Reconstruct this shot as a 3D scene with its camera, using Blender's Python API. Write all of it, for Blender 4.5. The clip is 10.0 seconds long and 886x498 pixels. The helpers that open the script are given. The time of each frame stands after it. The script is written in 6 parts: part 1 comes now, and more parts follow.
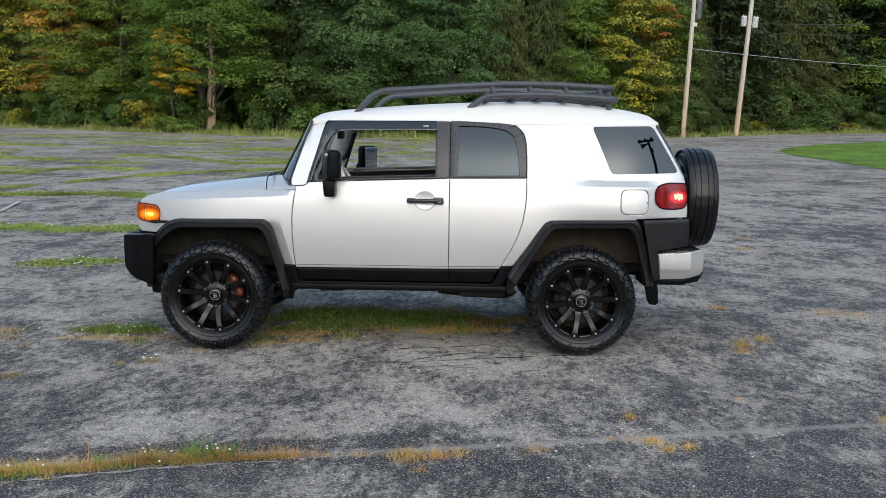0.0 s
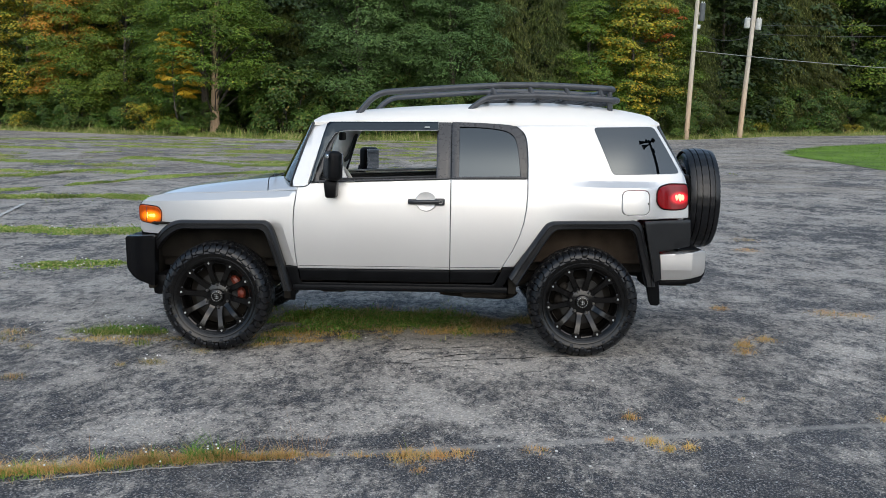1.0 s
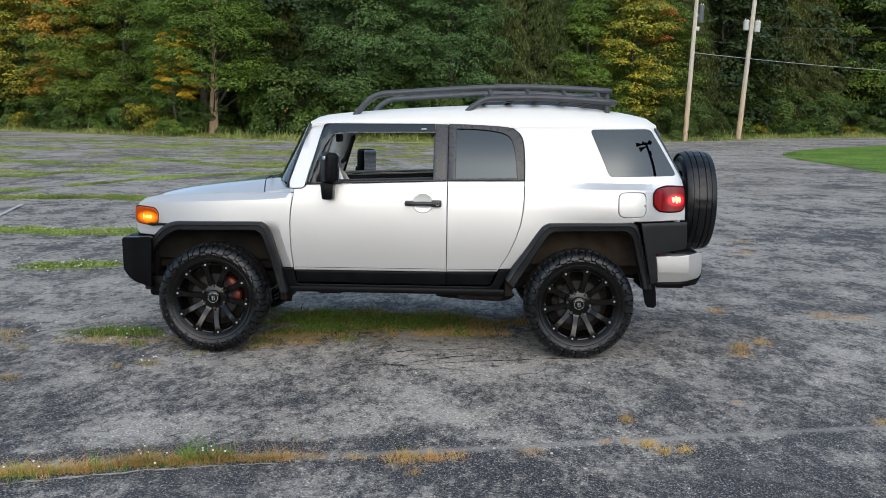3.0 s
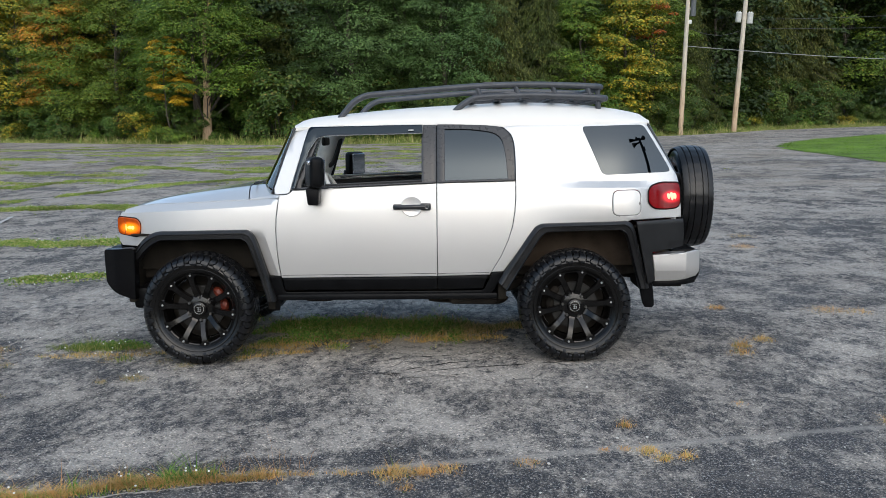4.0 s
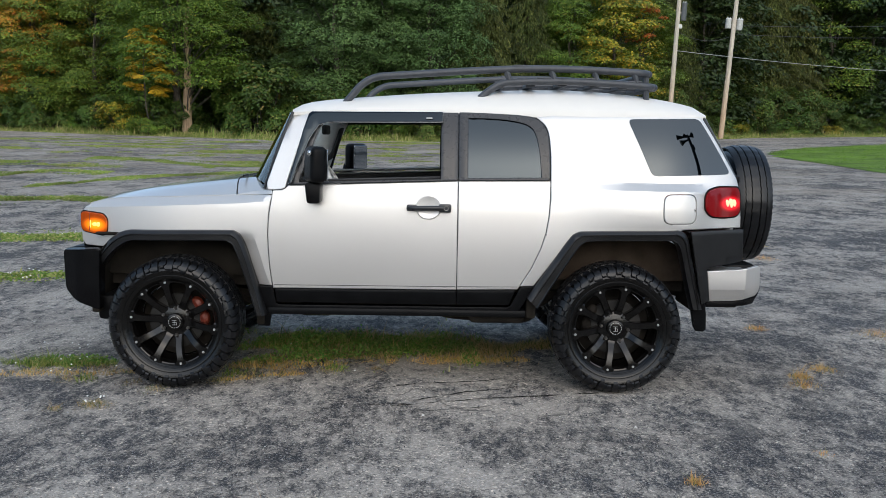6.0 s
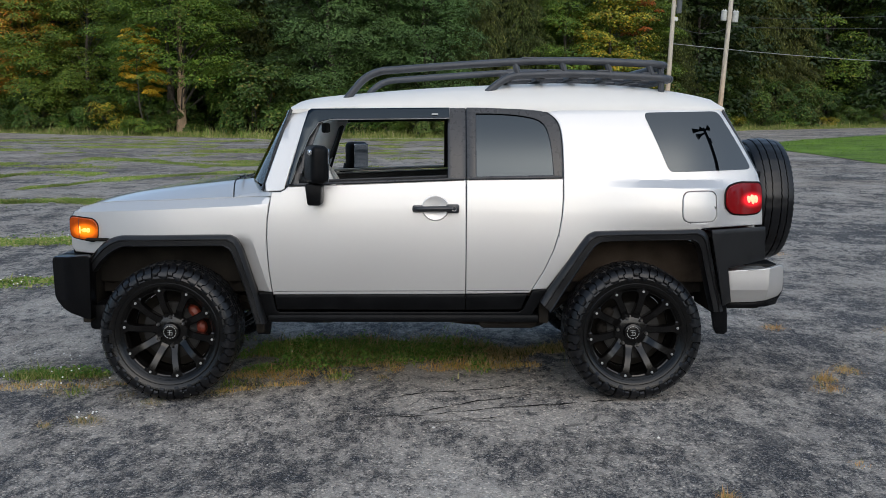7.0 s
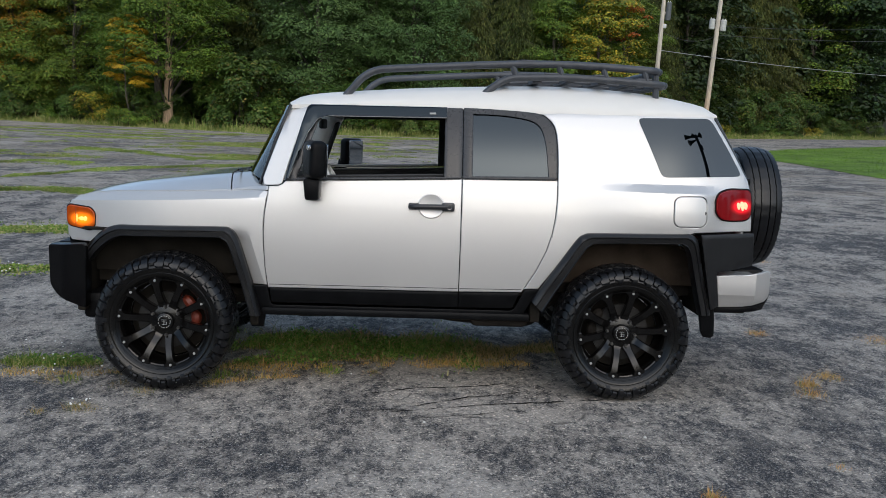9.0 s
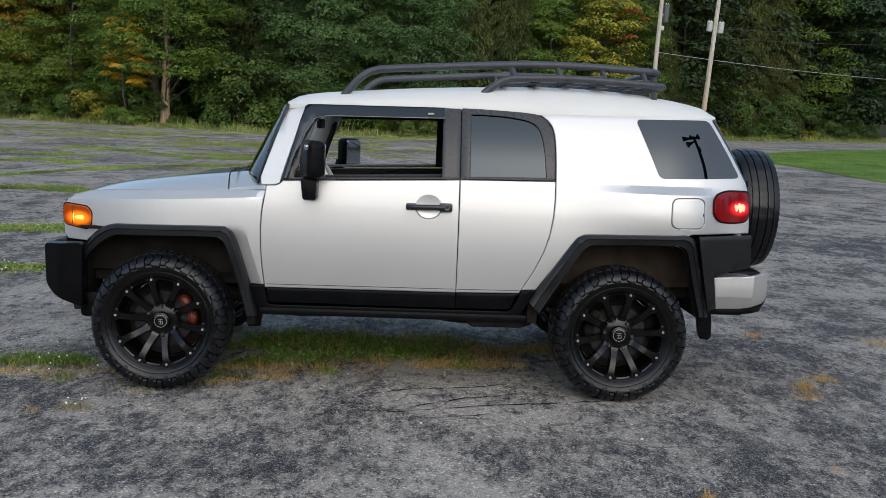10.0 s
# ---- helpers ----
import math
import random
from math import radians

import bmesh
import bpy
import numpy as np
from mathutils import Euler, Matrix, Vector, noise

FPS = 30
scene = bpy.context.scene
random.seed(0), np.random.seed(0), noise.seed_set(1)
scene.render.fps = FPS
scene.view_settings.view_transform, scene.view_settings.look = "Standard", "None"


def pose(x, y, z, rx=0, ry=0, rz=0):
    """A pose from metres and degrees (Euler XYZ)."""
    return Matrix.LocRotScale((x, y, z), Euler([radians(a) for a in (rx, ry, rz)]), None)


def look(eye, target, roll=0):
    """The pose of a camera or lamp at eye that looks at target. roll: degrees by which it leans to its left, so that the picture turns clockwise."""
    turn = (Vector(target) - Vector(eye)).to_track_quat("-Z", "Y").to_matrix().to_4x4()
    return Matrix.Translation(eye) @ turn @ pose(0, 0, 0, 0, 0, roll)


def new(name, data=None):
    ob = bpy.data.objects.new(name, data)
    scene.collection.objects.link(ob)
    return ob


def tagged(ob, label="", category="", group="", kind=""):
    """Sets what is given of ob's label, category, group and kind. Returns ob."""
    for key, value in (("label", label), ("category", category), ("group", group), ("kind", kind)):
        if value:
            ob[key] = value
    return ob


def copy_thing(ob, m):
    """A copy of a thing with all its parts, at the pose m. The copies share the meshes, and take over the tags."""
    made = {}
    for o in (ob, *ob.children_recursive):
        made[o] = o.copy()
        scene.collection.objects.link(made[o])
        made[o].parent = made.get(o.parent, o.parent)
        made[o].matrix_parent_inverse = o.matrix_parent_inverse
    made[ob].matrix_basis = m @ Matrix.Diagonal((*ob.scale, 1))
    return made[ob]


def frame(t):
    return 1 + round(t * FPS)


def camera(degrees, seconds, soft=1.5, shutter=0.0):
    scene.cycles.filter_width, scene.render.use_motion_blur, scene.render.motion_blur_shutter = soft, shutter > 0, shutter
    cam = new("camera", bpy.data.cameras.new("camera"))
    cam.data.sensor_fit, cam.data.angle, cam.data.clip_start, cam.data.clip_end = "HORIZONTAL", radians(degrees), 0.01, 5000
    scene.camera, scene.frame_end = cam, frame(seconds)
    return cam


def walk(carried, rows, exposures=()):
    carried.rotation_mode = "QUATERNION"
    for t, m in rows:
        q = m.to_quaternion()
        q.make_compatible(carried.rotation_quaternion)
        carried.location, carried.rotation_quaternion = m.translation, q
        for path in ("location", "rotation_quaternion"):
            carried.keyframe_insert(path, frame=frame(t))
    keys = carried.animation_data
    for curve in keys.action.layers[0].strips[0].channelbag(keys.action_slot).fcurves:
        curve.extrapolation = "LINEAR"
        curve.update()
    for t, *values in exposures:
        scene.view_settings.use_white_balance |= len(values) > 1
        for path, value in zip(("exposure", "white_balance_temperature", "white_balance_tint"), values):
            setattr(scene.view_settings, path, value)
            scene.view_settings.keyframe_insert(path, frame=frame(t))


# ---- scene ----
cam = camera(50.7, 10.0, soft=0.3)
PATH = [
    (0, (0.42, -7.661, 1.663), (0.393, -5.678, 1.407), 0.9),
    (0.5, (0.429, -7.669, 1.663), (0.404, -5.685, 1.406), 0.8),
    (1, (0.438, -7.666, 1.653), (0.403, -5.682, 1.402), 0.8),
    (1.5, (0.442, -7.676, 1.655), (0.406, -5.692, 1.402), 1.0),
    (2, (0.431, -7.676, 1.651), (0.397, -5.691, 1.405), 1.3),
    (2.5, (0.435, -7.675, 1.653), (0.403, -5.691, 1.405), 1.4),
    (4, (0.509, -7.487, 1.661), (0.479, -5.502, 1.413), -0.6),
    (4.5, (0.519, -7.273, 1.652), (0.493, -5.289, 1.402), -0.6),
    (5, (0.419, -7.046, 1.619), (0.399, -5.062, 1.37), 0.1),
    (5.5, (0.299, -6.778, 1.593), (0.313, -4.793, 1.347), 1.2),
    (7, (0.171, -6.241, 1.594), (0.195, -4.258, 1.339), 0.2),
    (7.5, (0.12, -6.289, 1.589), (0.158, -4.306, 1.331), 1.0),
    (8, (0.1, -6.312, 1.59), (0.147, -4.329, 1.331), 1.7),
    (8.5, (0.095, -6.315, 1.593), (0.152, -4.333, 1.335), 1.9),
    (9, (0.102, -6.312, 1.591), (0.163, -4.33, 1.336), 1.9),
    (9.5, (0.103, -6.308, 1.59), (0.166, -4.325, 1.336), 2.0),
    (10, (0.098, -6.303, 1.588), (0.166, -4.321, 1.335), 2.2),
]
walk(cam, [(t, look(eye, target, roll)) for t, eye, target, roll in PATH], exposures=[(0.0, 0.35, 6250, 8), (4.0, 0.36, 6250, 8), (5.6, 0.34, 6250, 8), (6.9, 0.0, 6200, 9), (10.0, 0.0, 6200, 9)])

# ---- light ----
world = bpy.data.worlds.new("evening_sky")
scene.world = world
world.use_nodes = True
wn = world.node_tree.nodes
sky = wn.new("ShaderNodeTexSky")
sky.sky_type = "NISHITA"
sky.sun_disc = False
sky.sun_elevation = radians(31)
sky.sun_rotation = radians(170)
sky.altitude = 300
sky.air_density = 1.0
sky.dust_density = 2.4
sky.ozone_density = 1.0
wn["Background"].inputs["Strength"].default_value = 0.115
# thin even cloud over the whole sky
veil = wn.new("ShaderNodeMix")
veil.data_type, veil.blend_type = "RGBA", "ADD"
veil.inputs[0].default_value = 1.0
veil.inputs[7].default_value = (1.45, 1.95, 2.5, 1)
world.node_tree.links.new(sky.outputs["Color"], veil.inputs[6])
world.node_tree.links.new(veil.outputs[2], wn["Background"].inputs["Color"])
sun_data = bpy.data.lights.new("sun", "SUN")
sun_data.energy, sun_data.angle, sun_data.color = 1.80, radians(100), (1.0, 0.945, 0.875)
sun = new("sun", sun_data)
sun.matrix_world = look((3.6, -20, 12.5), (0, 0, 0))


# ---- materials ----
def nodes_of(name):
    m = bpy.data.materials.new(name)
    m.use_nodes = True
    return m, m.node_tree.nodes, m.node_tree.links, m.node_tree.nodes["Principled BSDF"]


def noise_node(nodes, links, scale, detail=4, rough=0.6, coord=None, stretch=None):
    n = nodes.new("ShaderNodeTexNoise")
    n.inputs["Scale"].default_value = scale
    n.inputs["Detail"].default_value = detail
    n.inputs["Roughness"].default_value = rough
    c = coord or nodes.new("ShaderNodeTexCoord").outputs["Object"]
    if stretch:
        mp = nodes.new("ShaderNodeMapping")
        mp.inputs["Scale"].default_value = stretch
        links.new(c, mp.inputs["Vector"])
        c = mp.outputs["Vector"]
    links.new(c, n.inputs["Vector"])
    return n.outputs["Fac"]


def ramp(nodes, links, fac, stops):
    r = nodes.new("ShaderNodeValToRGB")
    e = r.color_ramp.elements
    while len(e) < len(stops):
        e.new(0.5)
    for el, (p, c) in zip(e, stops):
        el.position, el.color = p, (*c, 1)
    links.new(fac, r.inputs["Fac"])
    return r.outputs["Color"]


def mixed(nodes, links, fac, a, b, blend="MIX"):
    m = nodes.new("ShaderNodeMix")
    m.data_type, m.blend_type = "RGBA", blend
    for sock, v in ((m.inputs[0], fac), (m.inputs[6], a), (m.inputs[7], b)):
        if isinstance(v, (int, float)):
            sock.default_value = v
        elif isinstance(v, tuple):
            sock.default_value = (*v, 1)
        else:
            links.new(v, sock)
    return m.outputs[2]


def bumped(nodes, links, bsdf, fac, strength, distance):
    b = nodes.new("ShaderNodeBump")
    b.inputs["Strength"].default_value, b.inputs["Distance"].default_value = strength, distance
    links.new(fac, b.inputs["Height"])
    links.new(b.outputs["Normal"], bsdf.inputs["Normal"])
    return b


def plain(name, color, rough=0.5, metal=0.0, var=0.15, scale=9.0, bump=0.0, bscale=120.0, coat=0.0, spec=0.5):
    """A paint, plastic, rubber or metal with worn tone and fine grain."""
    m, n, l, p = nodes_of(name)
    f = noise_node(n, l, scale, 6)
    lo = tuple(max(0.0, c * (1 - var)) for c in color)
    hi = tuple(min(1.0, c * (1 + var)) for c in color)
    l.new(ramp(n, l, f, [(0.3, lo), (0.7, hi)]), p.inputs["Base Color"])
    r = n.new("ShaderNodeMapRange")
    r.inputs["To Min"].default_value, r.inputs["To Max"].default_value = max(0.02, rough * 0.85), min(1, rough * 1.15)
    l.new(noise_node(n, l, scale * 3, 3), r.inputs["Value"])
    l.new(r.outputs["Result"], p.inputs["Roughness"])
    p.inputs["Metallic"].default_value = metal
    p.inputs["Coat Weight"].default_value = coat
    p.inputs["Coat Roughness"].default_value = 0.04
    p.inputs["Specular IOR Level"].default_value = spec
    if bump:
        bumped(n, l, p, noise_node(n, l, bscale, 3), bump, 0.002)
    return m


def dark_glass(name, tint, ior, sheen=(1, 1, 1)):
    m, n, l, p = nodes_of(name)
    n.remove(p)
    t, g, mx, fr = (n.new(k) for k in ("ShaderNodeBsdfTransparent", "ShaderNodeBsdfGlossy", "ShaderNodeMixShader", "ShaderNodeFresnel"))
    t.inputs["Color"].default_value = (*tint, 1)
    g.inputs["Roughness"].default_value = 0.01
    g.inputs["Color"].default_value = (*sheen, 1)
    fr.inputs["IOR"].default_value = ior
    l.new(fr.outputs["Fac"], mx.inputs[0]), l.new(t.outputs[0], mx.inputs[1]), l.new(g.outputs[0], mx.inputs[2])
    l.new(mx.outputs[0], n["Material Output"].inputs["Surface"])
    return m


def lens(name, color, glow, low, high, centre, radius, squash=1.25):
    """A coloured lamp lens lit by a bulb at the centre (x, z)."""
    m, n, l, p = nodes_of(name)
    ribs = n.new("ShaderNodeTexWave")
    ribs.inputs["Scale"].default_value = 6
    l.new(n.new("ShaderNodeTexCoord").outputs["Object"], ribs.inputs["Vector"])
    l.new(ramp(n, l, ribs.outputs["Fac"], [(0.2, tuple(v * 0.85 for v in color)), (0.8, color)]), p.inputs["Base Color"])
    p.inputs["Roughness"].default_value = 0.10
    p.inputs["Specular IOR Level"].default_value = 0.40
    flat = n.new("ShaderNodeVectorMath")
    flat.operation = "MULTIPLY"
    flat.inputs[1].default_value = (1, 0, squash)
    l.new(n.new("ShaderNodeTexCoord").outputs["Object"], flat.inputs[0])
    dist = n.new("ShaderNodeVectorMath")
    dist.operation = "DISTANCE"
    dist.inputs[1].default_value = (centre[0], 0, centre[1] * squash)
    l.new(flat.outputs[0], dist.inputs[0])
    fall = n.new("ShaderNodeMapRange")
    fall.interpolation_type = "SMOOTHERSTEP"
    fall.inputs["From Min"].default_value, fall.inputs["From Max"].default_value = radius, 0.0
    fall.inputs["To Min"].default_value, fall.inputs["To Max"].default_value = low, high
    l.new(dist.outputs["Value"], fall.inputs["Value"]), l.new(fall.outputs["Result"], p.inputs["Emission Strength"])
    p.inputs["Emission Color"].default_value = (*glow, 1)
    return m


def leaf_material(name, stops, gloss=0.38):
    """Leaves: a colour for each leaf, another turn for each tree."""
    m, n, l, p = nodes_of(name)
    geo, info = n.new("ShaderNodeNewGeometry"), n.new("ShaderNodeObjectInfo")
    col = ramp(n, l, geo.outputs["Random Per Island"], stops)
    big = noise_node(n, l, 0.75, 4)
    hsv = n.new("ShaderNodeHueSaturation")
    a = n.new("ShaderNodeMapRange")
    a.inputs["To Min"].default_value, a.inputs["To Max"].default_value = 0.485, 0.515
    l.new(info.outputs["Random"], a.inputs["Value"]), l.new(a.outputs["Result"], hsv.inputs["Hue"])
    b = n.new("ShaderNodeMapRange")
    b.inputs["From Min"].default_value, b.inputs["From Max"].default_value = 0.3, 0.7
    b.inputs["To Min"].default_value, b.inputs["To Max"].default_value = 0.55, 1.5
    l.new(big, b.inputs["Value"]), l.new(b.outputs["Result"], hsv.inputs["Value"])
    l.new(col, hsv.inputs["Color"]), l.new(hsv.outputs["Color"], p.inputs["Base Color"])
    p.inputs["Roughness"].default_value = gloss
    p.inputs["Specular IOR Level"].default_value = 0.25
    tr, mx = n.new("ShaderNodeBsdfTranslucent"), n.new("ShaderNodeMixShader")
    l.new(hsv.outputs["Color"], tr.inputs["Color"])
    mx.inputs[0].default_value = 0.20
    l.new(p.outputs[0], mx.inputs[1]), l.new(tr.outputs[0], mx.inputs[2])
    l.new(mx.outputs[0], n["Material Output"].inputs["Surface"])
    return m


def asphalt_material():
    """Old asphalt: dark sealer worn through to pale stone, grain by grain."""
    m, n, l, p = nodes_of("worn_asphalt")
    co = n.new("ShaderNodeTexCoord").outputs["Object"]

    def math_node(op, a, b, c=None):
        s = n.new("ShaderNodeMath")
        s.operation = op
        for sock, v in zip(s.inputs, (a, b, c)):
            if isinstance(v, (int, float)):
                sock.default_value = v
            elif v is not None:
                l.new(v, sock)
        return s.outputs[0]

    def step(v, lo, hi):
        r = n.new("ShaderNodeMapRange")
        r.interpolation_type = "SMOOTHSTEP"
        r.inputs["From Min"].default_value, r.inputs["From Max"].default_value = lo, hi
        l.new(v, r.inputs["Value"])
        return r.outputs["Result"]

    big = noise_node(n, l, 0.42, 4, 0.6, co, (0.9, 1.1, 1))
    mid = noise_node(n, l, 2.3, 7, 0.68, co, (1.1, 0.85, 1))
    small = noise_node(n, l, 16, 4, 0.6, co, (1.25, 0.65, 1))
    grain = noise_node(n, l, 78, 3, 0.68, co, (1.05, 0.75, 1))
    grit = noise_node(n, l, 190, 2, 0.6, co, (1.05, 0.75, 1))
    patch = math_node("ADD", math_node("MULTIPLY_ADD", big, 0.7, mid), math_node("MULTIPLY", small, 0.75))
    axes = n.new("ShaderNodeSeparateXYZ")
    l.new(co, axes.inputs[0])
    # the newer, darker sealed bay beside the car's rear
    sealed = math_node("MULTIPLY", step(math_node("MULTIPLY_ADD", mid, 3.0, axes.outputs[0]), 1.6, 5.2), math_node("SUBTRACT", 1.0, step(axes.outputs[1], -1.5, 3.0)))
    # a slab of the lot sealed later, in front of the long crack
    slab = step(math_node("MULTIPLY_ADD", mid, 0.10, math_node("MULTIPLY_ADD", axes.outputs[0], -0.22, axes.outputs[1])), -3.06, -3.10)
    # a dusty pale hollow behind the crack, and the dark edge along it
    lean = math_node("MULTIPLY_ADD", axes.outputs[0], -0.20, axes.outputs[1])
    far_x = math_node("MULTIPLY", math_node("ADD", axes.outputs[0], 0.70), 0.66)
    far_y = math_node("MULTIPLY", math_node("ADD", lean, 2.50), 2.9)
    reach = math_node("ADD", math_node("MULTIPLY", far_x, far_x), math_node("MULTIPLY", far_y, far_y))
    hollow = math_node("SUBTRACT", 1.0, step(math_node("MULTIPLY_ADD", mid, 2.2, reach), 1.3, 2.4))
    dark_edge = math_node("MULTIPLY", math_node("SUBTRACT", 1.0, step(math_node("ABSOLUTE", math_node("MULTIPLY_ADD", mid, 0.22, math_node("ADD", lean, 2.80)), 0.0), 0.03, 0.13)), math_node("SUBTRACT", 1.0, step(axes.outputs[0], -0.2, 0.6)))
    old_seal = math_node("MULTIPLY", math_node("SUBTRACT", 1.0, step(math_node("MULTIPLY_ADD", mid, 1.2, axes.outputs[0]), -1.5, -0.5)), math_node("SUBTRACT", 1.0, step(axes.outputs[1], -2.7, -1.5)))
    patch = math_node("MULTIPLY_ADD", dark_edge, -0.16, math_node("MULTIPLY_ADD", hollow, 0.13, math_node("MULTIPLY_ADD", old_seal, -0.13, patch)))
    wear = step(math_node("MULTIPLY_ADD", slab, -0.060, math_node("MULTIPLY_ADD", sealed, -0.075, patch)), 1.03, 1.40)
    # grain by grain: the more worn, the more pale stones show
    shown = step(math_node("MULTIPLY_ADD", wear, 0.40, math_node("MULTIPLY_ADD", grain, 2.1, math_node("MULTIPLY", grit, 1.0))), 1.55, 1.81)
    tone = noise_node(n, l, 0.9, 3, 0.5, co)
    pale = ramp(n, l, tone, [(0.35, (0.352, 0.314, 0.271)), (0.65, (0.434, 0.392, 0.341))])
    dark = ramp(n, l, tone, [(0.35, (0.035, 0.037, 0.042)), (0.65, (0.058, 0.060, 0.066))])
    cover = math_node("ADD", math_node("MULTIPLY", wear, 0.48), math_node("MULTIPLY", shown, 0.52))
    # further off the old surface lies bare, worn down to dark and pale scabs
    scabs = step(patch, 1.13, 1.25)
    bare = math_node("MULTIPLY", step(axes.outputs[1], 1.5, 7.0), 0.72)
    cover = math_node("ADD", math_node("MULTIPLY", cover, math_node("SUBTRACT", 1.0, bare)), math_node("MULTIPLY", math_node("MULTIPLY_ADD", scabs, 0.78, 0.10), bare))
    col = mixed(n, l, cover, dark, pale)
    # single stones of the mix, each of its own tone
    cell = n.new("ShaderNodeTexVoronoi")
    cell.inputs["Scale"].default_value = 105
    l.new(co, cell.inputs["Vector"])
    parts = n.new("ShaderNodeSeparateColor")
    l.new(cell.outputs["Color"], parts.inputs[0])
    stones = ramp(n, l, parts.outputs[0], [(0.0, (0.55, 0.55, 0.56)), (0.5, (0.92, 0.92, 0.93)), (0.85, (1.20, 1.19, 1.17)), (0.95, (2.1, 2.08, 2.0)), (1.0, (2.8, 2.75, 2.6))])
    col = mixed(n, l, math_node("SUBTRACT", 0.85, math_node("MULTIPLY", wear, 0.35)), col, stones, "MULTIPLY")
    # smooth dusty film with broken edges
    film = step(noise_node(n, l, 1.35, 8, 0.66, co, (0.8, 1.2, 1)), 0.555, 0.585)
    col = mixed(n, l, math_node("MULTIPLY", film, 0.15), col, (0.385, 0.345, 0.305))
    pit = step(noise_node(n, l, 1.35, 8, 0.66, co, (0.8, 1.2, 1)), 0.545, 0.553)
    edge = math_node("MULTIPLY", math_node("SUBTRACT", pit, step(noise_node(n, l, 1.35, 8, 0.66, co, (0.8, 1.2, 1)), 0.553, 0.566)), 0.55)
    col = mixed(n, l, edge, col, (0.035, 0.035, 0.038))
    white = step(noise_node(n, l, 95, 1, 0.5, co), 0.655, 0.69)
    col = mixed(n, l, math_node("MULTIPLY", white, 0.8), col, (0.50, 0.49, 0.47))
    vor = n.new("ShaderNodeTexVoronoi")
    vor.feature = "DISTANCE_TO_EDGE"
    vor.inputs["Scale"].default_value = 0.40
    warp = n.new("ShaderNodeVectorMath")
    warp.operation = "MULTIPLY_ADD"
    wn2 = n.new("ShaderNodeTexNoise")
    wn2.inputs["Scale"].default_value = 1.6
    wn2.inputs["Detail"].default_value = 5
    l.new(co, wn2.inputs["Vector"])
    warp.inputs[1].default_value = (0.9, 0.9, 0)
    l.new(wn2.outputs["Color"], warp.inputs[0]), l.new(co, warp.inputs[2]), l.new(warp.outputs[0], vor.inputs["Vector"])
    crack = math_node("SUBTRACT", 1.0, step(vor.outputs["Distance"], 0.0, 0.0055))
    col = mixed(n, l, math_node("MULTIPLY", crack, math_node("MULTIPLY", step(mid, 0.50, 0.58), 0.6)), col, (0.025, 0.025, 0.026))
    # the dusty seam along the slab's edge
    along = math_node("MULTIPLY_ADD", mid, 0.10, math_node("MULTIPLY_ADD", axes.outputs[0], -0.22, axes.outputs[1]))
    off = math_node("MULTIPLY_ADD", small, 0.10, math_node("ABSOLUTE", math_node("ADD", along, 3.03), 0.0))
    seam = math_node("MULTIPLY", math_node("SUBTRACT", 1.0, step(off, 0.055, 0.105)), step(axes.outputs[0], -0.6, 0.3))
    col = mixed(n, l, math_node("MULTIPLY", seam, 0.55), col, (0.40, 0.37, 0.33))
    dirt = math_node("MULTIPLY", step(axes.outputs[1], 9.0, 22.0), step(noise_node(n, l, 0.5, 6, 0.7, co, (0.6, 1.5, 1)), 0.42, 0.62))
    col = mixed(n, l, math_node("MULTIPLY", dirt, 0.5), col, (0.25, 0.205, 0.15))
    l.new(col, p.inputs["Base Color"])
    p.inputs["Roughness"].default_value = 0.88
    p.inputs["Specular IOR Level"].default_value = 0.3
    b = bumped(n, l, p, math_node("MULTIPLY_ADD", shown, 0.6, grain), 0.9, 0.010)
    b2 = n.new("ShaderNodeBump")
    b2.inputs["Strength"].default_value, b2.inputs["Distance"].default_value = 0.7, 0.03
    l.new(math_node("MULTIPLY_ADD", film, 0.3, small), b2.inputs["Height"]), l.new(b2.outputs["Normal"], b.inputs["Normal"])
    return m


def soil_material():
    m, n, l, p = nodes_of("woodland_soil")
    f = noise_node(n, l, 0.35, 6, 0.65)
    g = noise_node(n, l, 6, 5, 0.7)
    a = ramp(n, l, f, [(0.35, (0.045, 0.05, 0.02)), (0.6, (0.07, 0.055, 0.03))])
    l.new(mixed(n, l, g, a, (0.035, 0.05, 0.015)), p.inputs["Base Color"])
    p.inputs["Roughness"].default_value = 0.95
    bumped(n, l, p, g, 0.8, 0.08)
    return m


def wood_pole_material():
    m, n, l, p = nodes_of("weathered_pole_wood")
    f = noise_node(n, l, 5, 6, 0.7, None, (6, 6, 0.25))
    axes, low = n.new("ShaderNodeSeparateXYZ"), n.new("ShaderNodeMapRange")
    l.new(n.new("ShaderNodeTexCoord").outputs["Object"], axes.inputs[0])
    low.interpolation_type = "SMOOTHSTEP"
    low.inputs["From Min"].default_value, low.inputs["From Max"].default_value = 6.0, 1.0
    l.new(axes.outputs[2], low.inputs["Value"])
    grey = ramp(n, l, f, [(0.3, (0.28, 0.245, 0.20)), (0.65, (0.60, 0.545, 0.46))])
    tan = ramp(n, l, f, [(0.3, (0.30, 0.20, 0.125)), (0.65, (0.60, 0.45, 0.31))])
    l.new(mixed(n, l, low.outputs["Result"], grey, tan), p.inputs["Base Color"])
    p.inputs["Roughness"].default_value = 0.9
    bumped(n, l, p, f, 0.5, 0.02)
    return m


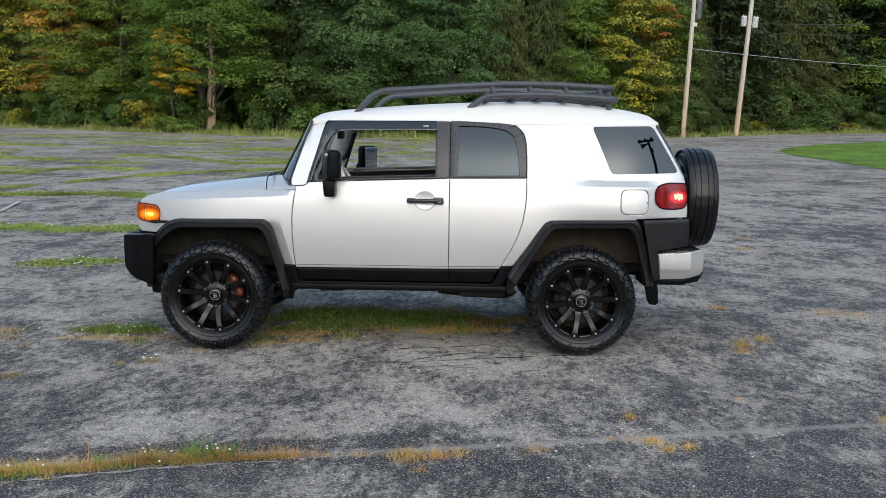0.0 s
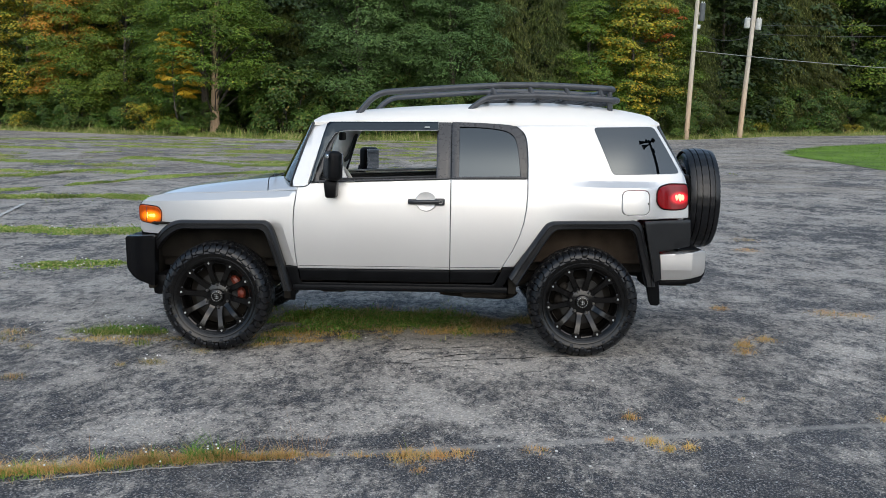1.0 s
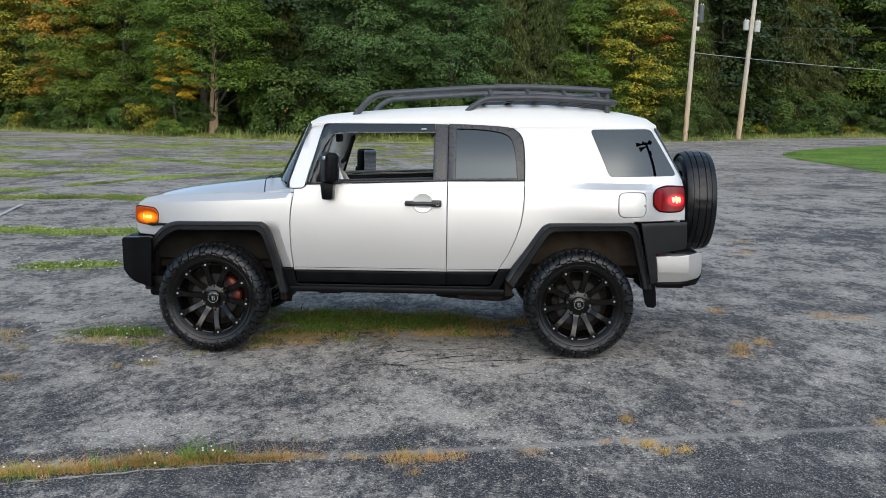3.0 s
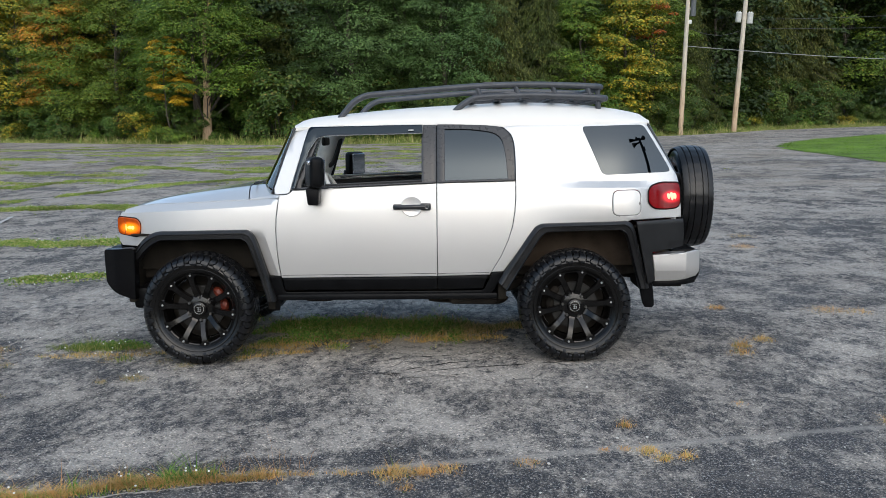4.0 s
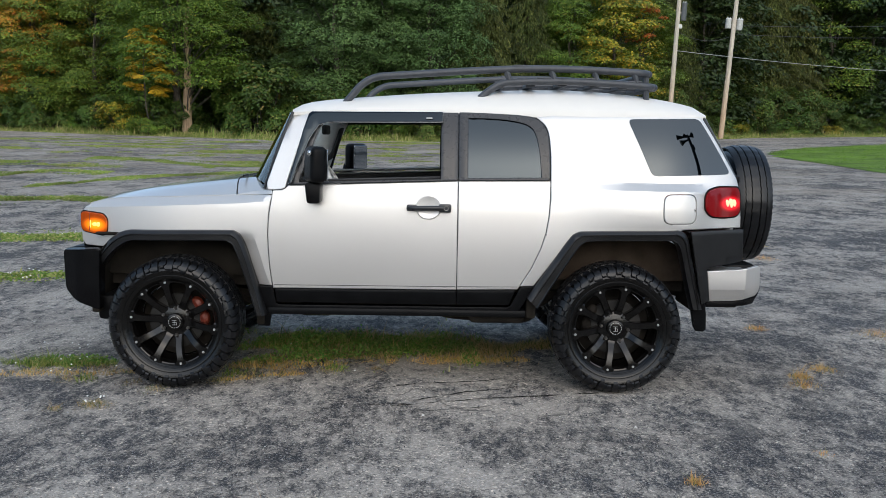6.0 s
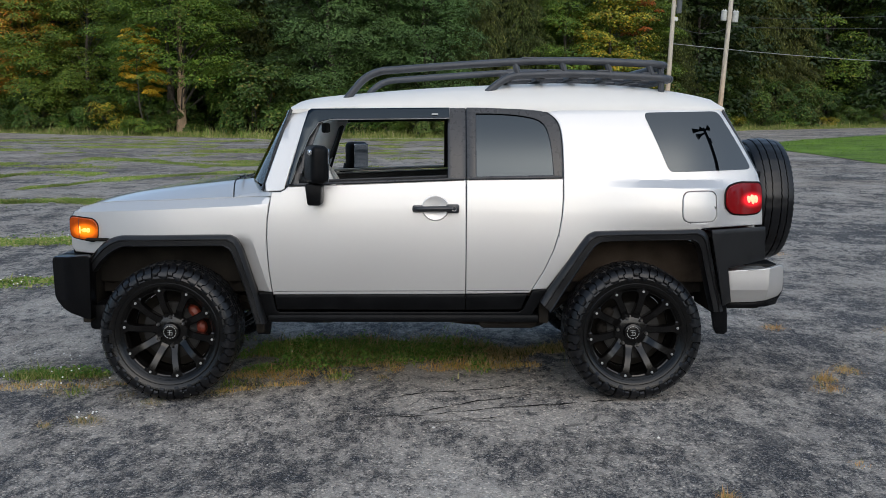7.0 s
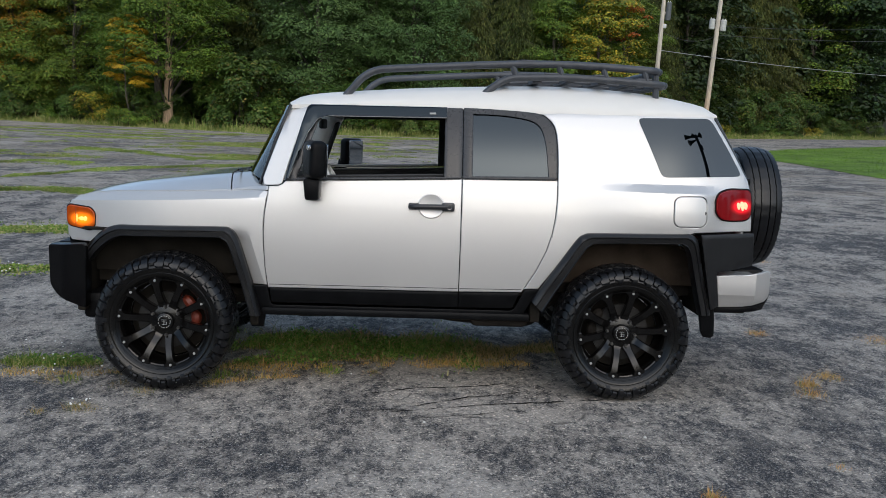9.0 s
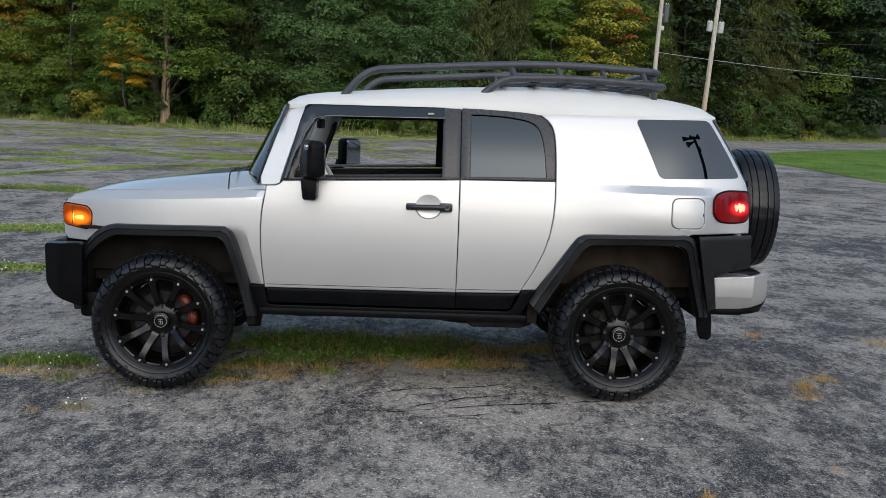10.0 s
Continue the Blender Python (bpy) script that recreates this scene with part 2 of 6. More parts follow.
def bark_material(name, lo, hi):
    m, n, l, p = nodes_of(name)
    f = noise_node(n, l, 4, 7, 0.7, None, (5, 5, 0.6))
    l.new(ramp(n, l, f, [(0.3, lo), (0.7, hi)]), p.inputs["Base Color"])
    p.inputs["Roughness"].default_value = 0.95
    bumped(n, l, p, f, 0.9, 0.05)
    return m


def metal_paint():
    m, n, l, p = nodes_of("silver_car_paint")
    flake = n.new("ShaderNodeTexVoronoi")
    flake.inputs["Scale"].default_value = 900
    l.new(n.new("ShaderNodeTexCoord").outputs["Object"], flake.inputs["Vector"])
    l.new(ramp(n, l, flake.outputs["Distance"], [(0.0, (0.685, 0.668, 0.648)), (1.0, (0.575, 0.562, 0.545))]), p.inputs["Base Color"])
    dust = noise_node(n, l, 2.5, 6)
    r = n.new("ShaderNodeMapRange")
    r.inputs["To Min"].default_value, r.inputs["To Max"].default_value = 0.37, 0.49
    l.new(dust, r.inputs["Value"]), l.new(r.outputs["Result"], p.inputs["Roughness"])
    p.inputs["Metallic"].default_value = 0.65
    p.inputs["Coat Weight"].default_value = 1.0
    p.inputs["Coat Roughness"].default_value = 0.05
    return m


M = {
    "silver": metal_paint(),
    "white": plain("white_roof_paint", (0.70, 0.675, 0.63), 0.5, 0, 0.03, 3, coat=0.1),
    "trim": plain("black_textured_plastic", (0.005, 0.0052, 0.0058), 0.34, 0, 0.3, 12, 0.4, 500, spec=0.09),
    "flare": plain("black_flare_plastic", (0.0088, 0.0088, 0.0094), 0.34, 0, 0.3, 12, 0.3, 500, spec=0.42),
    "bumper": plain("black_gloss_bumper", (0.0030, 0.0030, 0.0034), 0.24, 0, 0.3, 12, 0.2, 500, spec=0.20),
    "gloss": plain("black_satin_frame", (0.018, 0.019, 0.022), 0.28, 0, 0.2, 10, 0.1, 300, spec=0.46),
    "rack": plain("grey_powder_coat", (0.046, 0.050, 0.058), 0.45, 0, 0.2, 10, 0.3, 700),
    "rubber": plain("tyre_rubber", (0.0032, 0.0030, 0.0029), 0.24, 0, 0.35, 14, 0.3, 260, spec=0.36),
    "tread": plain("worn_tread_rubber", (0.0060, 0.0064, 0.0076), 0.30, 0, 0.45, 22, 0.3, 200, spec=0.35),
    "rim": plain("black_wheel_paint", (0.0030, 0.0027, 0.0025), 0.17, 0.0, 0.25, 12, coat=0.0, spec=0.38),
    "chrome": plain("bright_steel", (0.75, 0.75, 0.74), 0.16, 1, 0.05, 20),
    "steel": plain("grey_brake_steel", (0.22, 0.21, 0.20), 0.4, 1, 0.3, 30),
    "disc": plain("dark_brake_disc", (0.016, 0.015, 0.014), 0.45, 0.3, 0.3, 30),
    "caliper": plain("orange_brake_paint", (0.13, 0.020, 0.008), 0.5, 0, 0.3, 25),
    "under": plain("dirty_underbody", (0.022, 0.019, 0.016), 0.85, 0, 0.5, 8, 0.6, 90, spec=0.1),
    "liner": plain("dusty_arch_liner", (0.018, 0.0155, 0.0125), 0.9, 0, 0.5, 6, 0.6, 80, spec=0.1),
    # rear arch liner: light reaching in is put into its dusty brown
    "liner_lit": plain("brown_lit_liner", (0.045, 0.033, 0.024), 0.9, 0, 0.5, 6, 0.6, 80, spec=0.1),
    "cabin": plain("grey_cabin_plastic", (0.80, 0.80, 0.78), 0.7, 0, 0.1, 12, 0.2, 300),
    "cabin_dark": plain("charcoal_cabin_trim", (0.03, 0.03, 0.031), 0.7, 0, 0.2, 12, 0.2, 300),
    "seam": plain("seam_black", (0.006, 0.006, 0.006), 0.9, 0, 0.2, 10),
    "privacy": dark_glass("privacy_glass", (0.015, 0.016, 0.018), 1.70, (0.80, 0.91, 1.0)),
    "privacy_door": dark_glass("tinted_door_glass", (0.03, 0.032, 0.036), 1.62, (0.74, 0.88, 1.0)),
    "smoke": dark_glass("smoked_visor", (0.035, 0.040, 0.05), 1.5, (0.7, 0.86, 1.0)),
    "screen": dark_glass("windscreen_glass", (0.72, 0.76, 0.74), 1.55),
    "mirror": plain("tinted_mirror_glass", (0.36, 0.39, 0.42), 0.02, 1, 0.01, 5),
    "amber": lens("amber_lens", (0.24, 0.026, 0.002), (1.0, 0.20, 0.003), 0.12, 2.4, (-1.852, 0.998), 0.115, 2.0),
    "amber_lit": lens("lit_amber_bulb", (0.9, 0.4, 0.08), (1.0, 0.50, 0.10), 1.2, 1.8, (-1.842, 1.0), 0.03),
    "red": lens("red_lens", (0.075, 0.0008, 0.002), (1.0, 0.012, 0.022), 0.10, 2.2, (2.036, 1.190), 0.095, 1.6),
    "red_lit": lens("lit_red_bulb", (0.9, 0.15, 0.1), (1.0, 0.40, 0.22), 1.3, 1.8, (2.04, 1.19), 0.06),
    "asphalt": asphalt_material(),
    "soil": soil_material(),
    "pole": wood_pole_material(),
    "bark": bark_material("tree_bark", (0.03, 0.025, 0.02), (0.12, 0.10, 0.078)),
    "bark_pale": bark_material("pale_tree_bark", (0.20, 0.135, 0.085), (0.54, 0.385, 0.25)),
    "twig": bark_material("dark_twig_bark", (0.02, 0.017, 0.014), (0.07, 0.06, 0.05)),
    "can": plain("grey_transformer_paint", (0.50, 0.51, 0.50), 0.5, 0, 0.12, 6),
    "can_dark": plain("dark_transformer_paint", (0.10, 0.11, 0.12), 0.5, 0, 0.15, 6),
    "cable_pale": plain("weathered_grey_cable", (0.30, 0.30, 0.29), 0.6, 0, 0.1, 10),
    "cable": plain("cable_black", (0.05, 0.05, 0.05), 0.6, 0, 0.2, 10),
    "paint_line": plain("faded_line_paint", (0.40, 0.39, 0.365), 0.9, 0, 0.6, 18, 0.5, 120),
    "crumb": plain("crumbled_pale_asphalt", (0.34, 0.315, 0.285), 0.95, 0, 0.45, 60, 0.8, 150, spec=0.2),
    "crack": plain("dark_crack_soil", (0.022, 0.021, 0.020), 0.95, 0, 0.5, 50, 0.6, 200, spec=0.1),
    "stone": plain("pale_stone", (0.62, 0.60, 0.56), 0.8, 0, 0.2, 30),
    "grit": leaf_material("loose_grit", [(0.0, (0.04, 0.04, 0.05)), (0.5, (0.16, 0.155, 0.15)), (0.85, (0.32, 0.31, 0.30)), (1.0, (0.6, 0.58, 0.55))], 0.9),
    "petal": plain("clover_petal", (0.80, 0.80, 0.76), 0.7, 0, 0.05, 30),
    "dry": leaf_material("dry_grass", [(0.0, (0.56, 0.27, 0.085)), (0.4, (0.68, 0.40, 0.16)), (0.8, (0.58, 0.40, 0.17)), (0.92, (0.26, 0.26, 0.06)), (1.0, (0.15, 0.23, 0.04))], 0.8),
    "grass": leaf_material("green_grass", [(0.0, (0.09, 0.20, 0.024)), (0.6, (0.17, 0.31, 0.04)), (0.85, (0.26, 0.33, 0.07)), (1.0, (0.40, 0.32, 0.12))], 0.7),
    "mixgrass": leaf_material("mixed_grass", [(0.0, (0.08, 0.13, 0.025)), (0.25, (0.15, 0.17, 0.04)), (0.4, (0.45, 0.29, 0.12)), (1.0, (0.50, 0.37, 0.19))], 0.75),
    "verge": leaf_material("verge_grass", [(0.0, (0.11, 0.19, 0.03)), (0.4, (0.21, 0.27, 0.05)), (0.7, (0.40, 0.37, 0.13)), (1.0, (0.56, 0.47, 0.24))], 0.8),
    "weeds": leaf_material("lot_weeds", [(0.0, (0.10, 0.18, 0.024)), (0.4, (0.18, 0.255, 0.042)), (0.75, (0.30, 0.31, 0.09)), (1.0, (0.42, 0.36, 0.17))], 0.8),
    "clover": leaf_material("clover_leaves", [(0.0, (0.075, 0.17, 0.022)), (0.6, (0.14, 0.26, 0.036)), (1.0, (0.30, 0.33, 0.08))], 0.6),
    "lawn": leaf_material("lawn_grass", [(0.0, (0.095, 0.18, 0.014)), (0.6, (0.130, 0.225, 0.020)), (1.0, (0.19, 0.26, 0.038))], 0.7),
    "leaf_oak": leaf_material("blue_green_leaves", [(0.0, (0.062, 0.108, 0.029)), (0.6, (0.090, 0.146, 0.040)), (1.0, (0.130, 0.185, 0.055))]),
    "leaf_green": leaf_material("green_leaves", [(0.0, (0.052, 0.106, 0.013)), (0.5, (0.094, 0.166, 0.021)), (0.95, (0.165, 0.230, 0.031)), (1.0, (0.32, 0.26, 0.04))]),
    "leaf_turning": leaf_material("turning_leaves", [(0.0, (0.075, 0.125, 0.016)), (0.45, (0.16, 0.20, 0.022)), (0.75, (0.40, 0.34, 0.035)), (1.0, (0.50, 0.30, 0.03))]),
    "leaf_autumn": leaf_material("autumn_leaves", [(0.0, (0.13, 0.15, 0.02)), (0.35, (0.34, 0.27, 0.03)), (0.75, (0.52, 0.29, 0.035)), (1.0, (0.50, 0.18, 0.03))]),
    "leaf_yellow": leaf_material("yellow_leaves", [(0.0, (0.42, 0.33, 0.025)), (0.6, (0.58, 0.42, 0.03)), (1.0, (0.50, 0.30, 0.02))]),
    "leaf_red": leaf_material("red_leaves", [(0.0, (0.30, 0.05, 0.02)), (1.0, (0.42, 0.12, 0.03))]),
    "leaf_fir": leaf_material("conifer_needles", [(0.0, (0.042, 0.060, 0.016)), (0.7, (0.090, 0.110, 0.027)), (1.0, (0.17, 0.175, 0.05))], 0.6),
    # shade inside the wood is put into these darker leaf colours
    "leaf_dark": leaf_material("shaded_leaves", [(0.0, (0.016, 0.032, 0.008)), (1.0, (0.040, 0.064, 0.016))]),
    "leaf_shrub": leaf_material("shrub_leaves", [(0.0, (0.036, 0.078, 0.014)), (0.6, (0.066, 0.118, 0.020)), (0.93, (0.12, 0.16, 0.030)), (1.0, (0.24, 0.17, 0.05))]),
}


# ---- mesh tools ----
def part(name, bm, material, parent=None, label="", sharp=38, weld=False):
    """Links a bmesh as one mesh object under a thing or a part."""
    me = bpy.data.meshes.new(name)
    if weld:
        bmesh.ops.remove_doubles(bm, verts=bm.verts, dist=1e-5)
    bm.to_mesh(me)
    bm.free()
    me.materials.append(material)
    me.polygons.foreach_set("use_smooth", [True] * len(me.polygons))
    me.set_sharp_from_angle(angle=radians(sharp))
    ob = new(name, me)
    ob.parent = parent
    return tagged(ob, label)


def sheet(name, verts, quads, material, parent=None, smooth=True):
    """An object from numpy vertices and quads."""
    me = bpy.data.meshes.new(name)
    me.vertices.add(len(verts))
    me.vertices.foreach_set("co", np.asarray(verts, dtype=np.float32).ravel())
    q = np.asarray(quads, dtype=np.int32)
    k = q.shape[1]
    me.loops.add(q.size)
    me.loops.foreach_set("vertex_index", q.ravel())
    me.polygons.add(len(q))
    me.polygons.foreach_set("loop_start", np.arange(len(q), dtype=np.int32) * k)
    me.polygons.foreach_set("use_smooth", np.full(len(q), smooth))
    me.update(calc_edges=True)
    me.materials.append(material)
    ob = new(name, me)
    ob.parent = parent
    return ob


def ss(a, b, x):
    t = min(1.0, max(0.0, (x - a) / (b - a)))
    return t * t * (3 - 2 * t)


def lerp_table(x, table):
    if x <= table[0][0]:
        return table[0][1]
    for (a, p), (b, q) in zip(table, table[1:]):
        if x <= b:
            return p + (q - p) * (x - a) / (b - a)
    return table[-1][1]


def smooth_table(x, table):
    """A soft curve through a table of (x, value)."""
    xs = [p[0] for p in table]
    ys = [p[1] for p in table]
    if x <= xs[0]:
        return ys[0]
    if x >= xs[-1]:
        return ys[-1]
    i = max(k for k in range(len(xs) - 1) if xs[k] <= x)
    def slope(j):
        if j == 0:
            return (ys[1] - ys[0]) / (xs[1] - xs[0])
        if j == len(xs) - 1:
            return (ys[-1] - ys[-2]) / (xs[-1] - xs[-2])
        return (ys[j + 1] - ys[j - 1]) / (xs[j + 1] - xs[j - 1])
    w = xs[i + 1] - xs[i]
    t = (x - xs[i]) / w
    return ((2 * t**3 - 3 * t**2 + 1) * ys[i] + (t**3 - 2 * t**2 + t) * w * slope(i)
            + (-2 * t**3 + 3 * t**2) * ys[i + 1] + (t**3 - t**2) * w * slope(i + 1))


def add_box(bm, x0, x1, y0, y1, z0, z1, bevel=0.01, seg=2, m=None):
    made = bmesh.ops.create_cube(bm, size=1.0)["verts"]
    bmesh.ops.transform(bm, verts=made, matrix=Matrix.LocRotScale(((x0 + x1) / 2, (y0 + y1) / 2, (z0 + z1) / 2), None, (x1 - x0, y1 - y0, z1 - z0)))
    edges = list({e for v in made for e in v.link_edges})
    if bevel:
        r = bmesh.ops.bevel(bm, geom=edges, offset=bevel, segments=seg, affect="EDGES", profile=0.5)
        made = list({v for f in r["faces"] for v in f.verts} | {v for v in made if v.is_valid})
    if m:
        bmesh.ops.transform(bm, verts=made, matrix=m)
    return bm


def box(*a, **k):
    return add_box(bmesh.new(), *a, **k)


def curve_points(pts, n=8):
    """A soft line through the points."""
    p = [Vector(q) for q in pts]
    p = [p[0] * 2 - p[1]] + p + [p[-1] * 2 - p[-2]]
    out = []
    for i in range(1, len(p) - 2):
        for k in range(n):
            t = k / n
            a, b, c, d = p[i - 1:i + 3]
            out.append(0.5 * (2 * b + (c - a) * t + (2 * a - 5 * b + 4 * c - d) * t * t + (3 * b - a - 3 * c + d) * t**3))
    return out + [p[-2]]


def add_tube(bm, pts, r, n=10, caps=True):
    """A round bar along the points; r is one radius or one for each point."""
    pts = [Vector(q) for q in pts]
    rings, side = [], None
    for i, q in enumerate(pts):
        d = (pts[min(i + 1, len(pts) - 1)] - pts[max(i - 1, 0)]).normalized()
        if side is None:
            side = d.orthogonal().normalized()
        side = (side - d * side.dot(d)).normalized()
        up = d.cross(side)
        rr = r[i] if isinstance(r, (list, tuple)) else r
        rings.append([bm.verts.new(q + rr * (math.cos(2 * math.pi * k / n) * side + math.sin(2 * math.pi * k / n) * up)) for k in range(n)])
    for a, b in zip(rings, rings[1:]):
        for k in range(n):
            bm.faces.new((a[k], a[(k + 1) % n], b[(k + 1) % n], b[k]))
    if caps:
        bm.faces.new(list(reversed(rings[0]))), bm.faces.new(rings[-1])
    return bm


def tube(*a, **k):
    return add_tube(bmesh.new(), *a, **k)


def add_lathe(bm, profile, n=48, closed=False, m=None):
    """Turns (radius, y) points round the y axis."""
    rings = []
    for r, y in profile:
        rings.append([bm.verts.new((r * math.cos(2 * math.pi * k / n), y, r * math.sin(2 * math.pi * k / n))) for k in range(n)])
    pairs = list(zip(rings, rings[1:])) + ([(rings[-1], rings[0])] if closed else [])
    for a, b in pairs:
        for k in range(n):
            bm.faces.new((a[k], a[(k + 1) % n], b[(k + 1) % n], b[k]))
    if m:
        bmesh.ops.transform(bm, verts=[v for ring in rings for v in ring], matrix=m)
    return bm


def lathe(*a, **k):
    return add_lathe(bmesh.new(), *a, **k)


def hexa(bm, pts):
    """A block from eight corners: four below, four above, both round."""
    v = [bm.verts.new(p) for p in pts]
    for f in ((3, 2, 1, 0), (4, 5, 6, 7), (0, 1, 5, 4), (1, 2, 6, 5), (2, 3, 7, 6), (3, 0, 4, 7)):
        bm.faces.new([v[i] for i in f])


def inside(poly, x, z):
    hit = False
    for (a, b), (c, d) in zip(poly, poly[1:] + poly[:1]):
        if (b > z) != (d > z) and x < (c - a) * (z - b) / (d - b) + a:
            hit = not hit
    return hit


def rounded(poly, radius, n=4):
    """The polygon with its corners rounded."""
    out = []
    k = len(poly)
    for i in range(k):
        p, a, b = Vector(poly[i]), Vector(poly[i - 1]), Vector(poly[(i + 1) % k])
        r = min(radius, (a - p).length * 0.45, (b - p).length * 0.45)
        s, e = p + (a - p).normalized() * r, p + (b - p).normalized() * r
        for j in range(n + 1):
            t = j / n
            q = s * (1 - t) ** 2 + p * 2 * t * (1 - t) + e * t * t
            out.append((q.x, q.y))
    return out


# ---- ground ----
EDGE = [(-120, 92), (-60, 64), (-31, 54.5), (-19, 48.5), (-9, 44.5), (2, 46), (16, 54.5), (24, 64), (40, 75), (80, 100), (140, 130)]


def height(x, y):
    """The lot rises gently away from the car, then an added hill climbs."""
    d = max(0.0, y - 3.0)
    z = 0.027 * (d - 4 * (1 - math.exp(-d / 4)))
    # hill put behind the wood so its gaps show dark ground, not sky
    e = max(0.0, y - 14 - lerp_table(x, EDGE))
    rough = noise.noise(Vector((x * 0.45, y * 0.45, 0))) - noise.noise(Vector((0, 0, 0)))
    return 0.021 + z + 0.32 * (e * e / (e + 12)) + 0.018 * rough * min(1, max(0, (abs(y) - 1.2) / 3) + max(0, (abs(x) - 2.2) / 3))


def edge_at(x):
    return lerp_table(x, EDGE)


def grid_sheet(name, xs, ys, z_of, material, keep=None):
    xs, ys = np.array(xs), np.array(ys)
    verts = [(x, y, z_of(x, y)) for y in ys for x in xs]
    w = len(xs)
    quads = [(j * w + i, j * w + i + 1, (j + 1) * w + i + 1, (j + 1) * w + i) for j in range(len(ys) - 1) for i in range(w - 1)
             if keep is None or keep((xs[i] + xs[i + 1]) / 2, (ys[j] + ys[j + 1]) / 2)]
    return sheet(name, verts, quads, material)


far = [-900, -500, -300, -200, -150]
xs = far + list(np.linspace(-120, 120, 97)) + [-v for v in reversed(far)]
ys = [-900, -500, -300, -200, -120, -80, -50, -30] + list(np.linspace(-20, 160, 91)) + [200, 300, 500, 900]
tagged(grid_sheet("ground", xs, ys, lambda x, y: height(x, min(y, 160)) - 0.06, M["soil"]), "grassy soil and woodland floor under the trees", "ground", kind="structure")

# the asphalt: rows follow the edge of the wood
rows_u = [-70, -45, -30, -20] + list(np.linspace(-12, 12, 97)) + list(np.linspace(13, 90, 60))
cols = list(np.linspace(-110, -14, 40)) + list(np.linspace(-12, 12, 97)) + list(np.linspace(14, 120, 44))
verts, w = [], len(cols)
for u in rows_u:
    for x in cols:
        lim = edge_at(x) + 0.55 * noise.noise(Vector((x * 0.5, 3.1, 0))) + 0.25 * noise.noise(Vector((x * 2.1, 9.1, 0)))
        y = u if u < 20 else 20 + (lim - 20) * (u - 20) / 70
        z = height(x, y)
        verts.append((x, y, z))
quads = [(j * w + i, j * w + i + 1, (j + 1) * w + i + 1, (j + 1) * w + i) for j in range(len(rows_u) - 1) for i in range(w - 1)]
tagged(sheet("parking_lot", verts, quads, M["asphalt"]), "worn patchy grey asphalt of an old parking lot", "asphalt", kind="structure")

# the mown lawn beside the road
LAWN = [(15.9, 38.2), (19.6, 44.2), (27.5, 52.4), (36.0, 60.0), (48.0, 68.0), (60, 60), (60, 18), (30, 10), (14.6, 17.0), (15.0, 27.0), (14.9, 33.5)]
lx, ly = list(np.linspace(13, 60, 95)), list(np.linspace(10, 68, 117))
lawn_line = rounded(LAWN, 2.0, 5)
tagged(grid_sheet("lawn", lx, ly, lambda x, y: height(x, y) + 0.014 + 0.012 * noise.noise(Vector((x, y, 0))), M["lawn"], lambda x, y: inside(lawn_line, x, y)), "bright green mown lawn beside the road", "lawn", kind="structure")


# ---- trees ----
rng = np.random.default_rng(7)


def leaf_quads(centers, normals, size, slim=0.6, droop=None):
    """Leaves as folded rhombs: centres and facing directions to vertices and faces."""
    n = len(centers)
    nrm = normals / np.linalg.norm(normals, axis=1)[:, None]
    t = rng.normal(size=(n, 3)) if droop is None else droop + rng.normal(size=(n, 3)) * 0.35
    t -= nrm * np.sum(t * nrm, axis=1)[:, None]
    t /= np.linalg.norm(t, axis=1)[:, None]
    b = np.cross(nrm, t)
    s = (size * rng.uniform(0.65, 1.25, n))[:, None]
    v = np.empty((n, 4, 3))
    v[:, 0] = centers - t * s * 0.5
    v[:, 1] = centers + b * s * 0.5 * slim + nrm * s * 0.10
    v[:, 2] = centers + t * s * 0.5 - nrm * s * 0.06
    v[:, 3] = centers - b * s * 0.5 * slim + nrm * s * 0.10
    return v.reshape(-1, 3), np.arange(n * 4).reshape(n, 4)


def clump_leaves(centre, rx, rz, n, tilt):
    """Leaf places in a flattened clump, more on its upper skin."""
    d = rng.normal(size=(n, 3))
    d /= np.linalg.norm(d, axis=1)[:, None]
    d[:, 2] = np.where(rng.uniform(size=n) < 0.72, np.abs(d[:, 2]), d[:, 2])
    r = rng.uniform(0.45, 1.0, n) ** 0.5
    p = d * r[:, None] * np.array([rx, rx, rz])
    p[:, 2] -= 0.22 * rx * (np.hypot(p[:, 0], p[:, 1]) / rx) ** 2
    nr = d * np.array([0.7, 0.7, 0.6]) + np.array([0, 0, 0.85]) + rng.normal(size=(n, 3)) * 0.30 + tilt
    return p + centre, nr


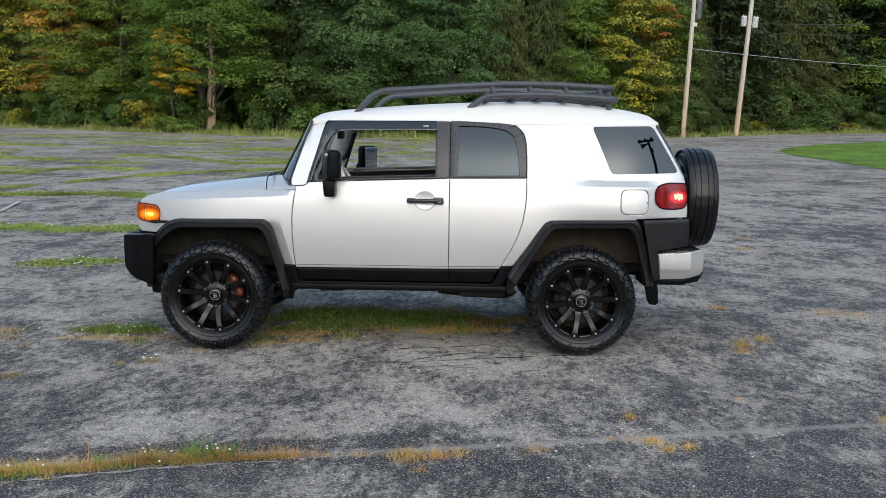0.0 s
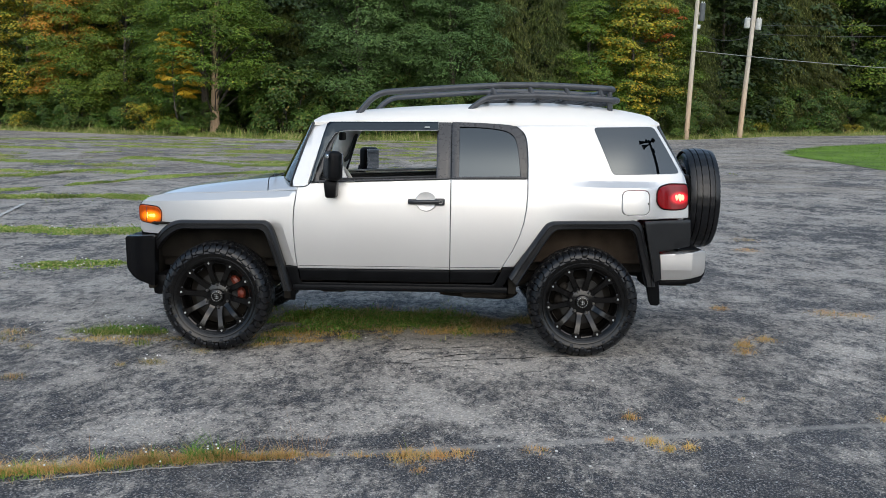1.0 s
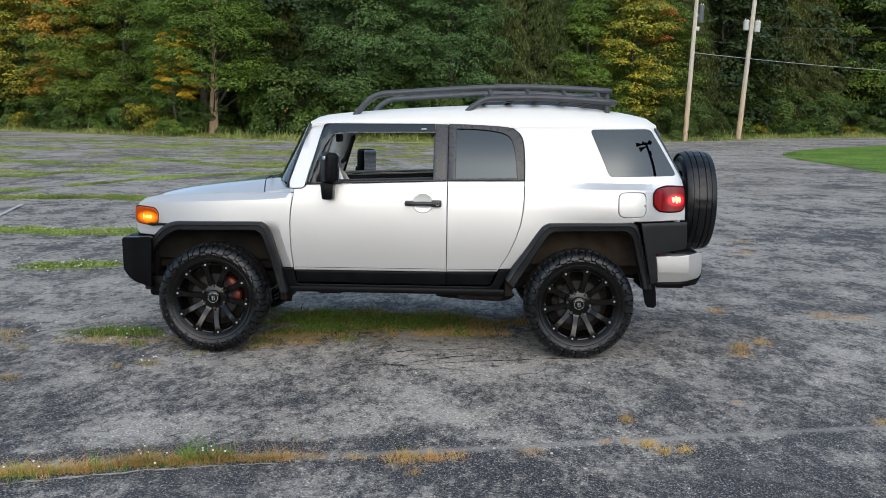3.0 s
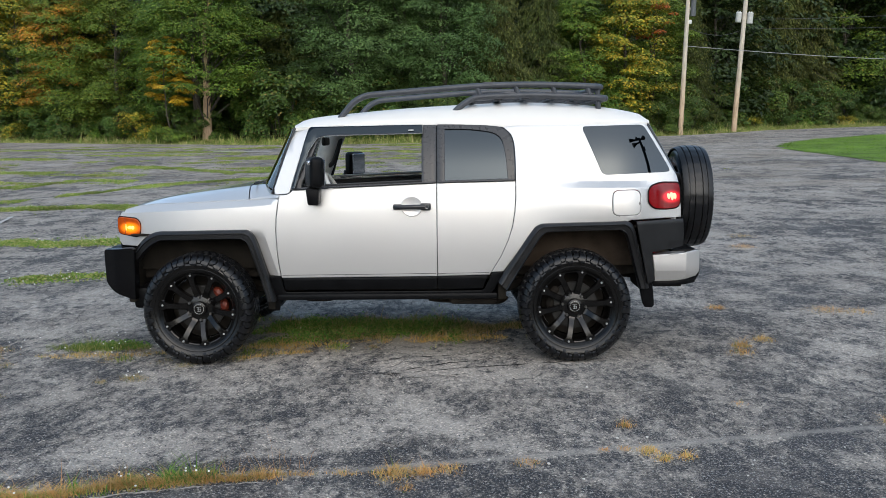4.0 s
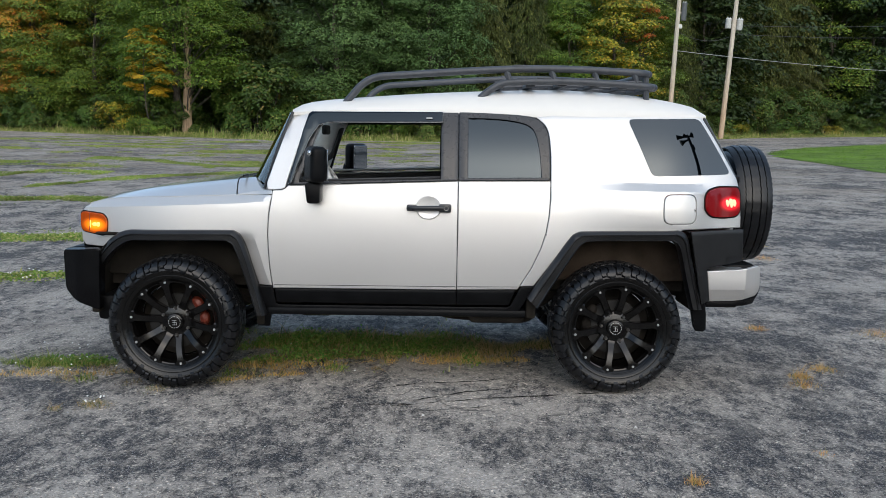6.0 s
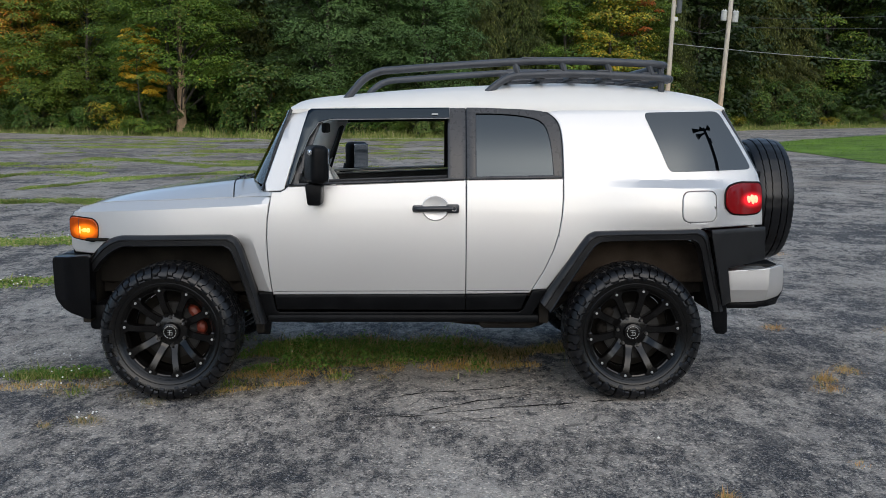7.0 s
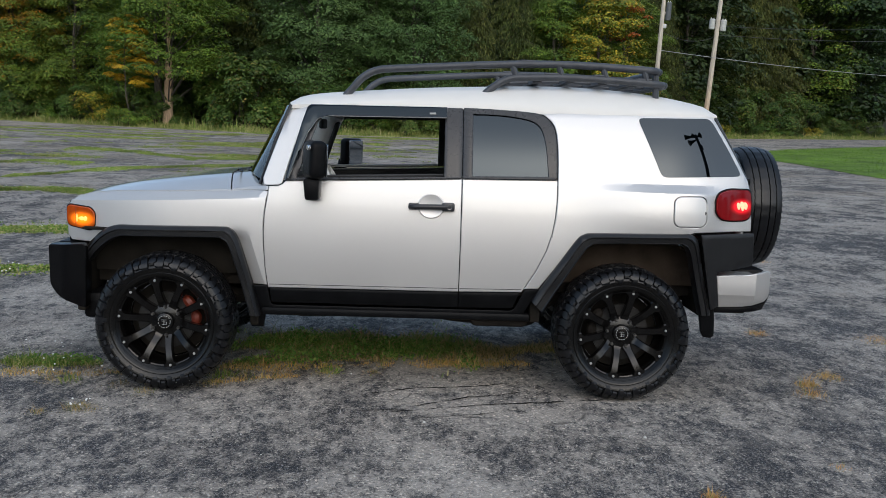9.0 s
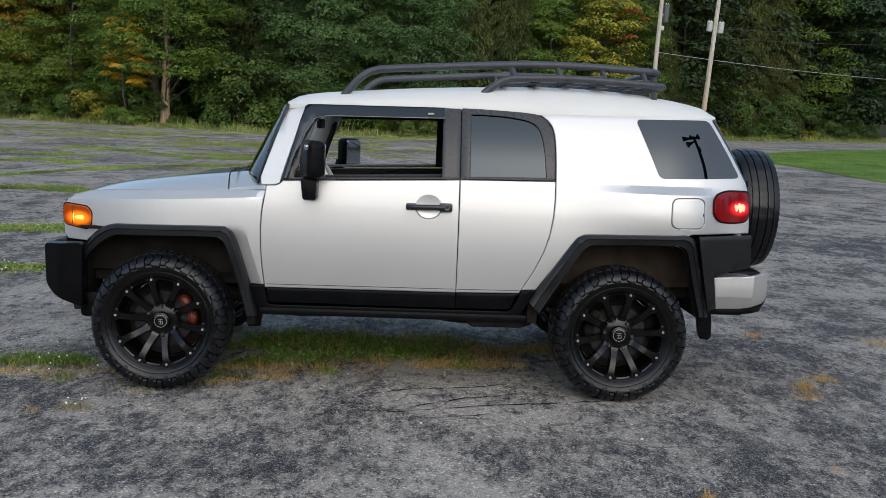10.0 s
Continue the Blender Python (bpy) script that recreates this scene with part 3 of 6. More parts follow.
def broadleaf(kind, high, spread, low, material, leaves, size, clumps, trunk_r=0.2, lean=0.0, flat=0.30):
    """A tree with a tapered trunk, limbs and a crown of leaf clumps."""
    tree = new("tree")
    bm = bmesh.new()
    wob = [Vector((rng.uniform(-0.14, 0.14), rng.uniform(-0.14, 0.14), 0)) for _ in range(4)]
    top = Vector((lean * high * 0.12, 0, high * 0.93))
    spine = curve_points([Vector((0, 0, -0.3)), Vector((0.06, 0.05, high * 0.12)) + wob[0], Vector((0, 0, high * 0.28)) + wob[1], Vector((lean * 0.2, 0, high * 0.45)) + wob[2] * 1.5, Vector((lean * 0.4, 0, high * 0.65)) + wob[3] * 2, top], 5)
    add_tube(bm, spine, [trunk_r * (1 - 0.85 * (k / (len(spine) - 1))) for k in range(len(spine))], 9)
    part("trunk", bm, M["bark_pale"] if kind == "pale" else M["bark"], tree, "grey-brown bark trunk")
    if kind == "pale":
        part("trunk", tube([(-0.75, 0.5, -0.3), (-0.70, 0.5, high * 0.25), (-0.9, 0.5, high * 0.6)], [0.26, 0.22, 0.06], 9), M["bark"], tree, "dark second trunk")
    limbs = bmesh.new()
    P, N = [], []
    per = leaves // clumps
    for k in range(clumps):
        u = (k + rng.uniform(0, 1)) / clumps
        z = low + (high - low) * u**0.95
        f = (z - low) / (high - low)
        reach = spread * (0.62 + 0.75 * f - 1.25 * f * f) * rng.uniform(0.45, 1.1) + 0.35
        a = rng.uniform(0, 2 * math.pi)
        end = Vector((math.cos(a) * reach, math.sin(a) * reach, z + 0.12 * reach - 0.05))
        if k % 4 == 0:
            i0 = min(len(spine) - 2, max(1, int((z / high - 0.10) * len(spine))))
            s0 = spine[i0]
            mid = s0.lerp(end, 0.5) + Vector((rng.uniform(-0.3, 0.3), rng.uniform(-0.3, 0.3), 0.35))
            add_tube(limbs, [s0, mid, end], [trunk_r * 0.20 * (1 - 0.6 * z / high), trunk_r * 0.10, 0.008], 5, caps=False)
        rx = rng.uniform(0.55, 1.45) * spread / 3.4
        p, nr = clump_leaves(np.array(end), rx, rx * flat * rng.uniform(0.65, 1.35), int(per * (rx * 3.4 / spread) ** 1.5), np.array([math.cos(a), math.sin(a), 0]) * 0.35)
        P.append(p), N.append(nr)
    part("limb", limbs, M["twig"], tree, "dark bare limbs")
    v, q = leaf_quads(np.concatenate(P), np.concatenate(N), size)
    crown = sheet("crown", v, q, material, tree, smooth=False)
    tagged(crown, kind="stuff")
    return tree


def conifer(high, spread, low, leaves, tiers):
    tree = new("tree")
    part("trunk", tube([(0, 0, -0.3), (0.03, 0, high * 0.5), (0, 0.04, high)], [0.22, 0.13, 0.02], 9), M["bark"], tree, "dark conifer trunk")
    limbs = bmesh.new()
    P, N, D = [], [], []
    count = tiers * 9
    per = leaves // count
    for k in range(tiers):
        z = low + (high - low) * k / tiers
        L = spread * (1 - 0.8 * k / tiers)
        for j in range(9):
            a = 2 * math.pi * (j + rng.uniform(0, 0.8)) / 9 + k * 0.7
            ln = L * rng.uniform(0.6, 1.1)
            n = per
            t = rng.uniform(0.15, 1.0, n) ** 0.8
            wide = rng.normal(size=n) * 0.26 * (0.3 + t)
            x = ln * t
            zz = z + 0.28 * ln * t - 0.55 * ln * t * t + rng.normal(size=n) * 0.05 - np.abs(wide) * 0.25 - rng.uniform(0, 0.32, n) * t
            P.append(np.stack([np.cos(a) * x - np.sin(a) * wide, np.sin(a) * x + np.cos(a) * wide, zz], 1))
            N.append(np.stack([np.full(n, math.cos(a) * 0.9), np.full(n, math.sin(a) * 0.9), np.full(n, 0.5)], 1) + rng.normal(size=(n, 3)) * 0.35)
            D.append(np.stack([np.full(n, math.cos(a) * 0.4), np.full(n, math.sin(a) * 0.4), np.full(n, -1.0)], 1))
            pts = [(math.cos(a) * ln * u, math.sin(a) * ln * u, z + 0.28 * ln * u - 0.55 * ln * u * u) for u in (0, 0.5, 0.95)]
            add_tube(limbs, pts, [0.03, 0.02, 0.006], 4, caps=False)
    part("limb", limbs, M["twig"], tree, "drooping dark limbs")
    v, q = leaf_quads(np.concatenate(P), np.concatenate(N), 0.27, 0.26, np.concatenate(D))
    tagged(sheet("crown", v, q, M["leaf_fir"], tree, smooth=False), kind="stuff")
    return tree


def shrub(material, wide, high, leaves, size):
    bush = new("shrub")
    stems = bmesh.new()
    P, N = [], []
    k = 16
    for i in range(k):
        a = rng.uniform(0, 2 * math.pi)
        r = wide * rng.uniform(0.1, 1.0) ** 0.6
        z = high * rng.uniform(0.12, 1.0) * (1 - 0.35 * r / wide)
        end = Vector((math.cos(a) * r, math.sin(a) * r, z))
        add_tube(stems, [(end.x * 0.15, end.y * 0.15, -0.1), end * 0.6, end], [0.02, 0.014, 0.005], 4, caps=False)
        p, nr = clump_leaves(np.array(end), wide * rng.uniform(0.28, 0.5), high * rng.uniform(0.12, 0.24), leaves // k, np.array([math.cos(a), math.sin(a), 0]) * 0.5)
        p[:, 2] = np.maximum(p[:, 2], 0.03)
        P.append(p), N.append(nr)
    part("stem", stems, M["twig"], bush, "thin brown stems")
    v, q = leaf_quads(np.concatenate(P), np.concatenate(N), size)
    tagged(sheet("foliage", v, q, material, bush, smooth=False), kind="stuff")
    return bush


TREES = {
    "oak": (broadleaf("oak", 11.5, 4.4, 1.9, M["leaf_oak"], 38000, 0.155, 92, 0.28, 0.0, 0.42), "tall tree with dense blue-green leaves at the lot's edge", "tree"),
    "maple": (broadleaf("maple", 10.5, 3.8, 1.3, M["leaf_green"], 32000, 0.150, 104, 0.22, 0.4, 0.34), "leafy green tree with layered branches", "tree"),
    "pale": (broadleaf("pale", 10.5, 4.2, 2.9, M["leaf_green"], 42000, 0.145, 150, 0.33, 0.5, 0.30), "spreading green tree with a pale brown trunk", "tree"),
    "autumn": (broadleaf("autumn", 9.5, 3.0, 2.2, M["leaf_autumn"], 16000, 0.18, 85, 0.15), "tree with orange autumn leaves", "tree"),
    "turning": (broadleaf("turning", 9.5, 3.2, 1.4, M["leaf_turning"], 20000, 0.18, 100, 0.17), "tree with yellow and orange turning leaves", "tree"),
    "yellow": (broadleaf("yellow", 5.6, 1.05, 2.1, M["leaf_yellow"], 6500, 0.14, 60, 0.05), "slender young tree with bright yellow leaves", "tree"),
    "red": (broadleaf("red", 8.2, 1.6, 6.2, M["leaf_red"], 800, 0.17, 10, 0.07), "thin young tree with red leaves", "tree"),
    "fir": (conifer(12, 3.3, 1.2, 26000, 26), "tall conifer with drooping dark green sprays", "conifer"),
    "dark": (broadleaf("dark", 12.5, 4.6, 1.0, M["leaf_dark"], 12000, 0.35, 110, 0.22), "tree of the wood with shade put into its leaf colour", "tree"),
    "shrub_green": (shrub(M["leaf_shrub"], 1.5, 2.4, 5200, 0.13), "leafy green shrub under the trees", "shrub"),
    "shrub_turning": (shrub(M["leaf_turning"], 1.2, 1.9, 3600, 0.12), "shrub with yellowing leaves under the trees", "shrub"),
    "shrub_low": (shrub(M["leaf_green"], 1.1, 1.3, 3200, 0.12), "low green bush at the wood's edge", "shrub"),
}
for ob, label, cat in TREES.values():
    tagged(ob, label, cat, "edge of the wood")
used = set()


def plant(kind, x, back, turn, size=1.0):
    """Sets a tree or shrub at x, so far behind the asphalt's edge."""
    ob, label, cat = TREES[kind]
    y = edge_at(x) + back
    m = Matrix.Translation((x, y, height(x, y) - 0.06)) @ Euler((0, 0, turn)).to_matrix().to_4x4() @ Matrix.Scale(size, 4)
    if kind in used:
        c = copy_thing(ob, m)
        c.scale = (size, size, size)
        return c
    used.add(kind)
    ob.matrix_basis = m
    return ob


FRONT = [("pale", -14.65, 3.0, 1.0), ("autumn", -26.4, 4.2, 1.05), ("turning", -30.5, 5.0, 1.05), ("maple", -25.5, 4.2, 1.0), ("turning", -27.0, 8.0, 1.25), ("maple", -22.0, 5.0, 0.95), ("yellow", -16.6, 1.0, 1.12), ("shrub_low", -16.6, 1.1, 1.0), ("maple", -16.9, 5.5, 1.05), ("dark", -12.6, 11.0, 1.0),
         ("fir", -10.8, 10.5, 1.0), ("oak", -5.7, 5.2, 1.0), ("oak", -2.9, 6.4, 0.95), ("oak", -0.2, 5.4, 0.92), ("fir", 3.0, 6.2, 1.05), ("fir", 6.0, 7.0, 1.0), ("maple", 9.0, 6.0, 0.9),
         ("turning", 11.8, 5.0, 1.1), ("maple", 14.4, 7.0, 1.0), ("red", 14.0, 3.8, 1.05), ("fir", 17.6, 7.5, 1.0), ("dark", 21.0, 8.0, 1.1), ("fir", 20.0, 12.0, 1.3), ("fir", 24.6, 10.0, 1.35),
         ("fir", 28.5, 8.5, 1.35), ("fir", 31.5, 9.0, 1.4), ("maple", 36.5, 9.0, 1.5), ("dark", 41.0, 7.0, 1.4), ("oak", -34.0, 6.0, 1.05), ("maple", -39.0, 6.0, 1.1)]
for k, (kind, x, back, size) in enumerate(FRONT):
    plant(kind, x, back, 2.39996 * k, size)
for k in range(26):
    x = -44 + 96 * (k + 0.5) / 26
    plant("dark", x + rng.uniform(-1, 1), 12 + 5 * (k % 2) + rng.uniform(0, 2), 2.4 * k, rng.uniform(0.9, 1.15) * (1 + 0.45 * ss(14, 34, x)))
# unseen trees added right of the lot to darken the car's reflections
for k in range(11):
    x, y = 58 + 4 * (k % 2), -28 + 8.5 * k
    copy_thing(TREES["dark"][0], Matrix.Translation((x, y, height(x, y) - 0.06)) @ Euler((0, 0, 2.1 * k)).to_matrix().to_4x4())
for k in range(38):
    x = -37 + 80 * (k + 0.5) / 38
    kind = ("shrub_green", "shrub_low", "shrub_green", "shrub_turning", "shrub_green")[k % 5]
    if (kind == "shrub_turning" and -11 < x < -2) or (-13.4 < x < -10.2 and k % 2):
        continue
    plant(kind, x + rng.uniform(-0.6, 0.6), 2.0 + rng.uniform(0, 1.6), 1.7 * k, rng.uniform(0.8, 1.35) * (0.62 if x > 18 else 1))
for k in range(16):
    x = -37 + 80 * (k + 0.5) / 16
    plant("shrub_green", x + rng.uniform(-1, 1), 4.5 + rng.uniform(0, 2.5), 2.1 * k, rng.uniform(1.2, 1.9))

# the wood on the other side of the lot, which the car's side reflects
n = 9000
wx = rng.uniform(-170, 170, n)
wy = -90 - rng.uniform(0, 14, n)
top = np.array([10 + 5 * noise.noise(Vector((v * 0.09, 4.0, 0))) + 3 * noise.noise(Vector((v * 0.4, 9.0, 0))) for v in wx])
v, q = leaf_quads(np.stack([wx, wy, rng.uniform(0, 1, n) * top], 1), rng.normal(size=(n, 3)) * 0.5 + np.array([0, 0.7, 0.4]), 2.2, 0.7)
tagged(sheet("far_woods", v, q, M["leaf_dark"], smooth=False), "dark tree line on the lot's other side", "woods", kind="stuff")

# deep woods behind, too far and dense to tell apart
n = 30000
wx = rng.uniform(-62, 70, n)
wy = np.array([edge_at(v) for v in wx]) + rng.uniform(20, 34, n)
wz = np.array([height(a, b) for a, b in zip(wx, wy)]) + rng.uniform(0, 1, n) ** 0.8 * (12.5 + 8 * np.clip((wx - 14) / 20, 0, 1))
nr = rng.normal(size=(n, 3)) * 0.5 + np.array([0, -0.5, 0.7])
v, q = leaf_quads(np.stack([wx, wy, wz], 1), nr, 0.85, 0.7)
tagged(sheet("far_woods", v, q, M["leaf_dark"], smooth=False), "dense woods behind the tree line, shade in their leaf colour", "woods", kind="stuff")


# ---- poles and wires ----
def utility_pole(x, y, lean_x, lean_y, high, r, label):
    p = new("utility_pole")
    p.matrix_basis = Matrix.Translation((x, y, height(x, y) - 0.1)) @ Euler((radians(lean_y), radians(lean_x), 0)).to_matrix().to_4x4()
    part("shaft", tube([(0, 0, -0.4), (0, 0, high * 0.5), (0, 0, high)], [r, r * 0.86, r * 0.7], 14), M["pole"], p, "weathered pale wooden shaft")
    return tagged(p, label, "utility pole", "poles by the road")


def transformer(p, x, z, w, h, material, label):
    bm = lathe([(0.001, 0), (w * 0.92, 0), (w, 0.03), (w, h), (w * 1.05, h + 0.02), (w * 0.9, h + 0.08), (0.001, h + 0.10)], 24, m=Matrix.Translation((x, 0, z)) @ Euler((radians(90), 0, 0)).to_matrix().to_4x4())
    ob = part("transformer", bm, material, p, label)
    for dx in (-0.4, 0.4):
        part("bushing", tube([(x + dx * w, 0, z + h + 0.04), (x + dx * w, 0, z + h + 0.18)], [0.045, 0.02], 8), M["can"], ob)
    part("bracket", box(min(0, x), max(0, x), -0.04, 0.04, z + h * 0.35, z + h * 0.5, bevel=0.01), M["steel"], ob)
    return ob


P1 = (15.23, 54.6)
P2 = (20.29, 60.0)
pole_a = utility_pole(*P1, 2.2, 0, 11.5, 0.165, "pale wooden utility pole with grey box at the road")
pole_b = utility_pole(*P2, 3.8, 0, 12.5, 0.19, "leaning wooden utility pole with two grey transformers")
transformer(pole_a, 0.36, 7.75, 0.17, 1.05, M["can_dark"], "dark grey transformer can")
part("bracket_box", box(0.02, 0.30, -0.10, 0.10, 7.25, 7.50, bevel=0.03), M["can"], pole_a)
transformer(pole_b, -0.40, 7.75, 0.20, 0.62, M["can"], "pale grey transformer can")
transformer(pole_b, 0.40, 7.70, 0.21, 0.68, M["can"], "pale grey transformer can")

siren = tagged(new("siren_pole"), "tall dark pole with horn loudspeakers beside the lot", "pole")
siren.matrix_basis = Matrix.Translation((10.1, -9.6, 0.0))
part("shaft", tube([(0, 0, -0.2), (0, 0, 7), (0, 0, 13.6)], [0.27, 0.26, 0.24], 12), M["cable"], siren)
for ax, az, z, bell in ((-1.9, 0.25, 13.3, 0.42), (-1.5, -0.55, 12.7, 0.50), (0.8, 0.35, 13.2, 0.46), (-0.6, 0.55, 13.2, 0.34)):
    d, q = Vector((ax, 0.5 * ax, az)), Vector((0, 0, z))
    part("horn", tube([q, q + d * 0.45, q + d * 0.7, q + d * 1.0], [0.14, 0.17, 0.28, bell], 14), M["cable"], siren, "black horn loudspeaker")
part("step_bracket", tube([(0, 0, 11.3), (0.95, -0.5, 11.3), (0.95, -0.5, 12.2)], 0.12, 8), M["cable"], siren)


# ---- the car ----
def soft_line(pts, n=5):
    return [(p.x, p.y) for p in curve_points([(x, z, 0) for x, z in pts], n)]


CREASE = [(-1.95, 1.100), (-1.67, 1.115), (-0.95, 1.150), (-0.75, 1.165)]
HOODLINE = [(-1.96, 1.085), (-1.90, 1.125), (-1.80, 1.152), (-1.67, 1.167), (-0.97, 1.197), (-0.75, 1.207)]


def half_width(x, z):
    """Half the car's width at x and height z, without trim."""
    if z <= 1.30:
        y = 0.905 - 0.26 * (z - 0.95) ** 2
    else:
        d = z - 1.30
        y = 0.873 - 0.20 * d - 0.46 * d * d
    if x < -1.25:
        y -= 0.17 * ((-1.25 - x) / 0.7) ** 2
    if x > 1.60:
        y -= 0.141 * ((x - 1.60) / 0.55) ** 2
    swell = ss(0.96, 1.55, x) * (1 - ss(1.72, 1.98, x))
    y += 0.056 * swell * (1 - min(1.0, max(0.0, (z - 1.260) / 0.050))) * ss(0.75, 1.15, z)
    front = 1 - ss(-0.86, -0.74, x)
    zc = lerp_table(x, CREASE)
    if z > zc:
        y -= front * min(z - zc, 0.07) * 1.15
    return y


def body_width(x, z):
    """The same with the facets that turn in towards the arch flares."""
    y = half_width(x, z)
    if -1.1 < x < -0.70 and z < 0.995:
        d = (x + 0.925 - (0.935 - z) * 0.296) * 0.959
        y -= 0.030 * max(0.0, 1 - max(0.0, d) / 0.070) * (1 - ss(0.895, 0.990, z)) * ss(-0.985, -0.95, x)
    return y


def cabin_width(x, z):
    """The same above the belt, without the wing's chamfer, wrapping forward round the pillar."""
    d = z - 1.30
    wrap = max(0.0, -0.6735 + (z - 1.2485) * 0.292 - x)
    return 0.873 - 0.20 * d - 0.46 * d * d * (1 if d > 0 else 0) - 0.20 * wrap


def panel(outline, side=-1, off=0.0, step=0.07, thick=0.014, holes=(), shape=half_width, roll=0.0028, lines=()):
    """A sheet of bodywork from an outline in x and z, bent to the car's side, with turned edges."""
    bm = bmesh.new()
    bm.faces.new([bm.verts.new((x, 0, z)) for x, z in outline])
    xs, zs = [p[0] for p in outline], [p[1] for p in outline]

    def cut(co, no):
        bmesh.ops.bisect_plane(bm, geom=bm.verts[:] + bm.edges[:] + bm.faces[:], dist=1e-5, plane_co=co, plane_no=no)

    for i in range(1, int((max(xs) - min(xs)) / step) + 1):
        cut((min(xs) + i * step, 0, 0), (1, 0, 0))
    for i in range(1, int((max(zs) - min(zs)) / step) + 1):
        cut((0, 0, min(zs) + i * step), (0, 0, 1))
    for (x0, z0), (x1, z1) in lines:
        cut((x0, 0, z0), (z1 - z0, 0, x0 - x1))
    for hole in holes:
        for (a, b), (c, d) in zip(hole, hole[1:] + hole[:1]):
            cut((a, 0, b), (d - b, 0, a - c))
        gone = [f for f in bm.faces if inside(hole, f.calc_center_median().x, f.calc_center_median().z)]
        bmesh.ops.delete(bm, geom=gone, context="FACES")
    bmesh.ops.remove_doubles(bm, verts=bm.verts, dist=1e-4)
    bmesh.ops.triangulate(bm, faces=[f for f in bm.faces if len(f.verts) > 4])
    if roll:
        bmesh.ops.inset_region(bm, faces=bm.faces[:], thickness=0.0042, depth=0, use_boundary=True, use_even_offset=True)
    rim = {v for v in bm.verts if any(e.is_boundary for e in v.link_edges)}
    edges = [e for e in bm.edges if e.is_boundary]
    faces = bm.faces[:]
    inner = {}
    for v in bm.verts[:]:
        y = shape(v.co.x, v.co.z) + off
        v.co.y = side * (y - (roll if v in rim else 0))
        inner[v] = bm.verts.new((v.co.x, side * (y - roll - thick), v.co.z))
    for f in faces:
        bm.faces.new([inner[v] for v in reversed(f.verts)])
    for e in edges:
        a, b = e.verts
        try:
            bm.faces.new((a, b, inner[b], inner[a]))
        except ValueError:
            pass
    bmesh.ops.recalc_face_normals(bm, faces=bm.faces)
    return bm


def band(outer, inner, side, y_out, thick):
    """A flat arch between two lines of equal length, with a rounded face."""
    bm = bmesh.new()
    rows = []
    for (a, b), (c, d) in zip(outer, inner):
        row = []
        for t, dy in ((0, -thick), (0, -0.022), (0.06, -0.012), (0.32, 0.004), (0.40, 0.004), (0.46, -0.005), (0.84, -0.006), (0.92, 0.000), (1.0, -0.014), (1.0, -thick)):
            x, z = a + (c - a) * t, b + (d - b) * t
            row.append(bm.verts.new((x, side * (y_out(x, z) + dy), z)))
        rows.append(row)
    for r, s in zip(rows, rows[1:]):
        for i in range(len(r)):
            j = (i + 1) % len(r)
            bm.faces.new((r[i], r[j], s[j], s[i]))
    bm.faces.new(rows[0]), bm.faces.new(list(reversed(rows[-1])))
    bmesh.ops.recalc_face_normals(bm, faces=bm.faces)
    return bm


car = tagged(new("car"), "silver boxy off-road car with white roof, parked on asphalt", "car")

# the side's outlines in x and z
FENDER = [(-0.7555, 0.652), (-0.7685, 0.76), (-0.7765, 0.88), (-0.7790, 0.98), (-0.7735, 1.08), (-0.7615, 1.16), (-0.752, 1.2005), (-0.78, 1.203)] + [(x, lerp_table(x, HOODLINE)) for x in (-0.97, -1.2, -1.45, -1.67, -1.80, -1.88, -1.925)] + [
    (-1.950, 1.075), (-1.958, 1.02), (-1.955, 0.90), (-1.93, 0.868), (-1.80, 0.865), (-1.735, 0.91), (-1.62, 0.955),
    (-0.985, 0.962), (-0.935, 0.93), (-0.905, 0.87), (-0.838, 0.652)]
DOOR_F = [(-0.7485, 0.636), (-0.7640, 0.76), (-0.7720, 0.88), (-0.7745, 0.98), (-0.7690, 1.08), (-0.7570, 1.16), (-0.7475, 1.2300), (-0.694, 1.2325), (-0.672, 1.2435), (-0.652, 1.262), (0.3665, 1.302), (0.3665, 0.640)]
DOOR_F_LOW = [(-0.728, 0.548), (-0.740, 0.631), (0.3665, 0.635), (0.3665, 0.545)]
DOOR_R = [(0.371, 0.641), (0.371, 1.303), (0.925, 1.312), (0.925, 1.20), (0.918, 1.10), (0.902, 1.0), (0.872, 0.90), (0.819, 0.78), (0.740, 0.648)]
DOOR_R_LOW = [(0.371, 0.545), (0.371, 0.636), (0.729, 0.643), (0.690, 0.548)]
QUARTER = [(0.756, 0.668), (0.823, 0.78), (0.876, 0.90), (0.906, 1.0), (0.922, 1.10), (0.929, 1.20)] + soft_line([(0.929, 1.30), (0.929, 1.45), (0.921, 1.578), (0.898, 1.645), (0.845, 1.694)], 4) + [(0.95, 1.705), (1.86, 1.714), (1.878, 1.70), (2.062, 1.375), (2.085, 1.34), (2.105, 1.27), (2.118, 1.10), (2.118, 1.040), (1.73, 1.036), (1.66, 1.008),
           (1.10, 0.992), (1.055, 0.972), (0.838, 0.672)]
Q_HOLE = [(1.425, 1.685), (1.843, 1.695), (2.030, 1.372), (1.548, 1.358)]
PILLAR = [(-0.6735, 1.2485), (-0.695, 1.2375), (-0.7455, 1.2350), (-0.781, 1.2335), (-0.787, 1.275), (-0.648, 1.700), (-0.545, 1.713), (-0.565, 1.62)]
COWL_SIDE = [(-0.752, 1.2065), (-0.752, 1.2300), (-0.830, 1.2275), (-0.900, 1.2190), (-0.972, 1.2060), (-0.972, 1.2010)]
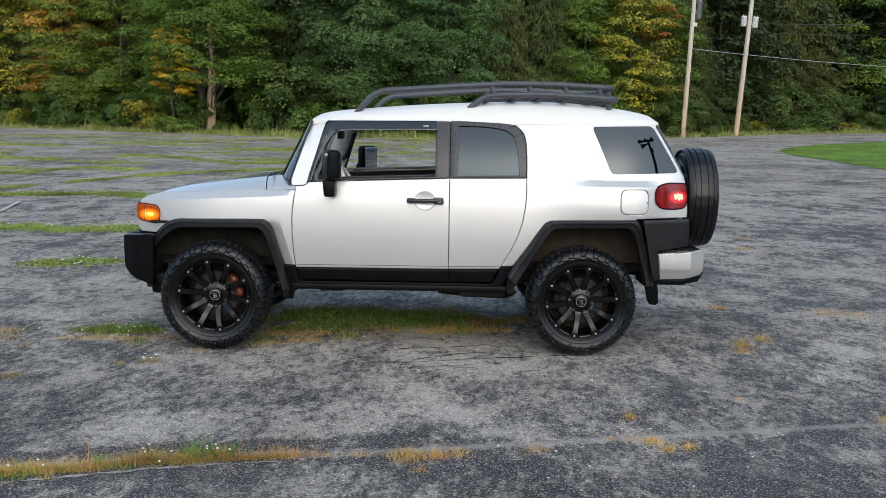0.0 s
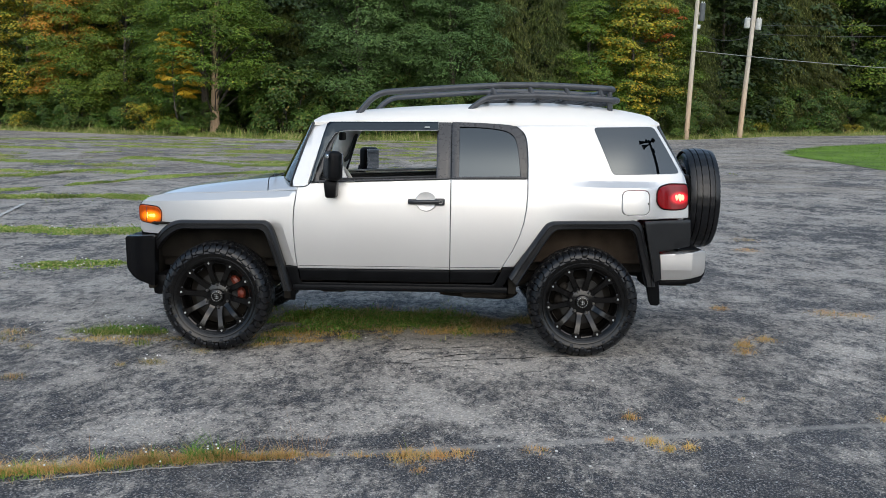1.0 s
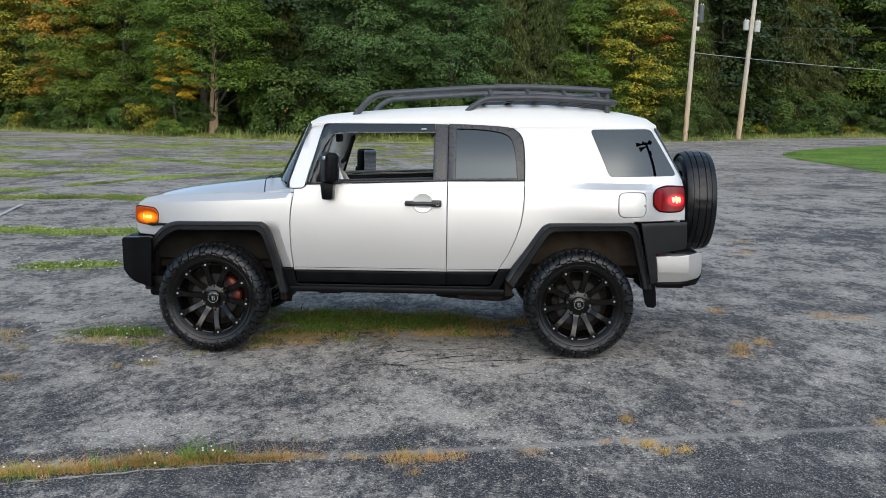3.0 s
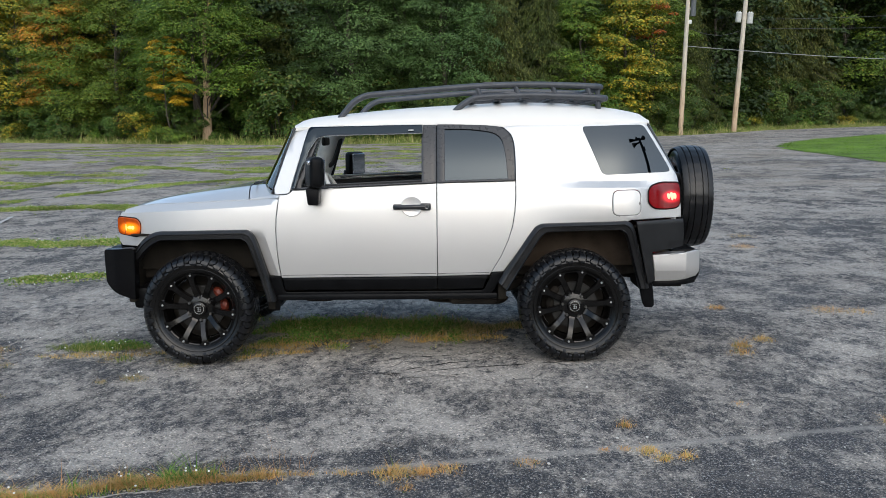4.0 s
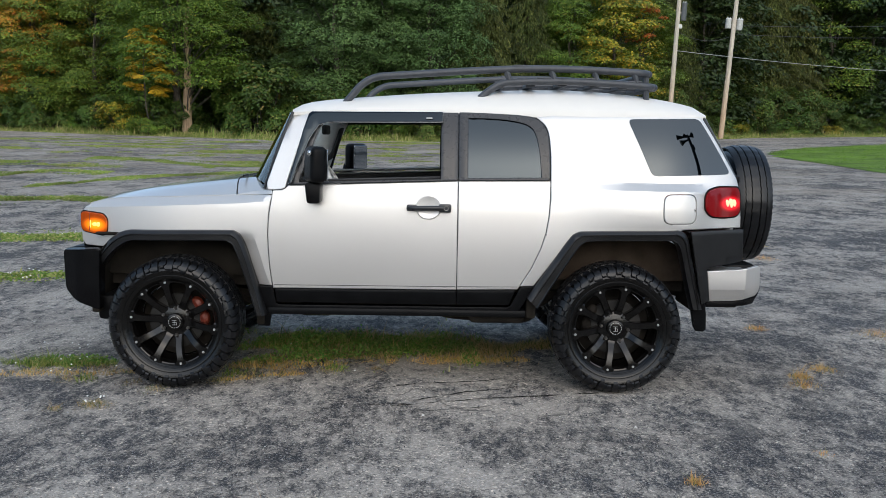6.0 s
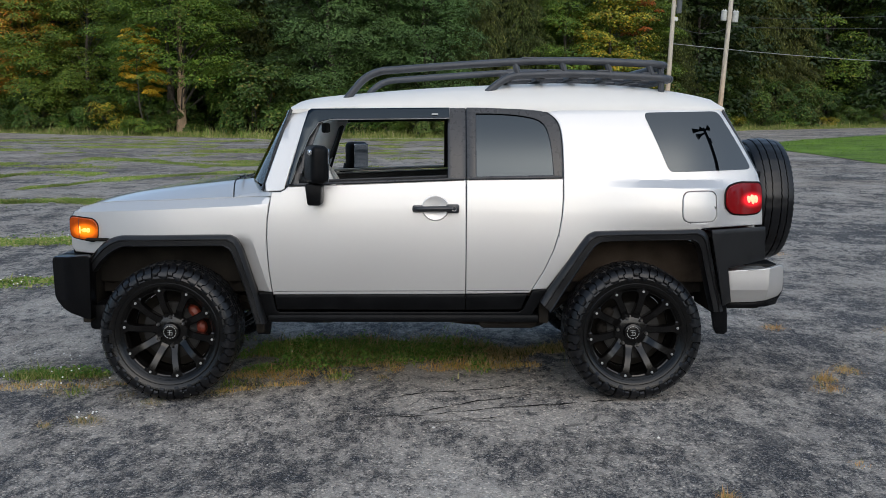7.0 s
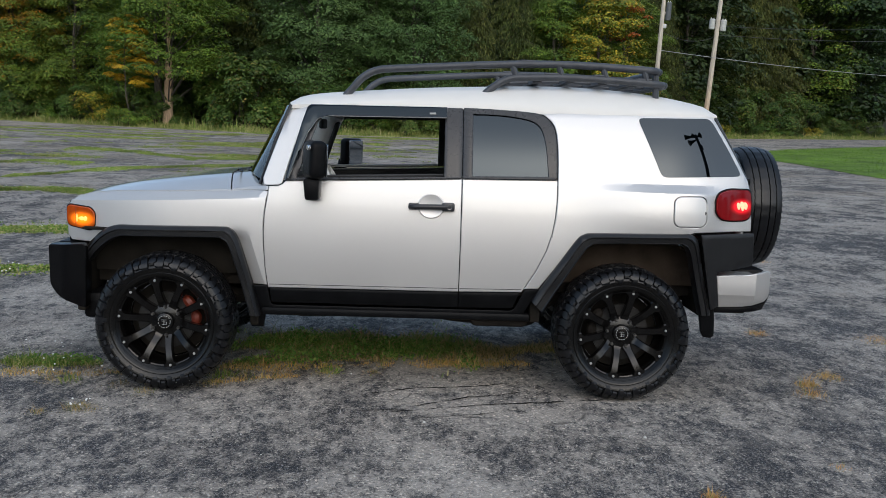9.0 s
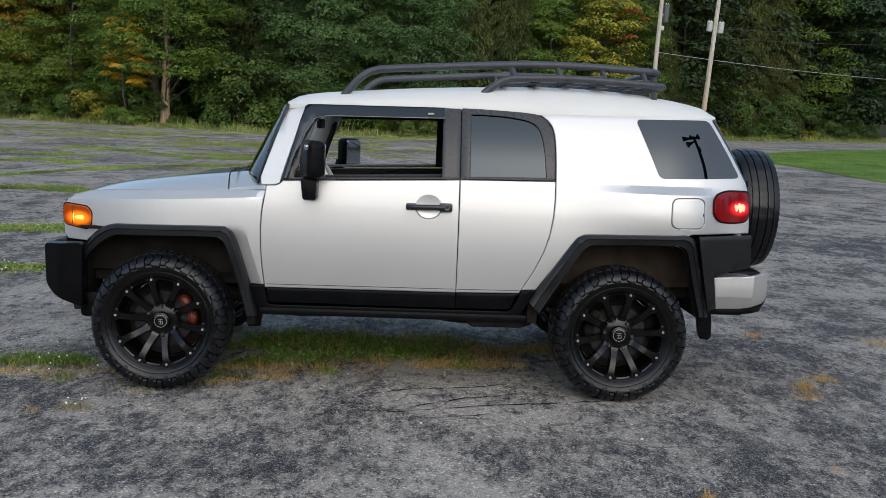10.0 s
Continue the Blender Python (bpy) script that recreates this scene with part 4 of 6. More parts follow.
FRAME_F = [(-0.662, 1.252), (-0.645, 1.268), (0.3665, 1.307), (0.3665, 1.725), (-0.50, 1.717), (-0.542, 1.710), (-0.558, 1.62)]
F_HOLE = [(-0.590, 1.282), (-0.485, 1.60), (-0.455, 1.640), (0.262, 1.652), (0.262, 1.312)]
FRAME_R = [(0.371, 1.308), (0.915, 1.317)] + soft_line([(0.925, 1.32), (0.925, 1.45), (0.917, 1.575), (0.894, 1.641), (0.838, 1.690), (0.72, 1.712), (0.58, 1.722), (0.371, 1.726)], 4)
R_HOLE = [(0.428, 1.322), (0.428, 1.682)] + soft_line([(0.50, 1.682), (0.62, 1.678), (0.74, 1.662), (0.805, 1.636), (0.838, 1.59), (0.860, 1.49), (0.872, 1.332)], 3)


def arch_y(x, z):
    return half_width(x, max(z, 0.66)) + 0.042


def build_side(s):
    fender = part("front_fender", panel(FENDER, s, step=0.035, shape=body_width, lines=[((-1.95, 1.100), (-1.67, 1.115)), ((-1.67, 1.115), (-0.95, 1.150)), ((-2, 1.0), (0, 1.0)), ((-2, 0.95), (0, 0.95)), ((-0.852, 0.935), (-0.768, 0.651)), ((-2, 0.910), (0, 0.910)), ((-2, 0.93), (0, 0.93)), ((-2, 0.97), (0, 0.97)), ((-2, 0.988), (0, 0.988))]), M["silver"], car, "silver metallic wing panel", 13)
    # flares
    o = soft_line([(-1.845, 0.80), (-1.80, 0.865), (-1.72, 0.938), (-1.635, 0.975), (-1.50, 0.982), (-1.05, 0.990), (-0.965, 0.982), (-0.925, 0.935), (-0.88, 0.80), (-0.82, 0.58), (-0.79, 0.47)])
    i = soft_line([(-1.80, 0.755), (-1.755, 0.810), (-1.69, 0.868), (-1.61, 0.910), (-1.50, 0.917), (-1.07, 0.925), (-1.01, 0.917), (-0.975, 0.885), (-0.935, 0.77), (-0.88, 0.58), (-0.85, 0.47)])
    flare = part("wheel_arch_flare", band(o, i, s, arch_y, 0.09), M["flare"], car, "black plastic arch flare")
    bm = panel([(-0.855, 0.385), (-0.872, 0.50), (-0.80, 0.50), (-0.765, 0.49), (-0.785, 0.385)], s, -0.01, 0.05, 0.03)
    part("mud_flap", bm, M["trim"], car, "black mud flap behind the front wheel")
    o = soft_line([(0.80, 0.60), (0.845, 0.672), (0.90, 0.755), (1.03, 0.950), (1.085, 1.005), (1.18, 1.018), (1.62, 1.030), (1.70, 1.030), (1.752, 0.985), (1.80, 0.82), (1.865, 0.60), (1.878, 0.54)])
    i = soft_line([(0.865, 0.535), (0.905, 0.60), (0.955, 0.685), (1.075, 0.880), (1.125, 0.940), (1.20, 0.957), (1.60, 0.968), (1.655, 0.965), (1.70, 0.925), (1.745, 0.78), (1.795, 0.60), (1.81, 0.54)])
    part("wheel_arch_flare", band(o, i, s, arch_y, 0.09), M["flare"], car, "black plastic arch flare")
    part("mud_flap", panel([(1.793, 0.62), (1.842, 0.425), (1.862, 0.392), (1.915, 0.384), (1.932, 0.400), (1.920, 0.50), (1.895, 0.62)], s, 0.02, 0.05, 0.02), M["trim"], car, "black mud flap behind the rear wheel")
    # lower trim and sill
    part("sill_trim", panel([(-0.80, 0.495), (-0.835, 0.645), (-0.755, 0.648), (-0.735, 0.540), (-0.72, 0.528), (0.68, 0.530), (0.705, 0.545), (0.76, 0.660), (0.85, 0.672), (0.75, 0.50)], s, 0.0), M["trim"], car)
    part("rocker", box(-0.79, 0.80, *sorted((s * 0.70, s * 0.865)), 0.468, 0.515, bevel=0.015), M["trim"], car, "black sill rail")
    # doors
    door = part("front_door", panel(DOOR_F, s), M["silver"], car, "silver metallic door with open window", 25)
    part("lower_cladding", panel(rounded(DOOR_F_LOW, 0.012), s, 0.006), M["trim"], door, "black lower door cladding")
    part("window_frame", panel(FRAME_F, s, -0.006, 0.045, holes=[F_HOLE]), M["gloss"], door, "black satin window frame")
    part("belt_seal", panel([(-0.648, 1.266), (-0.64, 1.276), (0.36, 1.317), (0.36, 1.305)], s, 0.006, 0.2, 0.01, roll=0.002), M["gloss"], door)
    vis = [(-0.575, 1.60), (-0.548, 1.695), (-0.53, 1.708), (0.272, 1.717), (0.272, 1.655), (-0.42, 1.645), (-0.48, 1.628), (-0.535, 1.545), (-0.635, 1.275), (-0.652, 1.275)]
    visor = part("rain_visor", panel(vis, s, 0.024, 0.08, 0.004, roll=0.003), M["smoke"], door, "smoked plastic rain visor")
    part("visor_rim", panel([(-0.40, 1.642), (-0.40, 1.651), (0.272, 1.661), (0.272, 1.652)], s, 0.028, 0.2, 0.012, roll=0.002), M["gloss"], visor)
    pts = [(x, s * (half_width(x, z) + 0.0265), z) for x, z in ((-0.635, 1.278), (-0.535, 1.545), (-0.482, 1.627), (-0.42, 1.644), (0.0, 1.6495), (0.270, 1.6545), (0.271, 1.714))]
    part("visor_edge", tube(pts, 0.0015, 6), M["cable_pale"], visor, "pale grey edge of the visor")
    part("maker_mark", panel([(0.168, 1.672), (0.170, 1.682), (0.205, 1.684), (0.207, 1.673)], s, 0.030, 0.2, 0.002, roll=0.0005), M["cable_pale"], visor, "small pale printed mark")
    part("inner_trim", panel([(-0.70, 0.72), (-0.70, 1.20), (-0.60, 1.255), (0.33, 1.297), (0.33, 0.72)], s, -0.07, 0.15, 0.03), M["cabin_dark"], door)
    # light on the far door's edge is put into a pale grey
    part("sill_cap", tube([(-0.60, s * 0.795, 1.284), (0.26, s * 0.795, 1.318)], 0.010, 6), M["can"] if s > 0 else M["cabin_dark"], door, "window sill edge inside the door")
    # shade of the pressed crease, laid on as a black line
    part("crease_shade", tube([(x, s * (half_width(x, 0.656) + 0.0006), 0.656 + 0.004 * (x + 0.74)) for x in np.linspace(-0.742, 0.360, 12)], 0.0017, 6), M["seam"], door, "shade of the crease along the door, as a black line")
    handle(s, door)
    mirror(s, door)
    rear = part("rear_door", panel(DOOR_R, s), M["silver"], car, "silver metallic rear half-door", 25)
    part("lower_cladding", panel(rounded(DOOR_R_LOW, 0.012), s, 0.006), M["trim"], rear, "black lower door cladding")
    part("window_frame", panel(FRAME_R, s, -0.004, 0.045, holes=[R_HOLE]), M["gloss"], rear, "black satin window frame")
    part("belt_seal", panel([(0.374, 1.306), (0.374, 1.318), (0.917, 1.327), (0.917, 1.315)], s, 0.006, 0.2, 0.01, roll=0.002), M["gloss"], rear)
    g = [(0.415, 1.312), (0.415, 1.692), (0.60, 1.690), (0.75, 1.672), (0.832, 1.640), (0.87, 1.52), (0.884, 1.322)]
    part("window_glass", panel(g, s, -0.014, 0.06, 0.004, roll=0), M["privacy_door"], rear, "dark privacy glass pane")
    # the crease's shade runs on as a black line here
    part("crease_shade", tube([(x, s * (half_width(x, 0.660) + 0.0006), 0.6605 + 0.010 * (x - 0.374)) for x in np.linspace(0.374, 0.738, 6)], 0.0017, 6), M["seam"], rear, "shade of the crease along the door, as a black line")
    # rear quarter
    quarter = part("rear_quarter_panel", panel(QUARTER, s, step=0.05, lines=[((0, z), (2, z)) for z in (1.25, 1.262, 1.276, 1.292, 1.308, 1.322)], holes=[Q_HOLE, rounded(FUEL, 0.05, 7)]), M["silver"], car, "silver metallic quarter panel", 25)
    g = rounded([(1.405, 1.692), (1.852, 1.702), (2.042, 1.366), (1.540, 1.350)], 0.035)
    part("window_glass", panel(g, s, 0.003, 0.06, 0.004, roll=0), M["privacy"], quarter, "dark privacy glass pane")
    fuel = part("fuel_flap", panel(rounded([(p[0] * 0.966 + 1.701 * 0.034, p[1] * 0.966 + 1.157 * 0.034) for p in FUEL], 0.05, 7), s, 0.002, 0.05), M["silver"], quarter, "square fuel flap", 25)
    y = half_width(1.795, 1.15) + 0.004
    part("flap_lock", lathe([(0.001, 0), (0.010, 0), (0.011, 0.006)], 12, m=Matrix.Translation((1.788, s * y, 1.150)) @ Matrix.Diagonal((1, -s, 1, 1))), M["chrome"], fuel, "bright flap lock")
    part("door_hinge_gap", panel([(-0.9, 0.66), (-0.9, 1.18), (2.05, 1.18), (2.05, 1.06), (1.70, 1.04), (1.1, 1.0), (0.82, 0.66)], s, -0.03, 0.2, 0.01), M["seam"], car)
    part("cowl_side", panel(COWL_SIDE, s, 0.0, 0.03, roll=0.0015), M["silver"], car, "silver panel at the foot of the windscreen")
    part("window_pillar", panel(PILLAR, s, 0.0, shape=cabin_width), M["silver"], car, "silver windscreen pillar", 25)
    corner(s)
    lamps(s)


FUEL = [(1.598, 1.066), (1.598, 1.246), (1.802, 1.248), (1.806, 1.068)]


def handle(s, door):
    y = half_width(0.17, 1.165)
    bowl = part("handle_recess", lathe([(0.001, 0.011), (0.030, 0.0085), (0.055, 0.0035), (0.067, 0.0008), (0.071, 0.003), (0.073, 0.012)], 40,
                m=Matrix.Translation((0.192, s * (y + 0.013), 1.1440)) @ Matrix.Rotation(s * radians(6), 4, "X") @ Matrix.Diagonal((1.08, -s, 1, 1))), M["silver"], door, "round silver handle bowl")
    bm = bmesh.new()
    pts = curve_points([(0.070, s * (y + 0.012), 1.1390), (0.100, s * (y + 0.036), 1.1400), (0.19, s * (y + 0.045), 1.1420), (0.285, s * (y + 0.034), 1.1420), (0.313, s * (y + 0.012), 1.1420)], 6)
    add_tube(bm, pts, 0.0160, 10)
    add_box(bm, 0.060, 0.122, *sorted((s * (y - 0.002), s * (y + 0.022))), 1.1200, 1.1600, bevel=0.009)
    add_box(bm, 0.252, 0.328, *sorted((s * (y - 0.002), s * (y + 0.047))), 1.1170, 1.1670, bevel=0.011)
    part("door_handle", bm, M["gloss"], door, "black bar handle")
    part("key_lock", lathe([(0.001, 0.006), (0.009, 0.006), (0.0105, 0.000), (0.0135, -0.001), (0.0150, 0.009)], 20, m=Matrix.Translation((0.298, s * (y + 0.0485), 1.1420)) @ Matrix.Diagonal((1, -s, 1, 1))), M["steel"], door, "round key lock")


def mirror(s, door):
    turn = Matrix.Translation((-0.415 if s > 0 else -0.478, s * 1.02, 1.39 if s > 0 else 1.396)) @ Matrix.Rotation(-s * radians(41 if s > 0 else 24), 4, "Z") @ Matrix.Rotation(radians(0 if s > 0 else 2), 4, "Y") @ Matrix.Translation((0.475, -s * 1.02, -1.42))
    bm = box(-0.520, -0.420, *sorted((s * 0.93, s * 1.11)), 1.312, 1.525, bevel=0.036, seg=5, m=turn)
    m = part("door_mirror", bm, M["trim"], door, "tall black door mirror")
    bm = box(-0.535, -0.442, *sorted((s * 0.90, s * 1.045)), 1.166, 1.288, bevel=0.014, seg=2)
    for v in bm.verts:
        v.co.x += 0.012 * max(0, 1.25 - v.co.z) / 0.08 * (1 if v.co.x < -0.49 else -0.4)
    part("mirror_foot", bm, M["trim"], m, "black mirror bracket")
    part("mirror_arm", tube(curve_points([(-0.50, s * 0.86, 1.20), (-0.50, s * 0.93, 1.23), (-0.485, s * 1.0, 1.32)]), 0.024), M["trim"], m)
    part("mirror_glass", box(-0.424, -0.415, *sorted((s * 0.948, s * 1.094)), 1.328, 1.508, bevel=0.003, seg=1, m=turn), M["mirror"], m, "silvered mirror pane")
    # glint on the cap's outer edge, added as a small chrome block
    part("repeater", box(-0.540, -0.520, *sorted((s * 1.07, s * 1.112)), 1.470, 1.500, bevel=0.006, seg=1, m=turn), M["chrome"], m, "small bright glint on the mirror cap's edge")


def corner(s):
    """The black rear corner and the silver end of the bumper."""
    def shape(x, z):
        return half_width(x, 1.0) + 0.035
    o = [(1.765, 1.026), (2.128, 1.030), (2.135, 0.90), (2.132, 0.835), (1.97, 0.812), (1.885, 0.80), (1.915, 0.60), (1.86, 0.58), (1.80, 0.86)]
    part("rear_corner_trim", panel(o, s, 0.0, 0.06, 0.03, shape=shape), M["flare"], car, "black plastic rear corner panel")

    def bump_shape(x, z):
        return 0.872 - 0.75 * max(0, x - 2.145) - 0.045 * (1 - ss(0.58, 0.69, z))
    o = [(1.900, 0.778), (2.08, 0.786), (2.225, 0.806), (2.252, 0.796), (2.256, 0.64), (2.235, 0.612), (2.08, 0.588), (1.925, 0.583)]
    part("bumper_end", panel(o, s, 0.0, 0.04, 0.03, shape=bump_shape), M["silver"], car, "silver painted bumper end", 20)
    o = [(1.90, 0.60), (1.97, 0.583), (2.08, 0.583), (2.23, 0.606), (2.250, 0.632), (2.256, 0.66), (2.268, 0.66), (2.265, 0.612), (2.23, 0.56), (1.92, 0.545)]
    part("bumper_skirt", panel(o, s, -0.012, 0.05, 0.03, shape=bump_shape), M["trim"], car, "black bumper lower edge")
    part("bumper_top", box(1.95, 2.19, *sorted((s * 0.45, s * 0.80)), 0.735, 0.772, bevel=0.012), M["silver"], car)


def lamps(s):
    # tail lamp
    o = rounded([(1.862, 1.235), (1.885, 1.268), (1.955, 1.290), (2.098, 1.286), (2.108, 1.235), (2.108, 1.112), (1.99, 1.104), (1.905, 1.113), (1.862, 1.155)], 0.07, 6)
    tail = part("tail_lamp", panel(o, s, 0.022, 0.04, 0.05, roll=0.016), M["red"], car, "red tail lamp, lit")
    part("gasket", panel([(1.99 + (x - 1.99) * 1.055, 1.196 + (z - 1.196) * 1.085) for x, z in o], s, 0.008, 0.04, 0.03, roll=0.003), M["trim"], tail, "black rubber lamp seal")
    for x, dz, r in ((2.034, 0.0, 0.025), (2.058, 0.001, 0.020), (2.010, 0.001, 0.019)):
        part("bulb", lathe([(0.001, 0.003), (r * 0.7, 0.002), (r, -0.001)], 16, m=Matrix.Translation((x, s * (half_width(x, 1.19) + 0.0215), 1.190 + dz)) @ Matrix.Diagonal((0.85, s, 1.25, 1))), M["red_lit"], tail, "glowing red bulb")
    # front marker
    o = rounded([(-1.962, 1.078), (-1.957, 0.955), (-1.80, 0.935), (-1.772, 0.960), (-1.768, 1.035), (-1.80, 1.066)], 0.035, 6)
    mark = part("turn_lamp", panel(o, s, 0.016, 0.035, 0.05, roll=0.012), M["amber"], car, "amber corner lamp, lit")
    part("gasket", panel([(-1.866 + (x + 1.866) * 1.05, 1.006 + (z - 1.006) * 1.09) for x, z in o], s, 0.004, 0.035, 0.03, roll=0.003), M["trim"], mark, "black lamp surround")
    part("lens_rib", tube([(-1.893, s * (half_width(-1.893, z) + 0.0165), z) for z in (0.955, 1.0, 1.066)], 0.0022, 6), M["caliper"], mark, "dark rib across the lens")
    # the tall third disc is the bulb's reflection, built as a glowing spot
    for x, r, wide, tall in ((-1.826, 0.015, 1.2, 1.0), (-1.850, 0.012, 2.0, 1.0), (-1.886, 0.008, 0.7, 3.2)):
        y = half_width(x, 1.0) + 0.017
        part("bulb", lathe([(0.001, 0.004), (r * 0.8, 0.002), (r, -0.002)], 16, m=Matrix.Translation((x, s * y, 1.000)) @ Matrix.Diagonal((wide, s, tall, 1))), M["amber_lit"], mark, "glow of the amber bulb and its reflection")


build_side(-1)
build_side(1)


# roof, hood, screens
ROOF_TOP = [(-0.70, 1.724), (-0.63, 1.764), (-0.50, 1.789), (-0.33, 1.806), (0.10, 1.842), (0.60, 1.869), (1.0, 1.880), (1.35, 1.866), (1.60, 1.840), (1.80, 1.805), (1.90, 1.775), (1.93, 1.742)]
ROOF_EDGE = [(-0.70, 1.703), (-0.30, 1.722), (0.40, 1.731), (1.00, 1.712), (1.93, 1.716)]


def roof_mesh():
    bm = bmesh.new()
    nx, nv = 44, 30
    grid = []
    for i in range(nx + 1):
        u = i / nx
        row = []
        for j in range(nv + 1):
            v = -1 + 2 * j / nv
            x = -0.645 - 0.06 * (1 - v * v) + u * (1.90 + 0.645 + 0.05 * (1 - v * v) + 0.05 * (1 - v * v))
            xe = -0.70 + u * 2.63
            zt, ze = smooth_table(xe, ROOF_TOP), smooth_table(xe, ROOF_EDGE)
            hw = half_width(min(x, 1.9), ze) + 0.004
            a = abs(v)
            row.append(bm.verts.new((x, math.copysign(hw * (1 - (1 - a) ** 1.18), v), ze + max(0.0, zt - ze) * (1 - a**4.6))))
        grid.append(row)
    for a, b in zip(grid, grid[1:]):
        for j in range(nv):
            bm.faces.new((a[j], b[j], b[j + 1], a[j + 1]))
    r = bmesh.ops.extrude_face_region(bm, geom=bm.faces[:])
    vs = [g for g in r["geom"] if isinstance(g, bmesh.types.BMVert)]
    bmesh.ops.translate(bm, verts=vs, vec=(0, 0, -0.022))
    bmesh.ops.recalc_face_normals(bm, faces=bm.faces)
    return bm


part("roof", roof_mesh(), M["white"], car, "white painted roof", 50)
bm = box(-0.60, 1.85, -0.66, 0.66, 1.688, 1.700, bevel=0.004, seg=1)
part("headliner", bm, M["cabin"], car, "grey cloth headliner")
HOOD_MID = [(-2.00, 1.04), (-1.97, 1.09), (-1.88, 1.155), (-1.70, 1.205), (-1.38, 1.254), (-1.05, 1.290), (-0.965, 1.300)]


def crown_of(a):
    """The bonnet falls away over its outer shoulders."""
    return 1 - max(0.0, (a - 0.66) / 0.34) ** 1.35


def hood_mesh(x0, x1, nx=22, nv=28, sweep=0.08):
    bm = bmesh.new()
    grid = []
    for i in range(nx + 1):
        row = []
        for j in range(nv + 1):
            v = -1 + 2 * j / nv
            front, rear = x0 - (sweep if x0 > -1.5 else 0.0) * (1 - v * v), x1 - (sweep if x0 < -1.5 else 0.0) * (1 - v * v)
            x = front + (rear - front) * i / nx
            zl = lerp_table(x, HOODLINE) + 0.003
            x2 = x - (0.03 * (1 - v * v) * (1 - i / nx) if x0 < -1.5 else 0.0)
            zm = smooth_table(x2, HOOD_MID) if x < -0.965 else 1.300 + (x + 0.965) * 0.10
            zl = min(zl, zm)
            a = abs(v)
            bulge = 0.0
            row.append(bm.verts.new((x2, v * (half_width(x, lerp_table(x, HOODLINE)) - 0.004), zl + (zm - zl) * crown_of(a) + bulge * ss(-1.9, -1.5, x) - 0.012)))
        grid.append(row)
    for a, b in zip(grid, grid[1:]):
        for j in range(nv):
            bm.faces.new((a[j], b[j], b[j + 1], a[j + 1]))
    bmesh.ops.inset_region(bm, faces=bm.faces[:], thickness=0.006, use_boundary=True)
    for v in bm.verts:
        if any(e.is_boundary for e in v.link_edges):
            v.co.z -= 0.005
    r = bmesh.ops.extrude_face_region(bm, geom=bm.faces[:])
    bmesh.ops.translate(bm, verts=[g for g in r["geom"] if isinstance(g, bmesh.types.BMVert)], vec=(0, 0, -0.02))
    bmesh.ops.recalc_face_normals(bm, faces=bm.faces)
    return bm


part("hood", hood_mesh(-1.935, -0.978), M["silver"], car, "silver metallic bonnet", 30)
for s in (-1, 1):
    pts = [(x, s * (half_width(x, lerp_table(x, HOODLINE)) - 0.002), lerp_table(x, HOODLINE) + 0.001) for x in np.linspace(-1.90, -0.765, 30)]
    # silver rod in place of the bright highlight along the seam
    part("hood_seam", tube(pts, 0.0022, 6), M["silver"], car)
bm = tube([(-0.974 - 0.08 * (1 - v * v), v * 0.80, 1.197 + 0.099 * crown_of(abs(v)) - 0.006 - 0.009 * (1 - v * v)) for v in np.linspace(-1, 1, 25)], 0.003, 6)
part("hood_seam", bm, M["seam"], car)
for s in (-1, 1):
    pts = [(x, s * (half_width(x, z) + 0.001), z) for x, z in ((-1.893, 1.122), (-1.902, 1.105), (-1.908, 1.075))]
    # the edge's highlight is put in as a pale grey rod
    part("nose_seam", tube(pts, 0.0022, 6), M["can"], car, "highlight on the nose panel's edge, as a pale grey line")
part("cowl", hood_mesh(-0.970, -0.775, 6), M["silver"], car, "silver cowl panel", 30)


def screen_mesh(corners, bow, n=20, thick=0.006, power=2.0):
    """A bowed pane: bottom and top half-edges as (x, half width, z)."""
    (xb, wb, zb), (xt, wt, zt) = corners
    bm = bmesh.new()
    grid = []
    for i in range(7):
        u = i / 6
        row = []
        for j in range(n + 1):
            v = -1 + 2 * j / n
            row.append(bm.verts.new((xb + (xt - xb) * u + bow * (1 - 0.45 * u) * (1 - abs(v) ** power), v * (wb + (wt - wb) * u), zb + (zt - zb) * u)))
        grid.append(row)
    for a, b in zip(grid, grid[1:]):
        for j in range(n):
            bm.faces.new((a[j], a[j + 1], b[j + 1], b[j]))
    r = bmesh.ops.extrude_face_region(bm, geom=bm.faces[:])
    bmesh.ops.translate(bm, verts=[g for g in r["geom"] if isinstance(g, bmesh.types.BMVert)], vec=(thick, 0, 0))
    bmesh.ops.recalc_face_normals(bm, faces=bm.faces)
    return bm


part("windscreen", screen_mesh(((-0.815, 0.785, 1.235), (-0.647, 0.71, 1.700)), -0.165, power=4.0), M["screen"], car, "reflecting windscreen glass").visible_shadow = False
for s in (-1, 1):
    part("screen_seal", tube([(-0.812, s * 0.805, 1.235), (-0.728, s * 0.772, 1.50), (-0.650, s * 0.722, 1.702)], 0.010, 8), M["gloss"], car)
part("rear_screen", screen_mesh(((2.072, 0.70, 1.36), (1.890, 0.635, 1.695)), 0.03, thick=-0.006), M["privacy"], car, "dark rear window")
for s in (-1, 1):
    part("screen_seal", tube([(2.072, s * 0.735, 1.35), (1.980, s * 0.70, 1.53), (1.885, s * 0.662, 1.705)], 0.016, 8), M["gloss"], car)
bm = box(2.05, 2.105, -0.71, 0.71, 0.80, 1.335, bevel=0.025)
part("tailgate", bm, M["silver"], car, "silver tailgate")
